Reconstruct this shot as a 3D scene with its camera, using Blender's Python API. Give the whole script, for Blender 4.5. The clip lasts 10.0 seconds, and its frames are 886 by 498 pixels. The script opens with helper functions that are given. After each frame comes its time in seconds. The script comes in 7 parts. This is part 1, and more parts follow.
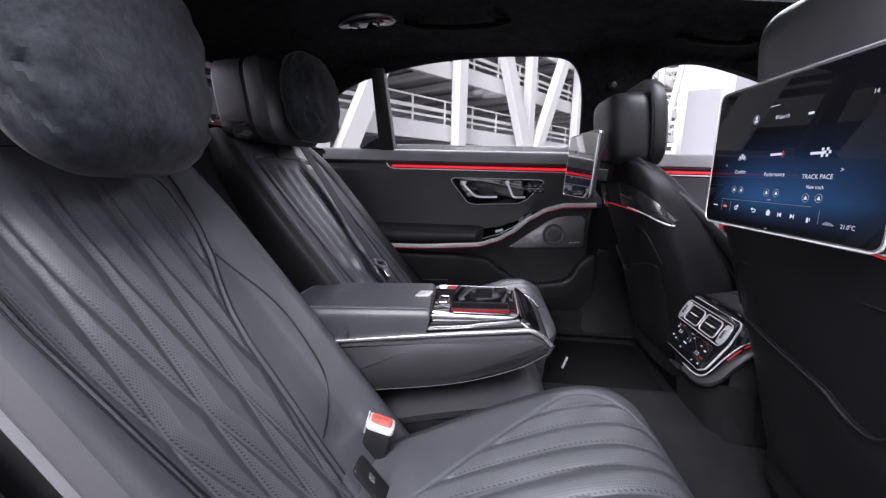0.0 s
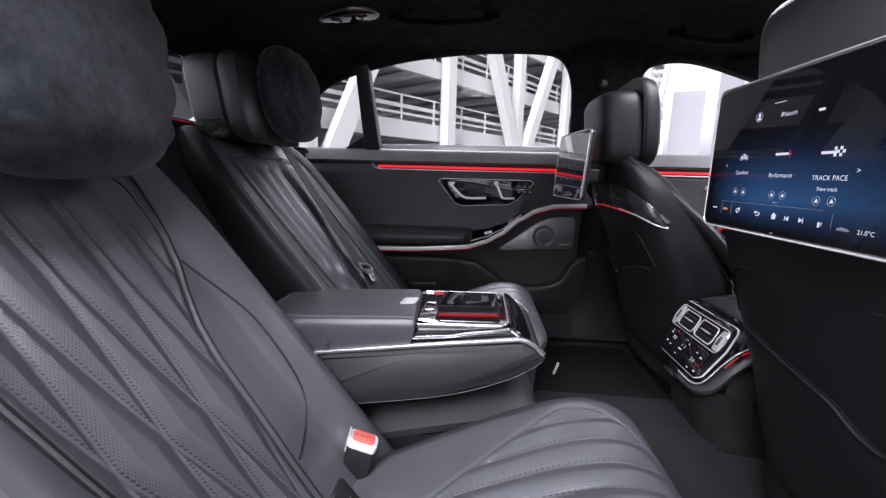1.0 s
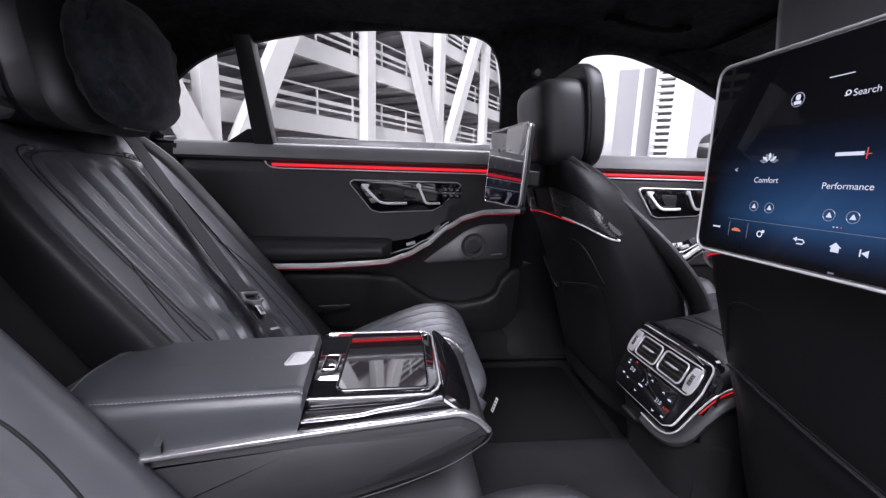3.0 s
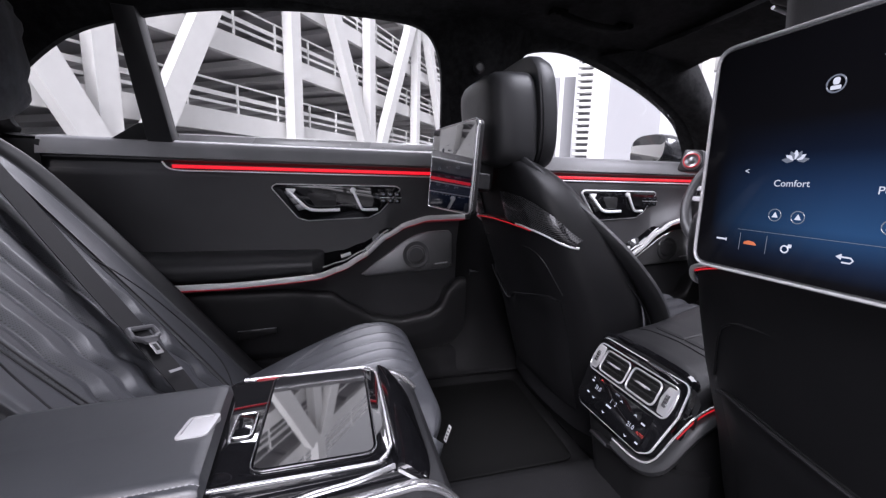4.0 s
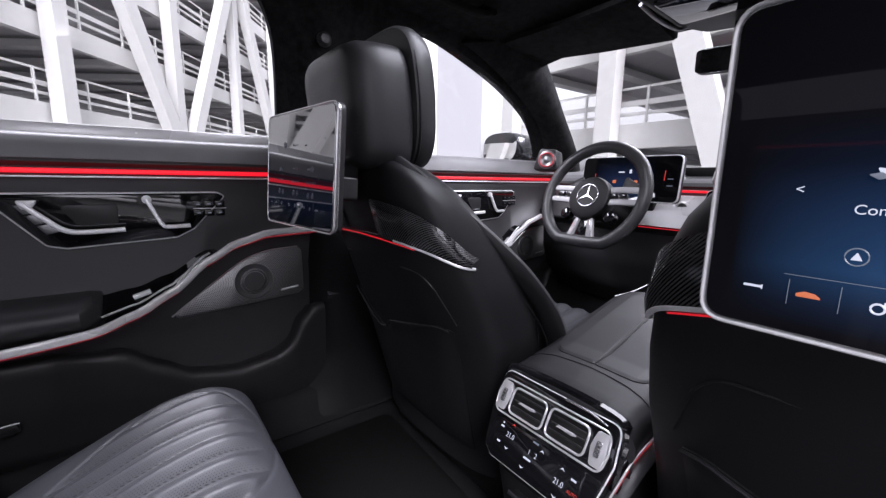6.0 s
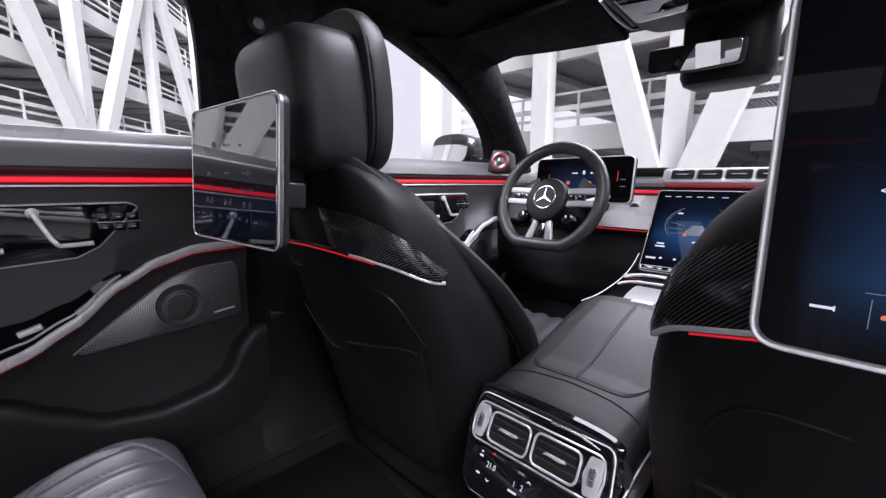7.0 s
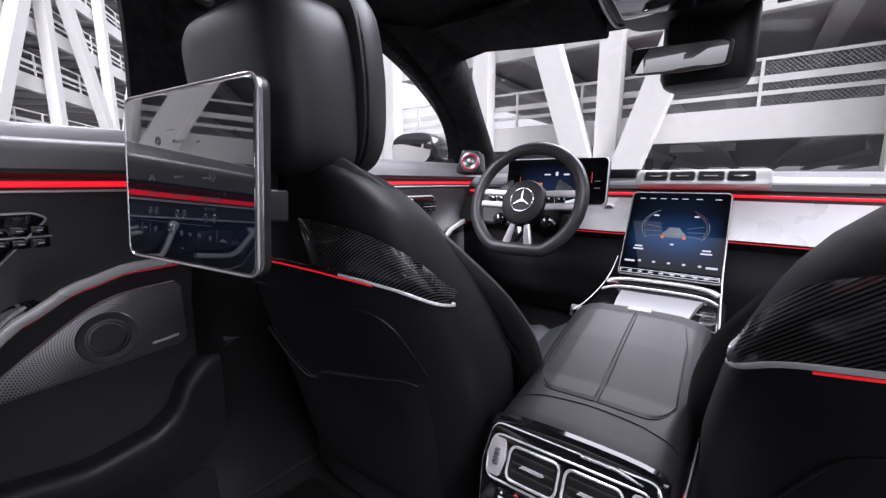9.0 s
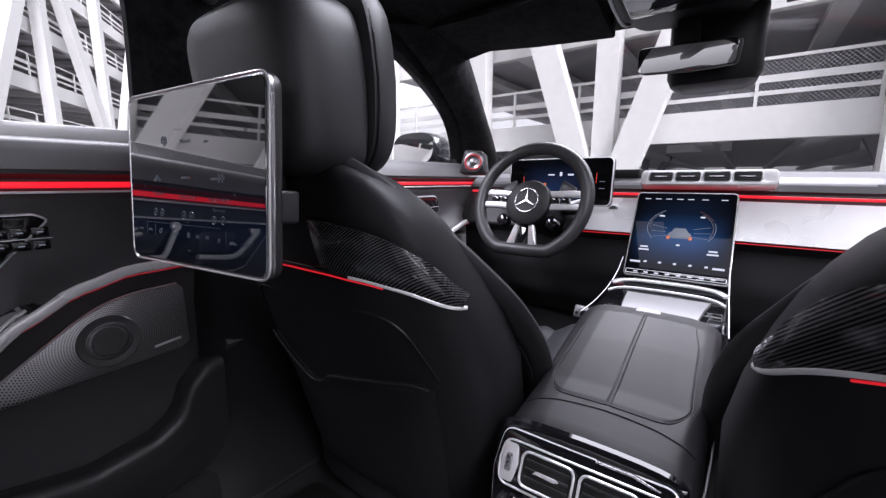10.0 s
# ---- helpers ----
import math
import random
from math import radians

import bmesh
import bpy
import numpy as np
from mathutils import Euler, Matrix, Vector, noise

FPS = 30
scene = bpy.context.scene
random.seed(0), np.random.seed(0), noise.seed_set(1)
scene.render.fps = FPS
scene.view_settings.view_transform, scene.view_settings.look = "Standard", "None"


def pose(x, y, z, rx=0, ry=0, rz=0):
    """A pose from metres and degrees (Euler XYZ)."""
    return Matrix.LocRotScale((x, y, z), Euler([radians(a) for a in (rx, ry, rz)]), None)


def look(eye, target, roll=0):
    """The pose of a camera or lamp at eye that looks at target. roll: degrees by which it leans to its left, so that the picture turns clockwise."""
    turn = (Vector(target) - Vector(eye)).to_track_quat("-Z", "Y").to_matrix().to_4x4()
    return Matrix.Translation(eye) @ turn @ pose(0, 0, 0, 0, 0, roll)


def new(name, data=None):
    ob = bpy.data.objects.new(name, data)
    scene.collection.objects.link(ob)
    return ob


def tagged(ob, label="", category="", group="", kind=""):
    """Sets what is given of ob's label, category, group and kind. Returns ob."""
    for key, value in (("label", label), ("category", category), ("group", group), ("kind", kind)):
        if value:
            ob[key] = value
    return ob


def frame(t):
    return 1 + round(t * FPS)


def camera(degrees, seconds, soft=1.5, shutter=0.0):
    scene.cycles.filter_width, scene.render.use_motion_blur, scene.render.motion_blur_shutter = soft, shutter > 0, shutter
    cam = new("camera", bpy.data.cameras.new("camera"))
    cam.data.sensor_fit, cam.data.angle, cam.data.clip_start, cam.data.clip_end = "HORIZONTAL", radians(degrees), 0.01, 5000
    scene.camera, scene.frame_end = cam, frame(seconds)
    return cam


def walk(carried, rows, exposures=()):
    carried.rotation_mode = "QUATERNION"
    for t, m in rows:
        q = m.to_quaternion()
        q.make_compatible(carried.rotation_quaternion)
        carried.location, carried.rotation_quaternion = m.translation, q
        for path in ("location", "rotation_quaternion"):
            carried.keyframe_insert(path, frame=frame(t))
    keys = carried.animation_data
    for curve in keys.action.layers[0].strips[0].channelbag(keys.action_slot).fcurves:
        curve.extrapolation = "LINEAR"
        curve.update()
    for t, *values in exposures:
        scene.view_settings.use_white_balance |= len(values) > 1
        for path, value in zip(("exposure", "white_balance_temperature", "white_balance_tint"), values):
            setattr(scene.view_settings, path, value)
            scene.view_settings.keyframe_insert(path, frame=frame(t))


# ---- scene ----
cam = camera(95.2, 10.0, 1.35)
PATH = [
    (0, (-0.336, -0.996, 1.03), (-0.553, 0.959, 0.668), 1.5),
    (0.5, (-0.338, -0.982, 1.035), (-0.538, 0.974, 0.668), 1.6),
    (1, (-0.333, -0.948, 1.031), (-0.5, 1.012, 0.672), 1.5),
    (1.5, (-0.325, -0.902, 1.037), (-0.433, 1.061, 0.673), 1.3),
    (2, (-0.324, -0.839, 1.039), (-0.345, 1.128, 0.676), 1.3),
    (2.5, (-0.322, -0.767, 1.04), (-0.245, 1.199, 0.678), 1.6),
    (4, (-0.3201, -0.5711, 1.0414), (0.1921, 1.3328, 0.706), 1.43),
    (4.5, (-0.315, -0.5108, 1.0493), (0.3595, 1.3412, 0.7094), 1.33),
    (5, (-0.3, -0.4524, 1.052), (0.5477, 1.3278, 0.7166), 1.01),
    (5.5, (-0.2915, -0.3952, 1.0571), (0.7469, 1.2797, 0.7161), 1.10),
    (7, (-0.258, -0.268, 1.06), (1.139, 1.126, 0.732), 0.2),
    (7.5, (-0.253, -0.224, 1.056), (1.23, 1.08, 0.741), 0.0),
    (8, (-0.252, -0.192, 1.062), (1.284, 1.047, 0.739), 0.1),
    (8.5, (-0.251, -0.162, 1.065), (1.318, 1.034, 0.737), 0.2),
    (9, (-0.252, -0.144, 1.067), (1.33, 1.036, 0.737), 0.1),
    (9.5, (-0.253, -0.132, 1.067), (1.332, 1.042, 0.738), 0.1),
    (10, (-0.255, -0.123, 1.068), (1.334, 1.045, 0.738), 0.1),
]
EXPOSURES = [(0, 1.44, 6120, 21), (10, 1.44, 6120, 21)]
walk(cam, [(t, look(eye, target, roll)) for t, eye, target, roll in PATH], EXPOSURES)

# ---- light: overcast daylight ----
world = bpy.data.worlds.new("overcast")
scene.world = world
world.use_nodes = True
wn = world.node_tree
wn.nodes.clear()
sky = wn.nodes.new("ShaderNodeTexSky")
sky.sky_type, sky.sun_disc = "NISHITA", False
sky.sun_elevation, sky.sun_rotation = radians(36), radians(202)
sky.air_density, sky.dust_density = 1.0, 4.0
hsv = wn.nodes.new("ShaderNodeHueSaturation")
hsv.inputs["Saturation"].default_value = 0.02
bgn = wn.nodes.new("ShaderNodeBackground")
bgn.inputs["Strength"].default_value = 0.125
wout = wn.nodes.new("ShaderNodeOutputWorld")
wn.links.new(sky.outputs[0], hsv.inputs["Color"])
wn.links.new(hsv.outputs[0], bgn.inputs[0])
wn.links.new(bgn.outputs[0], wout.inputs[0])
sun = new("sun", bpy.data.lights.new("sun", "SUN"))
sun.data.energy, sun.data.angle, sun.data.color = 0.85, radians(25), (1.0, 0.97, 0.93)
sun.matrix_world = look((-4, -10, 8), (0, 0, 0))


def sky_lamp(name, at, to, w, h, watts):
    """An area lamp added outside an opening to stand in for daylight."""
    lamp = new(name, bpy.data.lights.new(name, "AREA"))
    lamp.data.shape, lamp.data.size, lamp.data.size_y, lamp.data.energy = "RECTANGLE", w, h, watts
    lamp.data.color = (0.97, 0.98, 1.0)
    lamp.matrix_world = look(at, to)
    return lamp


sky_lamp("sky_light_door", (-0.66, -0.98, 1.95), (-0.50, -0.48, 0.6), 0.85, 0.5, 12.6)
sky_lamp("sky_light_door_low", (-0.65, -1.55, 1.60), (-0.55, 0.30, 0.80), 0.6, 0.6, 1.4)
sky_lamp("sky_light_sunroof", (0.31, 0.0, 1.60), (0.31, 0.0, 0.5), 0.40, 0.55, 3.0)
sky_lamp("sky_light_rear", (-1.75, 0.0, 1.50), (-0.3, 0.0, 1.0), 1.1, 0.35, 4.8)
sky_lamp("sky_light_windscreen", (1.55, 0.0, 2.0), (0.75, 0.0, 0.9), 1.3, 0.5, 16)
# added fill from where the car park would hide the sky
sky_lamp("sky_light_side", (-0.30, 1.30, 2.26), (-0.35, 0.10, 0.7), 1.4, 0.5, 19.5)

# ---- building helpers ----
def catmull(pts, n=8, closed=False):
    """A smooth line through the points, n steps a span."""
    P = [Vector(p) for p in pts]
    out, m = [], len(P)
    spans = m if closed else m - 1
    for i in range(spans):
        if closed:
            a, b, c, d = P[i - 1], P[i], P[(i + 1) % m], P[(i + 2) % m]
        else:
            b, c = P[i], P[i + 1]
            a = P[i - 1] if i else b + (b - c)
            d = P[i + 2] if i + 2 < m else c + (c - b)
        for k in range(n):
            t = k / n
            out.append(0.5 * (2 * b + (c - a) * t + (2 * a - 5 * b + 4 * c - d) * t * t + (3 * b - a - 3 * c + d) * t ** 3))
    if not closed:
        out.append(P[-1].copy())
    return out


def curve_y(x, pts):
    """Piecewise smooth value at x of a line through sorted (x, y) pairs."""
    if x <= pts[0][0]:
        return pts[0][1]
    for (a, ya), (b, yb) in zip(pts, pts[1:]):
        if x <= b:
            t = (x - a) / (b - a)
            t = t * t * (3 - 2 * t) * 0.5 + t * 0.5
            return ya + (yb - ya) * t
    return pts[-1][1]


def lin(x, pts):
    return float(np.interp(x, [p[0] for p in pts], [p[1] for p in pts]))


def profile(pts, soft):
    """A rounded version of lin: the corners of the line are smoothed over the given width."""
    xs = np.linspace(pts[0][0], pts[-1][0], 801)
    ys = np.interp(xs, [p[0] for p in pts], [p[1] for p in pts])
    n = max(1, int(soft / (xs[1] - xs[0])))
    for _ in range(2):
        pad = np.concatenate([2 * ys[0] - ys[n:0:-1], ys, 2 * ys[-1] - ys[-2:-n - 2:-1]])
        ys = np.convolve(pad, np.ones(2 * n + 1) / (2 * n + 1), "valid")
    return lambda x: float(np.interp(x, xs, ys))


def step(a, b, x):
    t = min(1.0, max(0.0, (x - a) / (b - a)))
    return t * t * (3 - 2 * t)


def round_poly(pts, r, n=5):
    """A flat outline with its corners rounded. r: one radius, or one for each corner."""
    out, m = [], len(pts)
    for i in range(m):
        p, a, b = Vector(pts[i]), Vector(pts[i - 1]), Vector(pts[(i + 1) % m])
        rr = r[i] if isinstance(r, (list, tuple)) else r
        da, db = (a - p), (b - p)
        la, lb = da.length, db.length
        if rr <= 1e-6 or la < 1e-6 or lb < 1e-6:
            out.append(p)
            continue
        da /= la
        db /= lb
        half = max(0.05, math.acos(max(-1, min(1, da.dot(db)))) / 2)
        c = min(rr / math.tan(half), la * 0.49, lb * 0.49)
        q0, q1 = p + da * c, p + db * c
        for k in range(n + 1):
            t = k / n
            out.append((1 - t) ** 2 * q0 + 2 * t * (1 - t) * p + t * t * q1)
    return out


def inset(poly, d):
    """The flat outline moved inwards by d."""
    m = len(poly)
    area = sum(poly[i - 1].x * poly[i].y - poly[i].x * poly[i - 1].y for i in range(m))
    sgn = 1 if area > 0 else -1
    out = []
    for i in range(m):
        e0, e1 = poly[i] - poly[i - 1], poly[(i + 1) % m] - poly[i]
        if e0.length < 1e-9 or e1.length < 1e-9:
            out.append(poly[i].copy())
            continue
        n0, n1 = Vector((-e0.y, e0.x)).normalized(), Vector((-e1.y, e1.x)).normalized()
        k = n0 + n1
        k = k / max(0.3, k.length_squared) * 2 if k.length > 1e-6 else n0
        out.append(poly[i] + k * d * sgn)
    return out


def loft(rings, caps=True, closed=True):
    bm = bmesh.new()
    rows = [[bm.verts.new(p) for p in ring] for ring in rings]
    m = len(rows[0])
    for a, b in zip(rows, rows[1:]):
        for i in range(m if closed else m - 1):
            j = (i + 1) % m
            bm.faces.new((a[i], a[j], b[j], b[i]))
    if caps:
        bm.faces.new(rows[0][::-1])
        bm.faces.new(rows[-1])
    return bm


def slab(outline, place, c0, c1, bevel=0.003, radius=0.0):
    """A solid plate: a flat outline, rounded at its corners, from depth c0 to c1; place(a, b, c) gives the point."""
    pts = round_poly(outline, radius) if radius else [Vector(p) for p in outline]
    s = 1 if c1 > c0 else -1
    bevel = min(bevel, abs(c1 - c0) * 0.45)
    rings = []
    for off, c in ((bevel, c0), (0.3 * bevel, c0 + s * 0.3 * bevel), (0, c0 + s * bevel), (0, c1 - s * bevel), (0.3 * bevel, c1 - s * 0.3 * bevel), (bevel, c1)):
        ring = inset(pts, off) if off else pts
        rings.append([place(p[0], p[1], c) for p in ring])
    return loft(rings)


def sheet(fn, nu, nv, thick=0.0):
    """A surface fn(u, v), u and v from 0 to 1, with a back at the given thickness. Keeps (u, v)-metres in a UV layer when fn gives five values."""
    bm = bmesh.new()
    raw = [[fn(i / nu, j / nv) for j in range(nv + 1)] for i in range(nu + 1)]
    P = np.array([[r[:3] for r in row] for row in raw])
    uv = bm.loops.layers.uv.new("uv") if len(raw[0][0]) >= 5 else None
    lay = bm.verts.layers.float.new("quilt") if len(raw[0][0]) >= 6 else None
    grid = [[bm.verts.new(P[i, j]) for j in range(nv + 1)] for i in range(nu + 1)]
    if lay:
        for i in range(nu + 1):
            for j in range(nv + 1):
                grid[i][j][lay] = raw[i][j][5]
    for i in range(nu):
        for j in range(nv):
            f = bm.faces.new((grid[i][j], grid[i + 1][j], grid[i + 1][j + 1], grid[i][j + 1]))
            if uv:
                for lp, (a, b) in zip(f.loops, ((i, j), (i + 1, j), (i + 1, j + 1), (i, j + 1))):
                    lp[uv].uv = raw[a][b][3:5]
    if thick:
        gu = np.gradient(P, axis=0)
        gv = np.gradient(P, axis=1)
        N = np.cross(gu, gv)
        N /= np.maximum(np.linalg.norm(N, axis=2, keepdims=True), 1e-9)
        B = P - N * thick
        back = [[bm.verts.new(B[i, j]) for j in range(nv + 1)] for i in range(nu + 1)]
        for i in range(nu):
            for j in range(nv):
                bm.faces.new((back[i][j + 1], back[i + 1][j + 1], back[i + 1][j], back[i][j]))
        rim = [(i, 0) for i in range(nu)] + [(nu, j) for j in range(nv)] + [(i, nv) for i in range(nu, 0, -1)] + [(0, j) for j in range(nv, 0, -1)]
        for k in range(len(rim)):
            (a, b), (c, d) = rim[k], rim[(k + 1) % len(rim)]
            bm.faces.new((grid[c][d], grid[a][b], back[a][b], back[c][d]))
    return bm


def sweep(path, profile, closed=False, up=(0, 0, 1), caps=True):
    """A flat profile [(a, b)] carried along a line; a to its side, b along 'up'."""
    P = [Vector(p) for p in path]
    m = len(P)
    rings = []
    for i in range(m):
        if closed:
            t = P[(i + 1) % m] - P[i - 1]
        else:
            t = P[min(i + 1, m - 1)] - P[max(i - 1, 0)]
        t.normalize()
        side = t.cross(Vector(up))
        side = side.normalized() if side.length > 1e-6 else Vector((1, 0, 0))
        top = side.cross(t).normalized()
        rings.append([P[i] + side * a + top * b for a, b in profile])
    if closed:
        rings.append(rings[0])
        bm = loft(rings, caps=False)
        bmesh.ops.remove_doubles(bm, verts=bm.verts[:], dist=1e-6)
        return bm
    return loft(rings, caps=caps)


def circle(r, n=10, ry=None):
    return [(r * math.cos(2 * math.pi * k / n), (ry or r) * math.sin(2 * math.pi * k / n)) for k in range(n)]


def rect(w, h, r=0.0):
    pts = [(-w / 2, -h / 2), (w / 2, -h / 2), (w / 2, h / 2), (-w / 2, h / 2)]
    return [tuple(p) for p in round_poly(pts, r, 3)] if r else pts


def tube(path, r, n=10, closed=False, up=(0.01, 0.02, 1)):
    return sweep(path, circle(r, n), closed, up)


def box(x0, x1, y0, y1, z0, z1, bevel=0.005):
    return slab([(x0, y0), (x1, y0), (x1, y1), (x0, y1)], lambda a, b, c: Vector((a, b, c)), z0, z1, bevel, 0.0)


def lathe(profile, place, n=24):
    """Turned shape: (radius, height) pairs round an axis; place maps (a, b, c) with c along the axis."""
    rings = [[place(r * math.cos(2 * math.pi * k / n), r * math.sin(2 * math.pi * k / n), h) for k in range(n)] for r, h in profile]
    return loft(rings)


def join(*bms):
    out = bms[0]
    for b in bms[1:]:
        me = bpy.data.meshes.new("tmp")
        b.to_mesh(me)
        b.free()
        out.from_mesh(me)
        bpy.data.meshes.remove(me)
    return out


def place_on(origin, a, b):
    """A map (a, b, c) onto a plane through origin with axes a and b, c along its normal a x b."""
    o, a, b = Vector(origin), Vector(a).normalized(), Vector(b)
    b = (b - a * b.dot(a)).normalized()
    n = a.cross(b)
    return lambda x, y, z=0.0: o + a * x + b * y + n * z


def thing(name, label, category, at=(0, 0, 0), group="", kind=""):
    ob = new(name)
    ob.empty_display_size = 0.05
    ob.location = at
    return tagged(ob, label, category, group, kind)


def world_at(ob):
    v = Vector((0, 0, 0))
    while ob:
        v += ob.location
        ob = ob.parent
    return v


def part(name, bm, mat, parent=None, label="", smooth=True, flip=None):
    """Links a bmesh, given in world places, as one mesh object under its thing or part."""
    bmesh.ops.recalc_face_normals(bm, faces=bm.faces[:])
    if parent:
        off = world_at(parent)
        bmesh.ops.translate(bm, verts=bm.verts[:], vec=-off)
    me = bpy.data.meshes.new(name)
    bm.to_mesh(me)
    bm.free()
    if smooth:
        me.polygons.foreach_set("use_smooth", [True] * len(me.polygons))
        me.set_sharp_from_angle(angle=radians(38))
    me.materials.append(mat)
    ob = new(name, me)
    if parent:
        ob.parent = parent
    if label:
        ob["label"] = label
    return ob


def solid(name, bm, mat, label, category, group="", kind="", smooth=True):
    return tagged(part(name, bm, mat, None, "", smooth), label, category, group, kind)


def lettering(text, size, place, mat, parent, name="lettering", depth=0.0004, align="CENTER"):
    """Raised characters in the built-in font on a plane given by place(a, b, c)."""
    cu = bpy.data.curves.new("txt", "FONT")
    cu.body, cu.size, cu.align_x, cu.align_y = text, size, align, "CENTER"
    tmp = new("txt", cu)
    me = bpy.data.meshes.new_from_object(tmp.evaluated_get(bpy.context.evaluated_depsgraph_get()))
    bpy.data.objects.remove(tmp)
    bm = bmesh.new()
    bm.from_mesh(me)
    bpy.data.meshes.remove(me)
    for v in bm.verts:
        v.co = place(v.co.x, v.co.y, depth)
    return part(name, bm, mat, parent, "", False)

# ---- materials ----
class Nodes:
    """Small wrapper to write node materials in few lines."""

    def __init__(self, name):
        self.mat = bpy.data.materials.new(name)
        self.mat.use_nodes = True
        self.t = self.mat.node_tree
        self.bsdf = self.t.nodes["Principled BSDF"]

    def add(self, kind, **sets):
        n = self.t.nodes.new("ShaderNode" + kind)
        for k, v in sets.items():
            if k in n.inputs:
                self.put(n.inputs[k], v)
        return n

    def put(self, socket, v):
        if isinstance(v, bpy.types.NodeSocket):
            self.t.links.new(v, socket)
        else:
            socket.default_value = v

    def math(self, op, a, b=0.0, c=0.0):
        n = self.t.nodes.new("ShaderNodeMath")
        n.operation = op
        for s, v in zip(n.inputs, (a, b, c)):
            self.put(s, v)
        return n.outputs[0]

    def noise(self, scale, detail=4, rough=0.55, vec=None):
        n = self.add("TexNoise", Scale=scale, Detail=detail, Roughness=rough)
        if vec is not None:
            self.t.links.new(vec, n.inputs["Vector"])
        return n.outputs["Fac"]

    def voronoi(self, scale, vec=None, feature="F1"):
        n = self.add("TexVoronoi", Scale=scale)
        n.feature = feature
        if vec is not None:
            self.t.links.new(vec, n.inputs["Vector"])
        return n.outputs["Distance"]

    def coords(self):
        g = self.add("NewGeometry")
        return g.outputs["Position"]

    def ramp(self, fac, *stops):
        n = self.add("ValToRGB")
        e = n.color_ramp.elements
        while len(e) < len(stops):
            e.new(0.5)
        for el, (p, c) in zip(e, stops):
            el.position = p
            el.color = (*c, 1) if isinstance(c, tuple) else (c, c, c, 1)
        self.put(n.inputs[0], fac)
        return n.outputs[0]

    def mix(self, fac, a, b):
        n = self.t.nodes.new("ShaderNodeMix")
        n.data_type = "RGBA"
        for s, v in ((n.inputs[0], fac), (n.inputs[6], a), (n.inputs[7], b)):
            if isinstance(v, tuple) and len(v) == 3:
                v = (*v, 1)
            self.put(s, v)
        return n.outputs[2]

    def bump(self, height, strength=0.3, dist=0.001, normal=None):
        n = self.add("Bump", Strength=strength, Distance=dist, Height=height)
        if normal is not None:
            self.t.links.new(normal, n.inputs["Normal"])
        return n.outputs[0]

    def done(self, color=None, rough=None, metal=None, normal=None, coat=None, emit=None, strength=0.0, spec=None, sheen=None):
        b = self.bsdf.inputs
        for key, v in (("Base Color", color), ("Roughness", rough), ("Metallic", metal), ("Normal", normal), ("Coat Weight", coat), ("Specular IOR Level", spec), ("Sheen Weight", sheen), ("Emission Color", emit)):
            if v is not None:
                if isinstance(v, tuple) and len(v) == 3:
                    v = (*v, 1)
                self.put(b[key], v)
        if emit is not None:
            self.put(b["Emission Strength"], strength)
        return self.mat


def leather(name, col, rough=0.42, perforated=False, spec=0.5):
    m = Nodes(name)
    p = m.coords()
    big = m.noise(7, 3, 0.5, p)
    fine = m.noise(420, 3, 0.6, p)
    grain = m.voronoi(950, p)
    c = m.mix(m.ramp(big, (0.3, 0.0), (0.72, 1.0)), tuple(v * 0.86 for v in col), tuple(v * 1.12 for v in col))
    h = m.math("ADD", m.math("MULTIPLY", grain, 0.7), m.math("MULTIPLY", fine, 0.5))
    nrm = m.bump(h, 0.22, 0.0006, m.bump(m.noise(22, 3, 0.5, p), 0.07, 0.006))
    if perforated:
        uv = m.add("UVMap").outputs[0]
        sep = m.add("SeparateXYZ", Vector=uv)
        u, v = sep.outputs[0], sep.outputs[1]
        pitch = 0.0036
        us = m.math("DIVIDE", u, pitch)
        vs = m.math("DIVIDE", v, pitch)
        row = m.math("FLOOR", vs)
        us = m.math("ADD", us, m.math("MULTIPLY", m.math("MODULO", row, 2.0), 0.5))
        du = m.math("SUBTRACT", m.math("FRACT", us), 0.5)
        dv = m.math("SUBTRACT", m.math("FRACT", vs), 0.5)
        d = m.math("SQRT", m.math("ADD", m.math("MULTIPLY", du, du), m.math("MULTIPLY", dv, dv)))
        at = m.add("Attribute")
        at.attribute_name = "quilt"
        far = at.outputs["Fac"]
        size = m.math("SUBTRACT", 0.25, m.math("MULTIPLY", far, 5.0))
        hole = m.math("LESS_THAN", d, m.math("MAXIMUM", size, 0.10))
        hole = m.math("MULTIPLY", hole, m.math("GREATER_THAN", far, 0.0060))
        # rows of stitch holes on both sides of a seam
        dash = m.math("GREATER_THAN", m.math("FRACT", m.math("DIVIDE", m.math("ADD", v, m.math("MULTIPLY", u, 0.8)), 0.0062)), 0.5)
        band = m.math("LESS_THAN", m.math("ABSOLUTE", m.math("SUBTRACT", far, 0.0042)), 0.0012)
        hole = m.math("MAXIMUM", hole, m.math("MULTIPLY", dash, m.math("MULTIPLY", band, 0.9)))
        c = m.mix(hole, c, (0.006, 0.006, 0.007))
        nrm = m.bump(m.math("SUBTRACT", 1.0, hole), 0.7, 0.0007, nrm)
    r = m.math("ADD", rough - 0.06, m.math("MULTIPLY", big, 0.14))
    return m.done(c, r, 0.0, nrm, spec=spec)


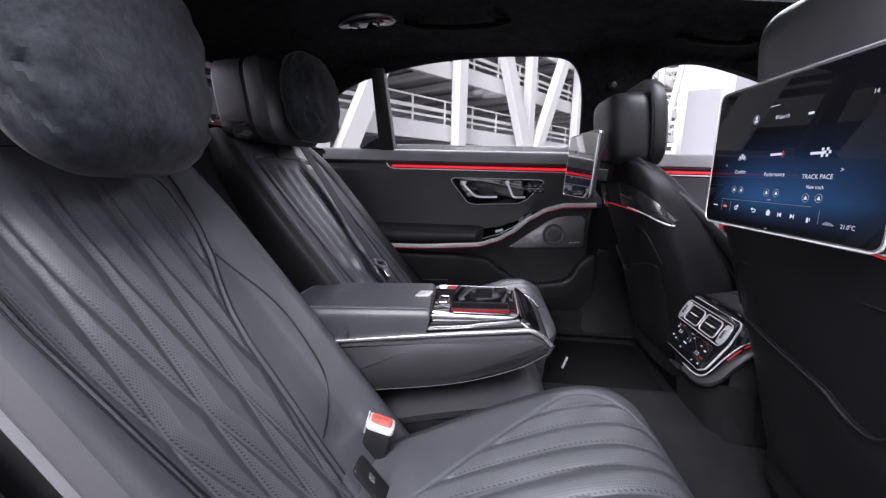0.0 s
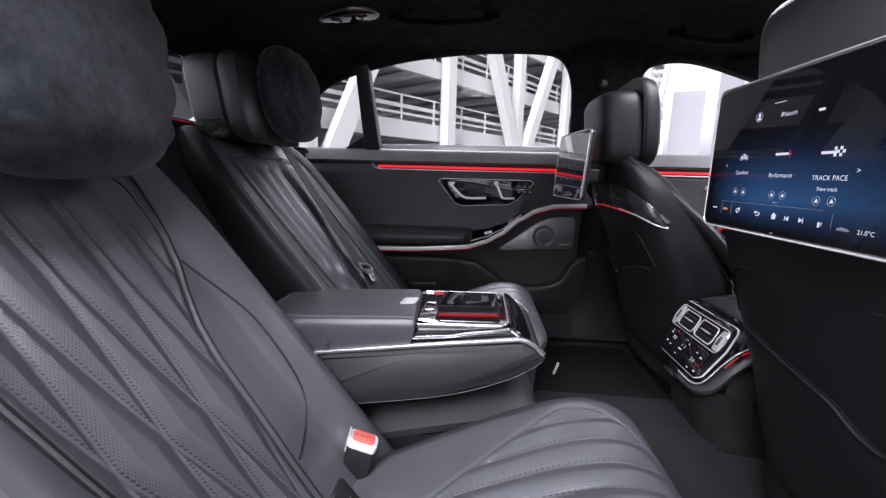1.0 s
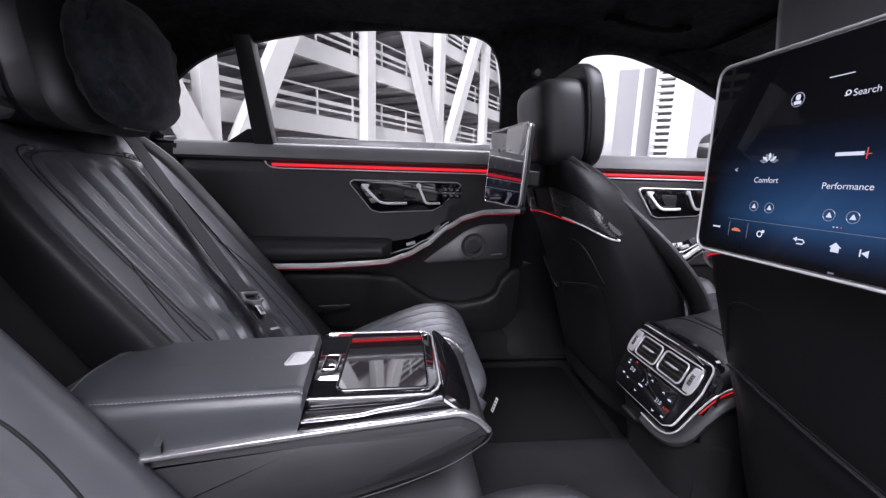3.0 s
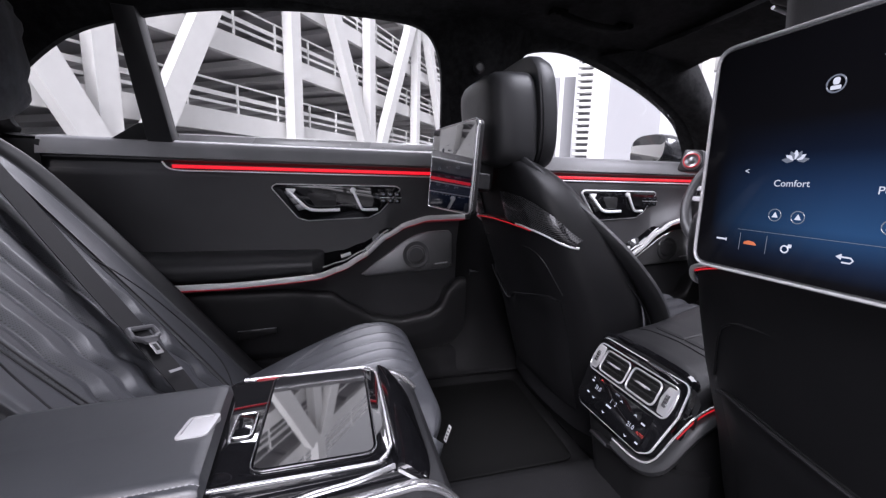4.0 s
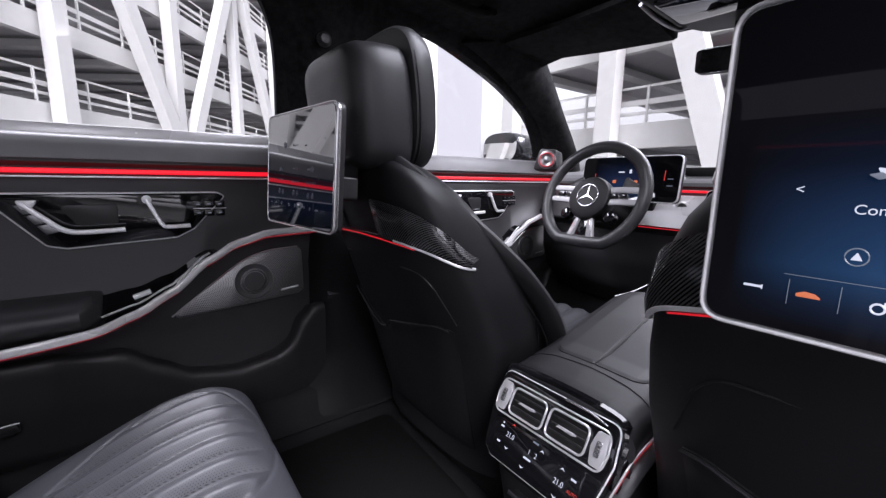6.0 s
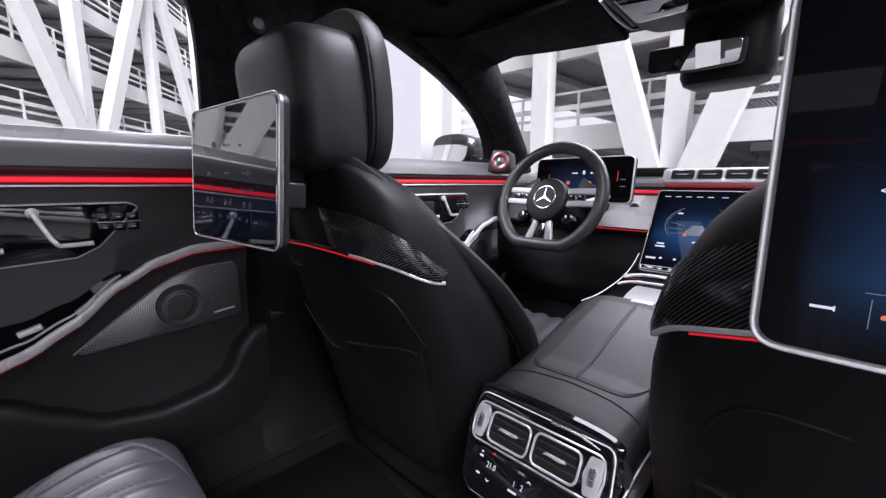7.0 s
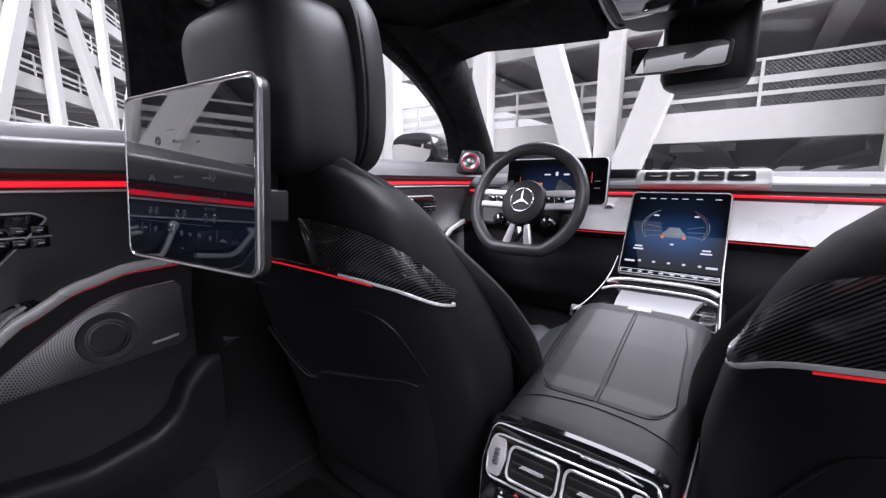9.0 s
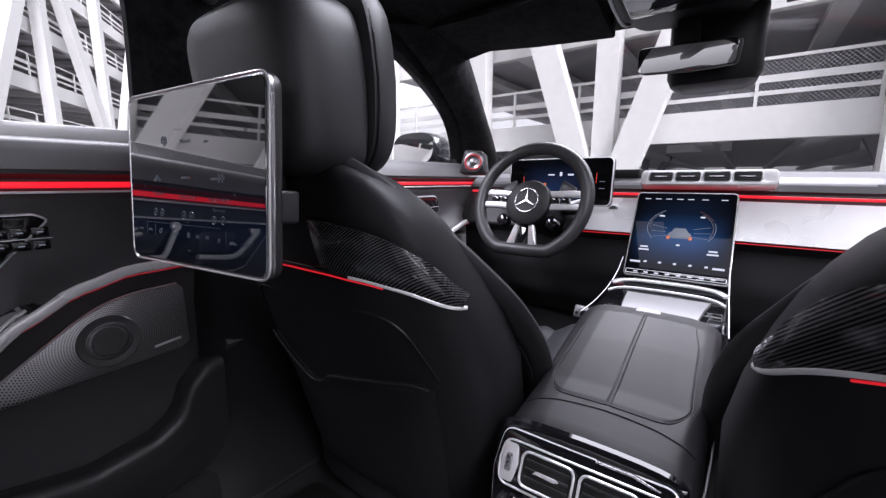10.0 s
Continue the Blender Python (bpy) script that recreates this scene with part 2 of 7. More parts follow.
LEATHER = leather("leather", (0.028, 0.0285, 0.030), 0.40)
LEATHER_PERF = leather("leather_perforated", (0.056, 0.0585, 0.065), 0.38, True)
LEATHER_DARK = leather("leather_dark", (0.009, 0.009, 0.010), 0.44, False, 0.30)
LEATHER_MATT = leather("leather_console", (0.011, 0.011, 0.012), 0.47, False, 0.36)
# dashboard leather with the windscreen's daylight put into its colour
LEATHER_DASH_LIT = leather("leather_dash_top_lit", (0.12, 0.12, 0.125), 0.42, False, 0.7)
# belt cap leather, its sheen from the window put into a paler colour
LEATHER_BELT_LIT = leather("leather_belt_cap_lit", (0.19, 0.19, 0.195), 0.42, False, 0.7)
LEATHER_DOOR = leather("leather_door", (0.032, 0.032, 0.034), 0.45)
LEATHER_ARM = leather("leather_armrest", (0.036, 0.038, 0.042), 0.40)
# darker copy of the armrest leather, with the sides' shade in its colour
LEATHER_ARM_SHADED = leather("leather_armrest_shaded", (0.017, 0.0175, 0.019), 0.46, False, 0.4)


def suede(name, col, sheen=0.35):
    m = Nodes(name)
    p = m.coords()
    cloud = m.noise(14, 5, 0.65, p)
    nap = m.noise(900, 2, 0.6, p)
    cloud = m.math("ADD", m.math("MULTIPLY", cloud, 0.5), m.math("MULTIPLY", m.noise(55, 4, 0.7, p), 0.5))
    c = m.mix(m.ramp(cloud, (0.40, 0.0), (0.60, 1.0)), tuple(v * 0.55 for v in col), tuple(v * 1.6 for v in col))
    nrm = m.bump(m.math("ADD", nap, m.math("MULTIPLY", m.noise(34, 4, 0.6, p), 3.0)), 0.4, 0.002)
    return m.done(c, 0.93, 0.0, nrm, spec=0.12, sheen=sheen)


SUEDE = suede("suede", (0.018, 0.020, 0.024), 0.15)
HEADLINER = suede("headliner_fabric", (0.013, 0.013, 0.0135), 0.0)


def plain(name, col, rough=0.5, metal=0.0, grain=0.0, scale=300, coat=None, spec=None):
    m = Nodes(name)
    p = m.coords()
    n = m.noise(scale, 3, 0.6, p)
    big = m.noise(5, 3, 0.6, p)
    c = m.mix(big, tuple(v * 0.9 for v in col), tuple(min(1, v * 1.1) for v in col))
    r = m.math("ADD", rough - 0.04, m.math("MULTIPLY", big, 0.08))
    nrm = m.bump(n, grain, 0.0006) if grain else None
    return m.done(c, r, metal, nrm, coat=coat, spec=spec)


PLASTIC = plain("soft_plastic", (0.009, 0.009, 0.0095), 0.5, 0, 0.25, 700, spec=0.35)
PILLAR_BLACK = plain("pillar_plastic", (0.004, 0.004, 0.0045), 0.62, 0, 0.3, 700, spec=0.15)
BIN_GREY = plain("door_bin_grey", (0.014, 0.014, 0.015), 0.48, 0, 0.25, 700, spec=0.4)
PLASTIC_SATIN = plain("satin_plastic", (0.02, 0.02, 0.021), 0.38, 0, 0.1, 700)
BLACK_GLASS = plain("black_mirror_glass", (0.006, 0.006, 0.007), 0.03, 0, 0, 300, coat=1.0, spec=1.0)
BLACK_GLASS.node_tree.nodes["Principled BSDF"].inputs["Coat IOR"].default_value = 2.4
GLOSS = plain("piano_black", (0.006, 0.006, 0.007), 0.06, 0, 0, 300, coat=0.6)
CHROME = plain("satin_chrome", (0.88, 0.88, 0.89), 0.33, 0.42)
CHROME_BRIGHT = plain("bright_chrome", (0.72, 0.72, 0.73), 0.22, 0.6)
SPEAKER_METAL = plain("speaker_metal", (0.20, 0.20, 0.205), 0.34, 0.8, 0.05, 900)
SPEAKER_RING = plain("speaker_ring_metal", (0.15, 0.15, 0.152), 0.30, 0.7, 0.05, 900)
STEEL_DARK = plain("dark_metal", (0.22, 0.22, 0.23), 0.32, 1.0, 0.1, 800)
RUBBER = plain("rubber", (0.012, 0.012, 0.012), 0.7, 0, 0.3, 500)
RED_CAP = plain("red_button", (0.55, 0.10, 0.075), 0.45, 0, 0.1, 500)
WHITE_PAINT = plain("white_painted_steel", (0.70, 0.695, 0.684), 0.5, 0, 0.08, 40)
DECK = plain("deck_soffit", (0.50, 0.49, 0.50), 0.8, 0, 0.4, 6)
GREY_WALL = plain("grey_cladding", (0.30, 0.30, 0.315), 0.7, 0, 0.2, 3)
LAMP_WHITE = plain("lamp_cover", (0.85, 0.85, 0.82), 0.4)
# grey with shade put into its colour, for loggias and inner columns
SHADE_GREY = plain("shaded_recess", (0.12, 0.12, 0.13), 0.7, 0, 0.2, 3)
BODY_PAINT = plain("car_paint", (0.02, 0.021, 0.024), 0.25, 0.2, 0, 300, coat=1.0)
ALU_TRIM = plain("light_metal_trim", (0.80, 0.80, 0.80), 0.28, 0.2, 0.05, 900, coat=0.5)


def carpet():
    m = Nodes("carpet")
    p = m.coords()
    tuft = m.noise(700, 3, 0.7, p)
    big = m.noise(18, 4, 0.6, p)
    c = m.mix(big, (0.008, 0.008, 0.0083), (0.018, 0.018, 0.019))
    return m.done(c, 0.95, 0, m.bump(tuft, 0.8, 0.003), spec=0.1)


CARPET = carpet()
MAT_EDGE = plain("mat_binding", (0.008, 0.008, 0.008), 0.9, 0, 0.5, 600, spec=0.1)
MAT_BLACK = plain("black_mat", (0.006, 0.006, 0.006), 0.95, 0, 0.6, 600, spec=0.05)


def webbing(name, col):
    m = Nodes(name)
    p = m.coords()
    w = m.add("TexWave", Scale=380.0, Distortion=0.4)
    m.t.links.new(p, w.inputs["Vector"])
    return m.done(m.mix(w.outputs["Fac"], tuple(v * 0.75 for v in col), tuple(v * 1.2 for v in col)), 0.7, 0, m.bump(w.outputs["Fac"], 0.3, 0.0006), spec=0.25)


BELT = webbing("belt_webbing", (0.010, 0.010, 0.011))


BELT_PALE = webbing("pale_webbing", (0.085, 0.085, 0.09))


def carbon(name="carbon_fibre", axis=1):
    m = Nodes(name)
    p = m.coords()
    sep = m.add("SeparateXYZ", Vector=p)
    # twill: short tows two millimetres wide, set off step by step into diagonal bands
    a = m.math("DIVIDE", m.math("ADD", sep.outputs[axis], m.math("MULTIPLY", sep.outputs[1 - axis], 0.4)), 0.0009)
    b = m.math("DIVIDE", m.math("SUBTRACT", sep.outputs[2], m.math("MULTIPLY", sep.outputs[axis], 0.25)), 0.0009)
    fa = m.math("FRACT", m.math("MULTIPLY", m.math("ADD", m.math("FLOOR", a), m.math("FLOOR", b)), 0.25))
    tow = m.math("GREATER_THAN", fa, 0.4)
    c = m.mix(tow, (0.006, 0.006, 0.007), (0.07, 0.07, 0.073))
    fine = m.noise(1500, 2, 0.5, p)
    return m.done(c, m.math("ADD", 0.16, m.math("MULTIPLY", tow, 0.14)), 0.45, m.bump(fine, 0.08, 0.0003), coat=1.0)


CARBON = carbon()
CARBON_XZ = carbon("woven_trim", 0)


def glow(name, col, strength):
    m = Nodes(name)
    return m.done((0.02, 0.02, 0.02), 0.4, emit=col, strength=strength)


RED_GLOW = glow("ambient_red", (1.0, 0.012, 0.025), 0.38)
RED_SOFT = glow("ambient_red_thin", (1.0, 0.02, 0.03), 0.22)
RED_THIN = glow("ambient_red_faint", (1.0, 0.02, 0.05), 0.11)
ICON = glow("icon_white", (0.85, 0.9, 1.0), 0.3)
ICON_DIM = glow("icon_dim", (0.6, 0.7, 0.85), 0.09)
ICON_RED = glow("icon_red", (1.0, 0.06, 0.04), 0.25)
ICON_ORANGE = glow("icon_orange", (1.0, 0.25, 0.08), 0.25)


def glass(name, tint=(0.85, 0.86, 0.86)):
    m = Nodes(name)
    t = m.t
    out = [n for n in t.nodes if n.type == "OUTPUT_MATERIAL"][0]
    t.nodes.remove(m.bsdf)
    tr = m.add("BsdfTransparent", Color=(*tint, 1))
    gl = m.add("BsdfGlossy", Roughness=0.0)
    lw = m.add("LayerWeight", Blend=0.5)
    k = m.math("ADD", 0.03, m.math("MULTIPLY", 0.55, m.math("POWER", lw.outputs["Facing"], 5.0)))
    mx = m.add("MixShader")
    t.links.new(k, mx.inputs[0])
    t.links.new(tr.outputs[0], mx.inputs[1])
    t.links.new(gl.outputs[0], mx.inputs[2])
    t.links.new(mx.outputs[0], out.inputs[0])
    return m.mat


GLASS = glass("window_glass")
GLASS_DARK = glass("tinted_glass", (0.10, 0.10, 0.11))
MIRROR = plain("mirror_silver", (0.9, 0.9, 0.9), 0.01, 1.0)


def display(name, origin, top, stops, strength, coat=0.0, spec=0.35, ior=1.5, mid=None, half=1.0):
    """Screen surface: black glass whose picture glows, graded from its bottom to its top."""
    m = Nodes(name)
    p = m.coords()
    sep = m.add("SeparateXYZ", Vector=p)
    f = m.math("DIVIDE", m.math("SUBTRACT", sep.outputs[2], origin), top - origin)
    c = m.ramp(f, *stops)
    cloud = m.noise(9, 2, 0.5, p)
    if mid is not None:
        k = m.math("DIVIDE", m.math("SUBTRACT", sep.outputs[1], mid), half)
        k = m.math("MAXIMUM", m.math("SUBTRACT", 1.0, m.math("MULTIPLY", k, k)), 0.0)
        strength = m.math("MULTIPLY", strength, k)
    m.put(m.bsdf.inputs["IOR"], ior)
    return m.done((0.004, 0.004, 0.005), 0.02, emit=c, strength=m.math("MULTIPLY", strength, m.math("ADD", 0.6, m.math("MULTIPLY", cloud, 0.8))), coat=coat, spec=spec)


def asphalt():
    m = Nodes("pale_paving")
    p = m.coords()
    c = m.mix(m.noise(0.6, 5, 0.6, p), (0.20, 0.20, 0.20), (0.34, 0.34, 0.335))
    return m.done(c, 0.9, 0, m.bump(m.noise(60, 4, 0.7, p), 0.5, 0.01))


PAVING = asphalt()

# ---- the car's shell ----
GROUND, FLOOR = 0.10, 0.36


def side_y(z):
    """Inner face of the car's side above the belt line."""
    return 0.745 - (z - 1.128) * 0.5


def roof_z(x, y):
    z = 1.505 - 0.042 * (abs(y) / 0.6) ** 2.5
    if x < -0.6:
        z -= 0.24 * ((-0.6 - x) / 0.8) ** 2
    if x > 0.2:
        z -= 0.045 * ((x - 0.2) / 0.55) ** 1.5
    return z


REAR_GLASS = [(-1.105, 1.150), (-1.105, 1.195), (-1.065, 1.255), (-0.99, 1.315), (-0.91, 1.362), (-0.80, 1.398), (-0.60, 1.438), (-0.36, 1.459), (-0.17, 1.460), (-0.085, 1.450), (-0.042, 1.42), (-0.012, 1.355), (0.006, 1.24), (0.012, 1.145), (-0.015, 1.130), (-0.5, 1.129), (-1.05, 1.129)]
FRONT_GLASS = [(0.262, 1.135), (0.24, 1.25), (0.222, 1.36), (0.235, 1.41), (0.285, 1.434), (0.39, 1.437), (0.545, 1.402), (0.71, 1.352), (0.87, 1.284), (0.965, 1.215), (1.02, 1.15), (0.99, 1.128), (0.6, 1.128), (0.29, 1.128)]


def opening_ring(outline, x0, x1, z0, z1, s, depth, reach=9.0):
    """The trim round a window: from its edge out to the frame x0..x1, z0..z1 (or no further than reach), with a reveal that goes outwards."""
    edge = catmull([(a, b, 0) for a, b in outline], 4, True)
    cx, cz = sum(p.x for p in edge) / len(edge), sum(p.y for p in edge) / len(edge)
    outer = []
    for p in edge:
        dx, dz = p.x - cx, p.y - cz
        k = min((x1 - cx) / dx if dx > 1e-6 else ((x0 - cx) / dx if dx < -1e-6 else 99), (z1 - cz) / dz if dz > 1e-6 else ((z0 - cz) / dz if dz < -1e-6 else 99))
        k = min(k, 1 + reach / math.hypot(dx, dz))
        outer.append((cx + dx * k, cz + dz * k))
    rings = [
        [Vector((a, s * (side_y(b) + 0.03), b)) for a, b in outer],
        [Vector((a, s * side_y(b), b)) for a, b in outer],
        [Vector((p.x + (o[0] - p.x) * 0.25, s * (side_y(p.y) - 0.004), p.y + (o[1] - p.y) * 0.25)) for p, o in zip(edge, outer)],
        [Vector((p.x, s * (side_y(p.y) + 0.012), p.y)) for p in edge],
        [Vector((p.x, s * (side_y(p.y) + depth), p.y)) for p in edge],
    ]
    return loft(rings, caps=False)


def pane(outline, s, off):
    pts = catmull([(a, b, 0) for a, b in outline], 4, True)
    big = inset([Vector((p.x, p.y)) for p in pts], -0.008)
    bm = bmesh.new()
    bm.faces.new([bm.verts.new((p.x, s * (side_y(p.y) + off), p.y)) for p in big])
    return bm


def floor_panel():
    bm = sheet(lambda u, v: (-1.3 + 2.75 * u, -0.80 + 1.6 * v, FLOOR + 0.11 * math.exp(-(((-0.80 + 1.6 * v) - 0.0) / 0.16) ** 4) + 0.04 * step(0.68, 0.74, abs(-0.80 + 1.6 * v)) * 2 + 0.35 * step(0.85, 1.3, -1.3 + 2.75 * u)), 60, 60, 0.03)
    return tagged(part("floor", bm, CARPET), "dark grey carpeted car floor with raised centre tunnel", "floor", kind="structure")


floor_panel()
# black mat in the far footwell, with a stitched edge
mt = thing("floor_mat", "black carpet floor mat in the far rear footwell", "floor mat", (0.15, 0.40, FLOOR))
mat_edge = [(-0.20, 0.205), (0.24, 0.215), (0.26, 0.62), (-0.20, 0.62)]
part("carpet_panel", slab(mat_edge, lambda a, b, c: Vector((a, b, c)), FLOOR + 0.002, FLOOR + 0.014, 0.004, 0.03), MAT_BLACK, mt)
part("binding", tube([Vector((p[0], p[1], FLOOR + 0.010)) for p in round_poly(mat_edge, 0.03)], 0.003, 6, True), MAT_EDGE, mt)
for s, nm in ((1, "sill_trim_left"), (-1, "sill_trim_right")):
    bm = sheet(lambda u, v: (-0.95 + 2.1 * u, s * (0.655 + 0.10 * v), FLOOR + 0.03 + 0.085 * step(0, 0.6, v) - 0.02 * step(0.7, 1, v)), 40, 10, 0.01)
    tagged(part(nm, bm, CARPET), "dark grey carpeted door sill", "sill trim", kind="structure")


def headliner():
    hole = (0.12, 0.50, -0.34, 0.24)
    xs = np.unique(np.concatenate([np.linspace(-1.22, 0.80, 43), hole[:2]]))
    ys = np.unique(np.concatenate([np.linspace(-0.61, 0.61, 41), hole[2:]]))
    bm = bmesh.new()
    g = {}
    for x in xs:
        for y in ys:
            g[x, y] = (bm.verts.new((x, y, roof_z(x, y))), bm.verts.new((x, y, roof_z(x, y) + 0.035)))
    for a, b in zip(xs, xs[1:]):
        for c, d in zip(ys, ys[1:]):
            if a >= hole[0] - 1e-6 and b <= hole[1] + 1e-6 and c >= hole[2] - 1e-6 and d <= hole[3] + 1e-6:
                continue
            for k in (0, 1):
                bm.faces.new((g[a, c][k], g[b, c][k], g[b, d][k], g[a, d][k]))
    ed = [e for e in bm.edges if len(e.link_faces) == 1]
    done = set()
    idx = {}
    for key, (lo, hi) in g.items():
        idx[lo] = hi
    for e in ed:
        a, b = e.verts
        if a in idx and b in idx:
            bm.faces.new((a, b, idx[b], idx[a]))
    loose = [v for v in bm.verts if not v.link_faces]
    bmesh.ops.delete(bm, geom=loose, context="VERTS")
    tagged(part("ceiling", bm, HEADLINER), "black microfibre roof lining with sunroof opening", "ceiling", kind="structure")
    roofglass = sheet(lambda u, v: (0.09 + 0.44 * u, -0.37 + 0.74 * v, roof_z(0.09 + 0.44 * u, 0.3) + 0.05), 8, 8)
    ob = tagged(part("sunroof_glass", roofglass, GLASS), "clear glass sunroof panel", "sunroof", kind="structure")
    ob.visible_shadow = False


headliner()

for s, nm in ((1, "left"), (-1, "right")):
    if s > 0:
        bm = opening_ring(REAR_GLASS, -1.42, 0.125, 1.118, 1.50, s, 0.03)
        tagged(part("window_frame_rear_" + nm, bm, HEADLINER), "black lined surround of rear side window", "window surround", kind="structure")
        win = thing("window_rear_" + nm, "clear rear side window with dark quarter-light bar", "window", (-0.45, s * 0.78, 1.13), kind="structure")
        g = part("pane", pane(REAR_GLASS, s, 0.03), GLASS, win)
        g.visible_shadow = False
        bar = slab([(-0.813, 1.115), (-0.748, 1.115), (-0.757, 1.42), (-0.806, 1.42)], lambda a, b, c: Vector((a, s * (side_y(b) + c), b)), -0.012, 0.045, 0.006)
        part("divider", bar, PLASTIC_SATIN, win)
        fillet = slab([(-0.91, 1.124), (-0.80, 1.124), (-0.80, 1.175), (-0.825, 1.172)], lambda a, b, c: Vector((a, s * (side_y(b) + c), b)), -0.004, 0.03, 0.003)
        part("corner_fillet", fillet, PLASTIC, win)
        sill = slab([(-0.742, 1.120), (0.03, 1.122), (0.03, 1.156), (-0.742, 1.152)], lambda a, b, c: Vector((a, s * (side_y(1.13) + c), b)), 0.012, 0.028, 0.003)
        part("window_seal", sill, ALU_TRIM, win, "pale window ledge")
    bm = opening_ring(FRONT_GLASS, 0.125, 1.12, 1.118, 1.48, s, 0.05, 0.075)
    tagged(part("window_frame_front_" + nm, bm, HEADLINER), "black lined surround of front side window", "window surround", kind="structure")
    win = thing("window_front_" + nm, "clear front side window", "window", (0.55, s * 0.78, 1.13), kind="structure")
    g = part("pane", pane(FRONT_GLASS, s, 0.03), GLASS, win)
    g.visible_shadow = False
    # B-pillar trim
    def pil(u, v, s=s):
        z = 1.04 + 0.46 * v
        w = lin(z, [(1.0, 0.09), (1.2, 0.105), (1.5, 0.125)])
        cx = lin(z, [(0.4, 0.19), (1.0, 0.145), (1.5, 0.10)])
        a = (u - 0.5) * 2
        y = (side_y(z) if z > 1.128 else 0.745) - 0.035 + 0.05 * abs(a) ** 3
        return cx + w * a, s * y, z
    bm = sheet(pil, 14, 30, 0.02)
    tagged(part("pillar_centre_" + nm, bm, HEADLINER), "black lined middle roof pillar", "pillar", kind="structure")
    def foot(u, v, s=s):
        z = 0.40 + 0.655 * v
        a = (u - 0.5) * 2
        w = lin(z, [(0.4, 0.26), (0.46, 0.19), (0.56, 0.145), (0.8, 0.115), (1.05, 0.10)])
        cx = lin(z, [(0.4, 0.25), (0.6, 0.215), (1.05, 0.175)])
        y = lin(z, [(0.4, 0.655), (0.46, 0.672), (0.56, 0.690), (0.8, 0.702), (1.05, 0.712)]) + 0.045 * abs(a) ** 3
        return cx + w * a, s * y, z
    tagged(part("pillar_foot_" + nm, sheet(foot, 18, 30, 0.015), PILLAR_BLACK), "smooth black plastic foot of the middle pillar", "pillar", kind="structure")

# belt reel knob high on the middle pillar
bm = lathe([(0.0, 0), (0.016, 0), (0.016, 0.008), (0.010, 0.014), (0.0, 0.015)], place_on((0.085, side_y(1.36) - 0.036, 1.36), (1, 0, 0), (0, 0, 1)), 16)
solid("belt_adjuster_knob", bm, PLASTIC_SATIN, "round black belt height knob on the pillar", "belt adjuster")

# A-pillars, screen header and windscreen
GLASS_EDGE = [(0.47, 0.592, 1.440), (0.56, 0.600, 1.412), (0.715, 0.628, 1.362), (0.875, 0.662, 1.293), (0.975, 0.696, 1.222), (1.04, 0.733, 1.150), (1.06, 0.745, 1.11)]
SCREEN_EDGE = [(0.74, 0.57, 1.480), (0.83, 0.590, 1.458), (0.905, 0.600, 1.385), (0.985, 0.610, 1.285), (1.065, 0.618, 1.195), (1.12, 0.63, 1.135), (1.15, 0.64, 1.10)]
for s, nm in ((1, "left"), (-1, "right")):
    ga, sa = catmull(GLASS_EDGE, 6), catmull(SCREEN_EDGE, 6)
    def pillar(u, v, s=s):
        k = min(len(ga) - 1, round(v * (len(ga) - 1)))
        a, b = ga[k], sa[k]
        p = a.lerp(b, u)
        bulge = 0.022 * math.sin(math.pi * u)
        return p.x - 0.5 * bulge + 0.012 * (1 - u) ** 8, s * (p.y - bulge + 0.02 * (u ** 8)), p.z - 0.2 * bulge
    bm = sheet(pillar, 14, len(ga) - 1, 0.015)
    tagged(part("pillar_front_" + nm, bm, HEADLINER), "black lined slanted windscreen pillar", "pillar", kind="structure")
bm = sweep(catmull([(0.76, -0.60, 1.482), (0.83, -0.3, 1.462), (0.85, 0, 1.455), (0.83, 0.3, 1.462), (0.76, 0.60, 1.482)], 6), rect(0.10, 0.03, 0.012))
tagged(part("windscreen_header", bm, HEADLINER), "black lined header above the windscreen", "windscreen header", kind="structure")


def screen_pt(u, v):
    y = -0.66 + 1.32 * u
    top, bot = Vector((0.86 - 0.25 * y * y, y * 0.93, 1.490)), Vector((1.52 - 0.9 * y * y, y * 1.02, 1.07))
    return tuple(top.lerp(bot, v))


ws = tagged(part("windscreen", sheet(screen_pt, 16, 16), GLASS), "clear raked windscreen", "windscreen", kind="structure")
ws.visible_shadow = False

# rear shelf, rear bulkhead and rear window
bm = sheet(lambda u, v: (-1.60 + 0.47 * u, -0.74 + 1.48 * v, 1.155 + 0.012 * math.sin(math.pi * u)), 10, 20, 0.03)
tagged(part("parcel_shelf", bm, HEADLINER), "black lined parcel shelf behind the rear seats", "parcel shelf", kind="structure")
bm = box(-1.32, -1.18, -0.74, 0.74, 0.36, 1.09, 0.01)
tagged(part("wall_rear", bm, PLASTIC), "black rear bulkhead behind the seats", "bulkhead", kind="structure")
rw = tagged(part("rear_window", sheet(lambda u, v: (-1.21 - 0.46 * v + 0.0 * u, (-0.60 + 1.20 * u) * (1 + 0.10 * v), 1.375 - 0.24 * v), 8, 6), GLASS_DARK), "raked tinted rear window glass", "rear window", kind="structure")
rw.visible_shadow = False
bm = sweep(catmull([(-1.30, 0.60, 1.178), (-1.305, 0.36, 1.178), (-1.305, 0.0, 1.178), (-1.305, -0.36, 1.178), (-1.30, -0.60, 1.178)], 6), rect(0.006, 0.010, 0.002))
solid("light_strip", bm, RED_GLOW, "thin glowing red light strip on the parcel shelf", "light strip")
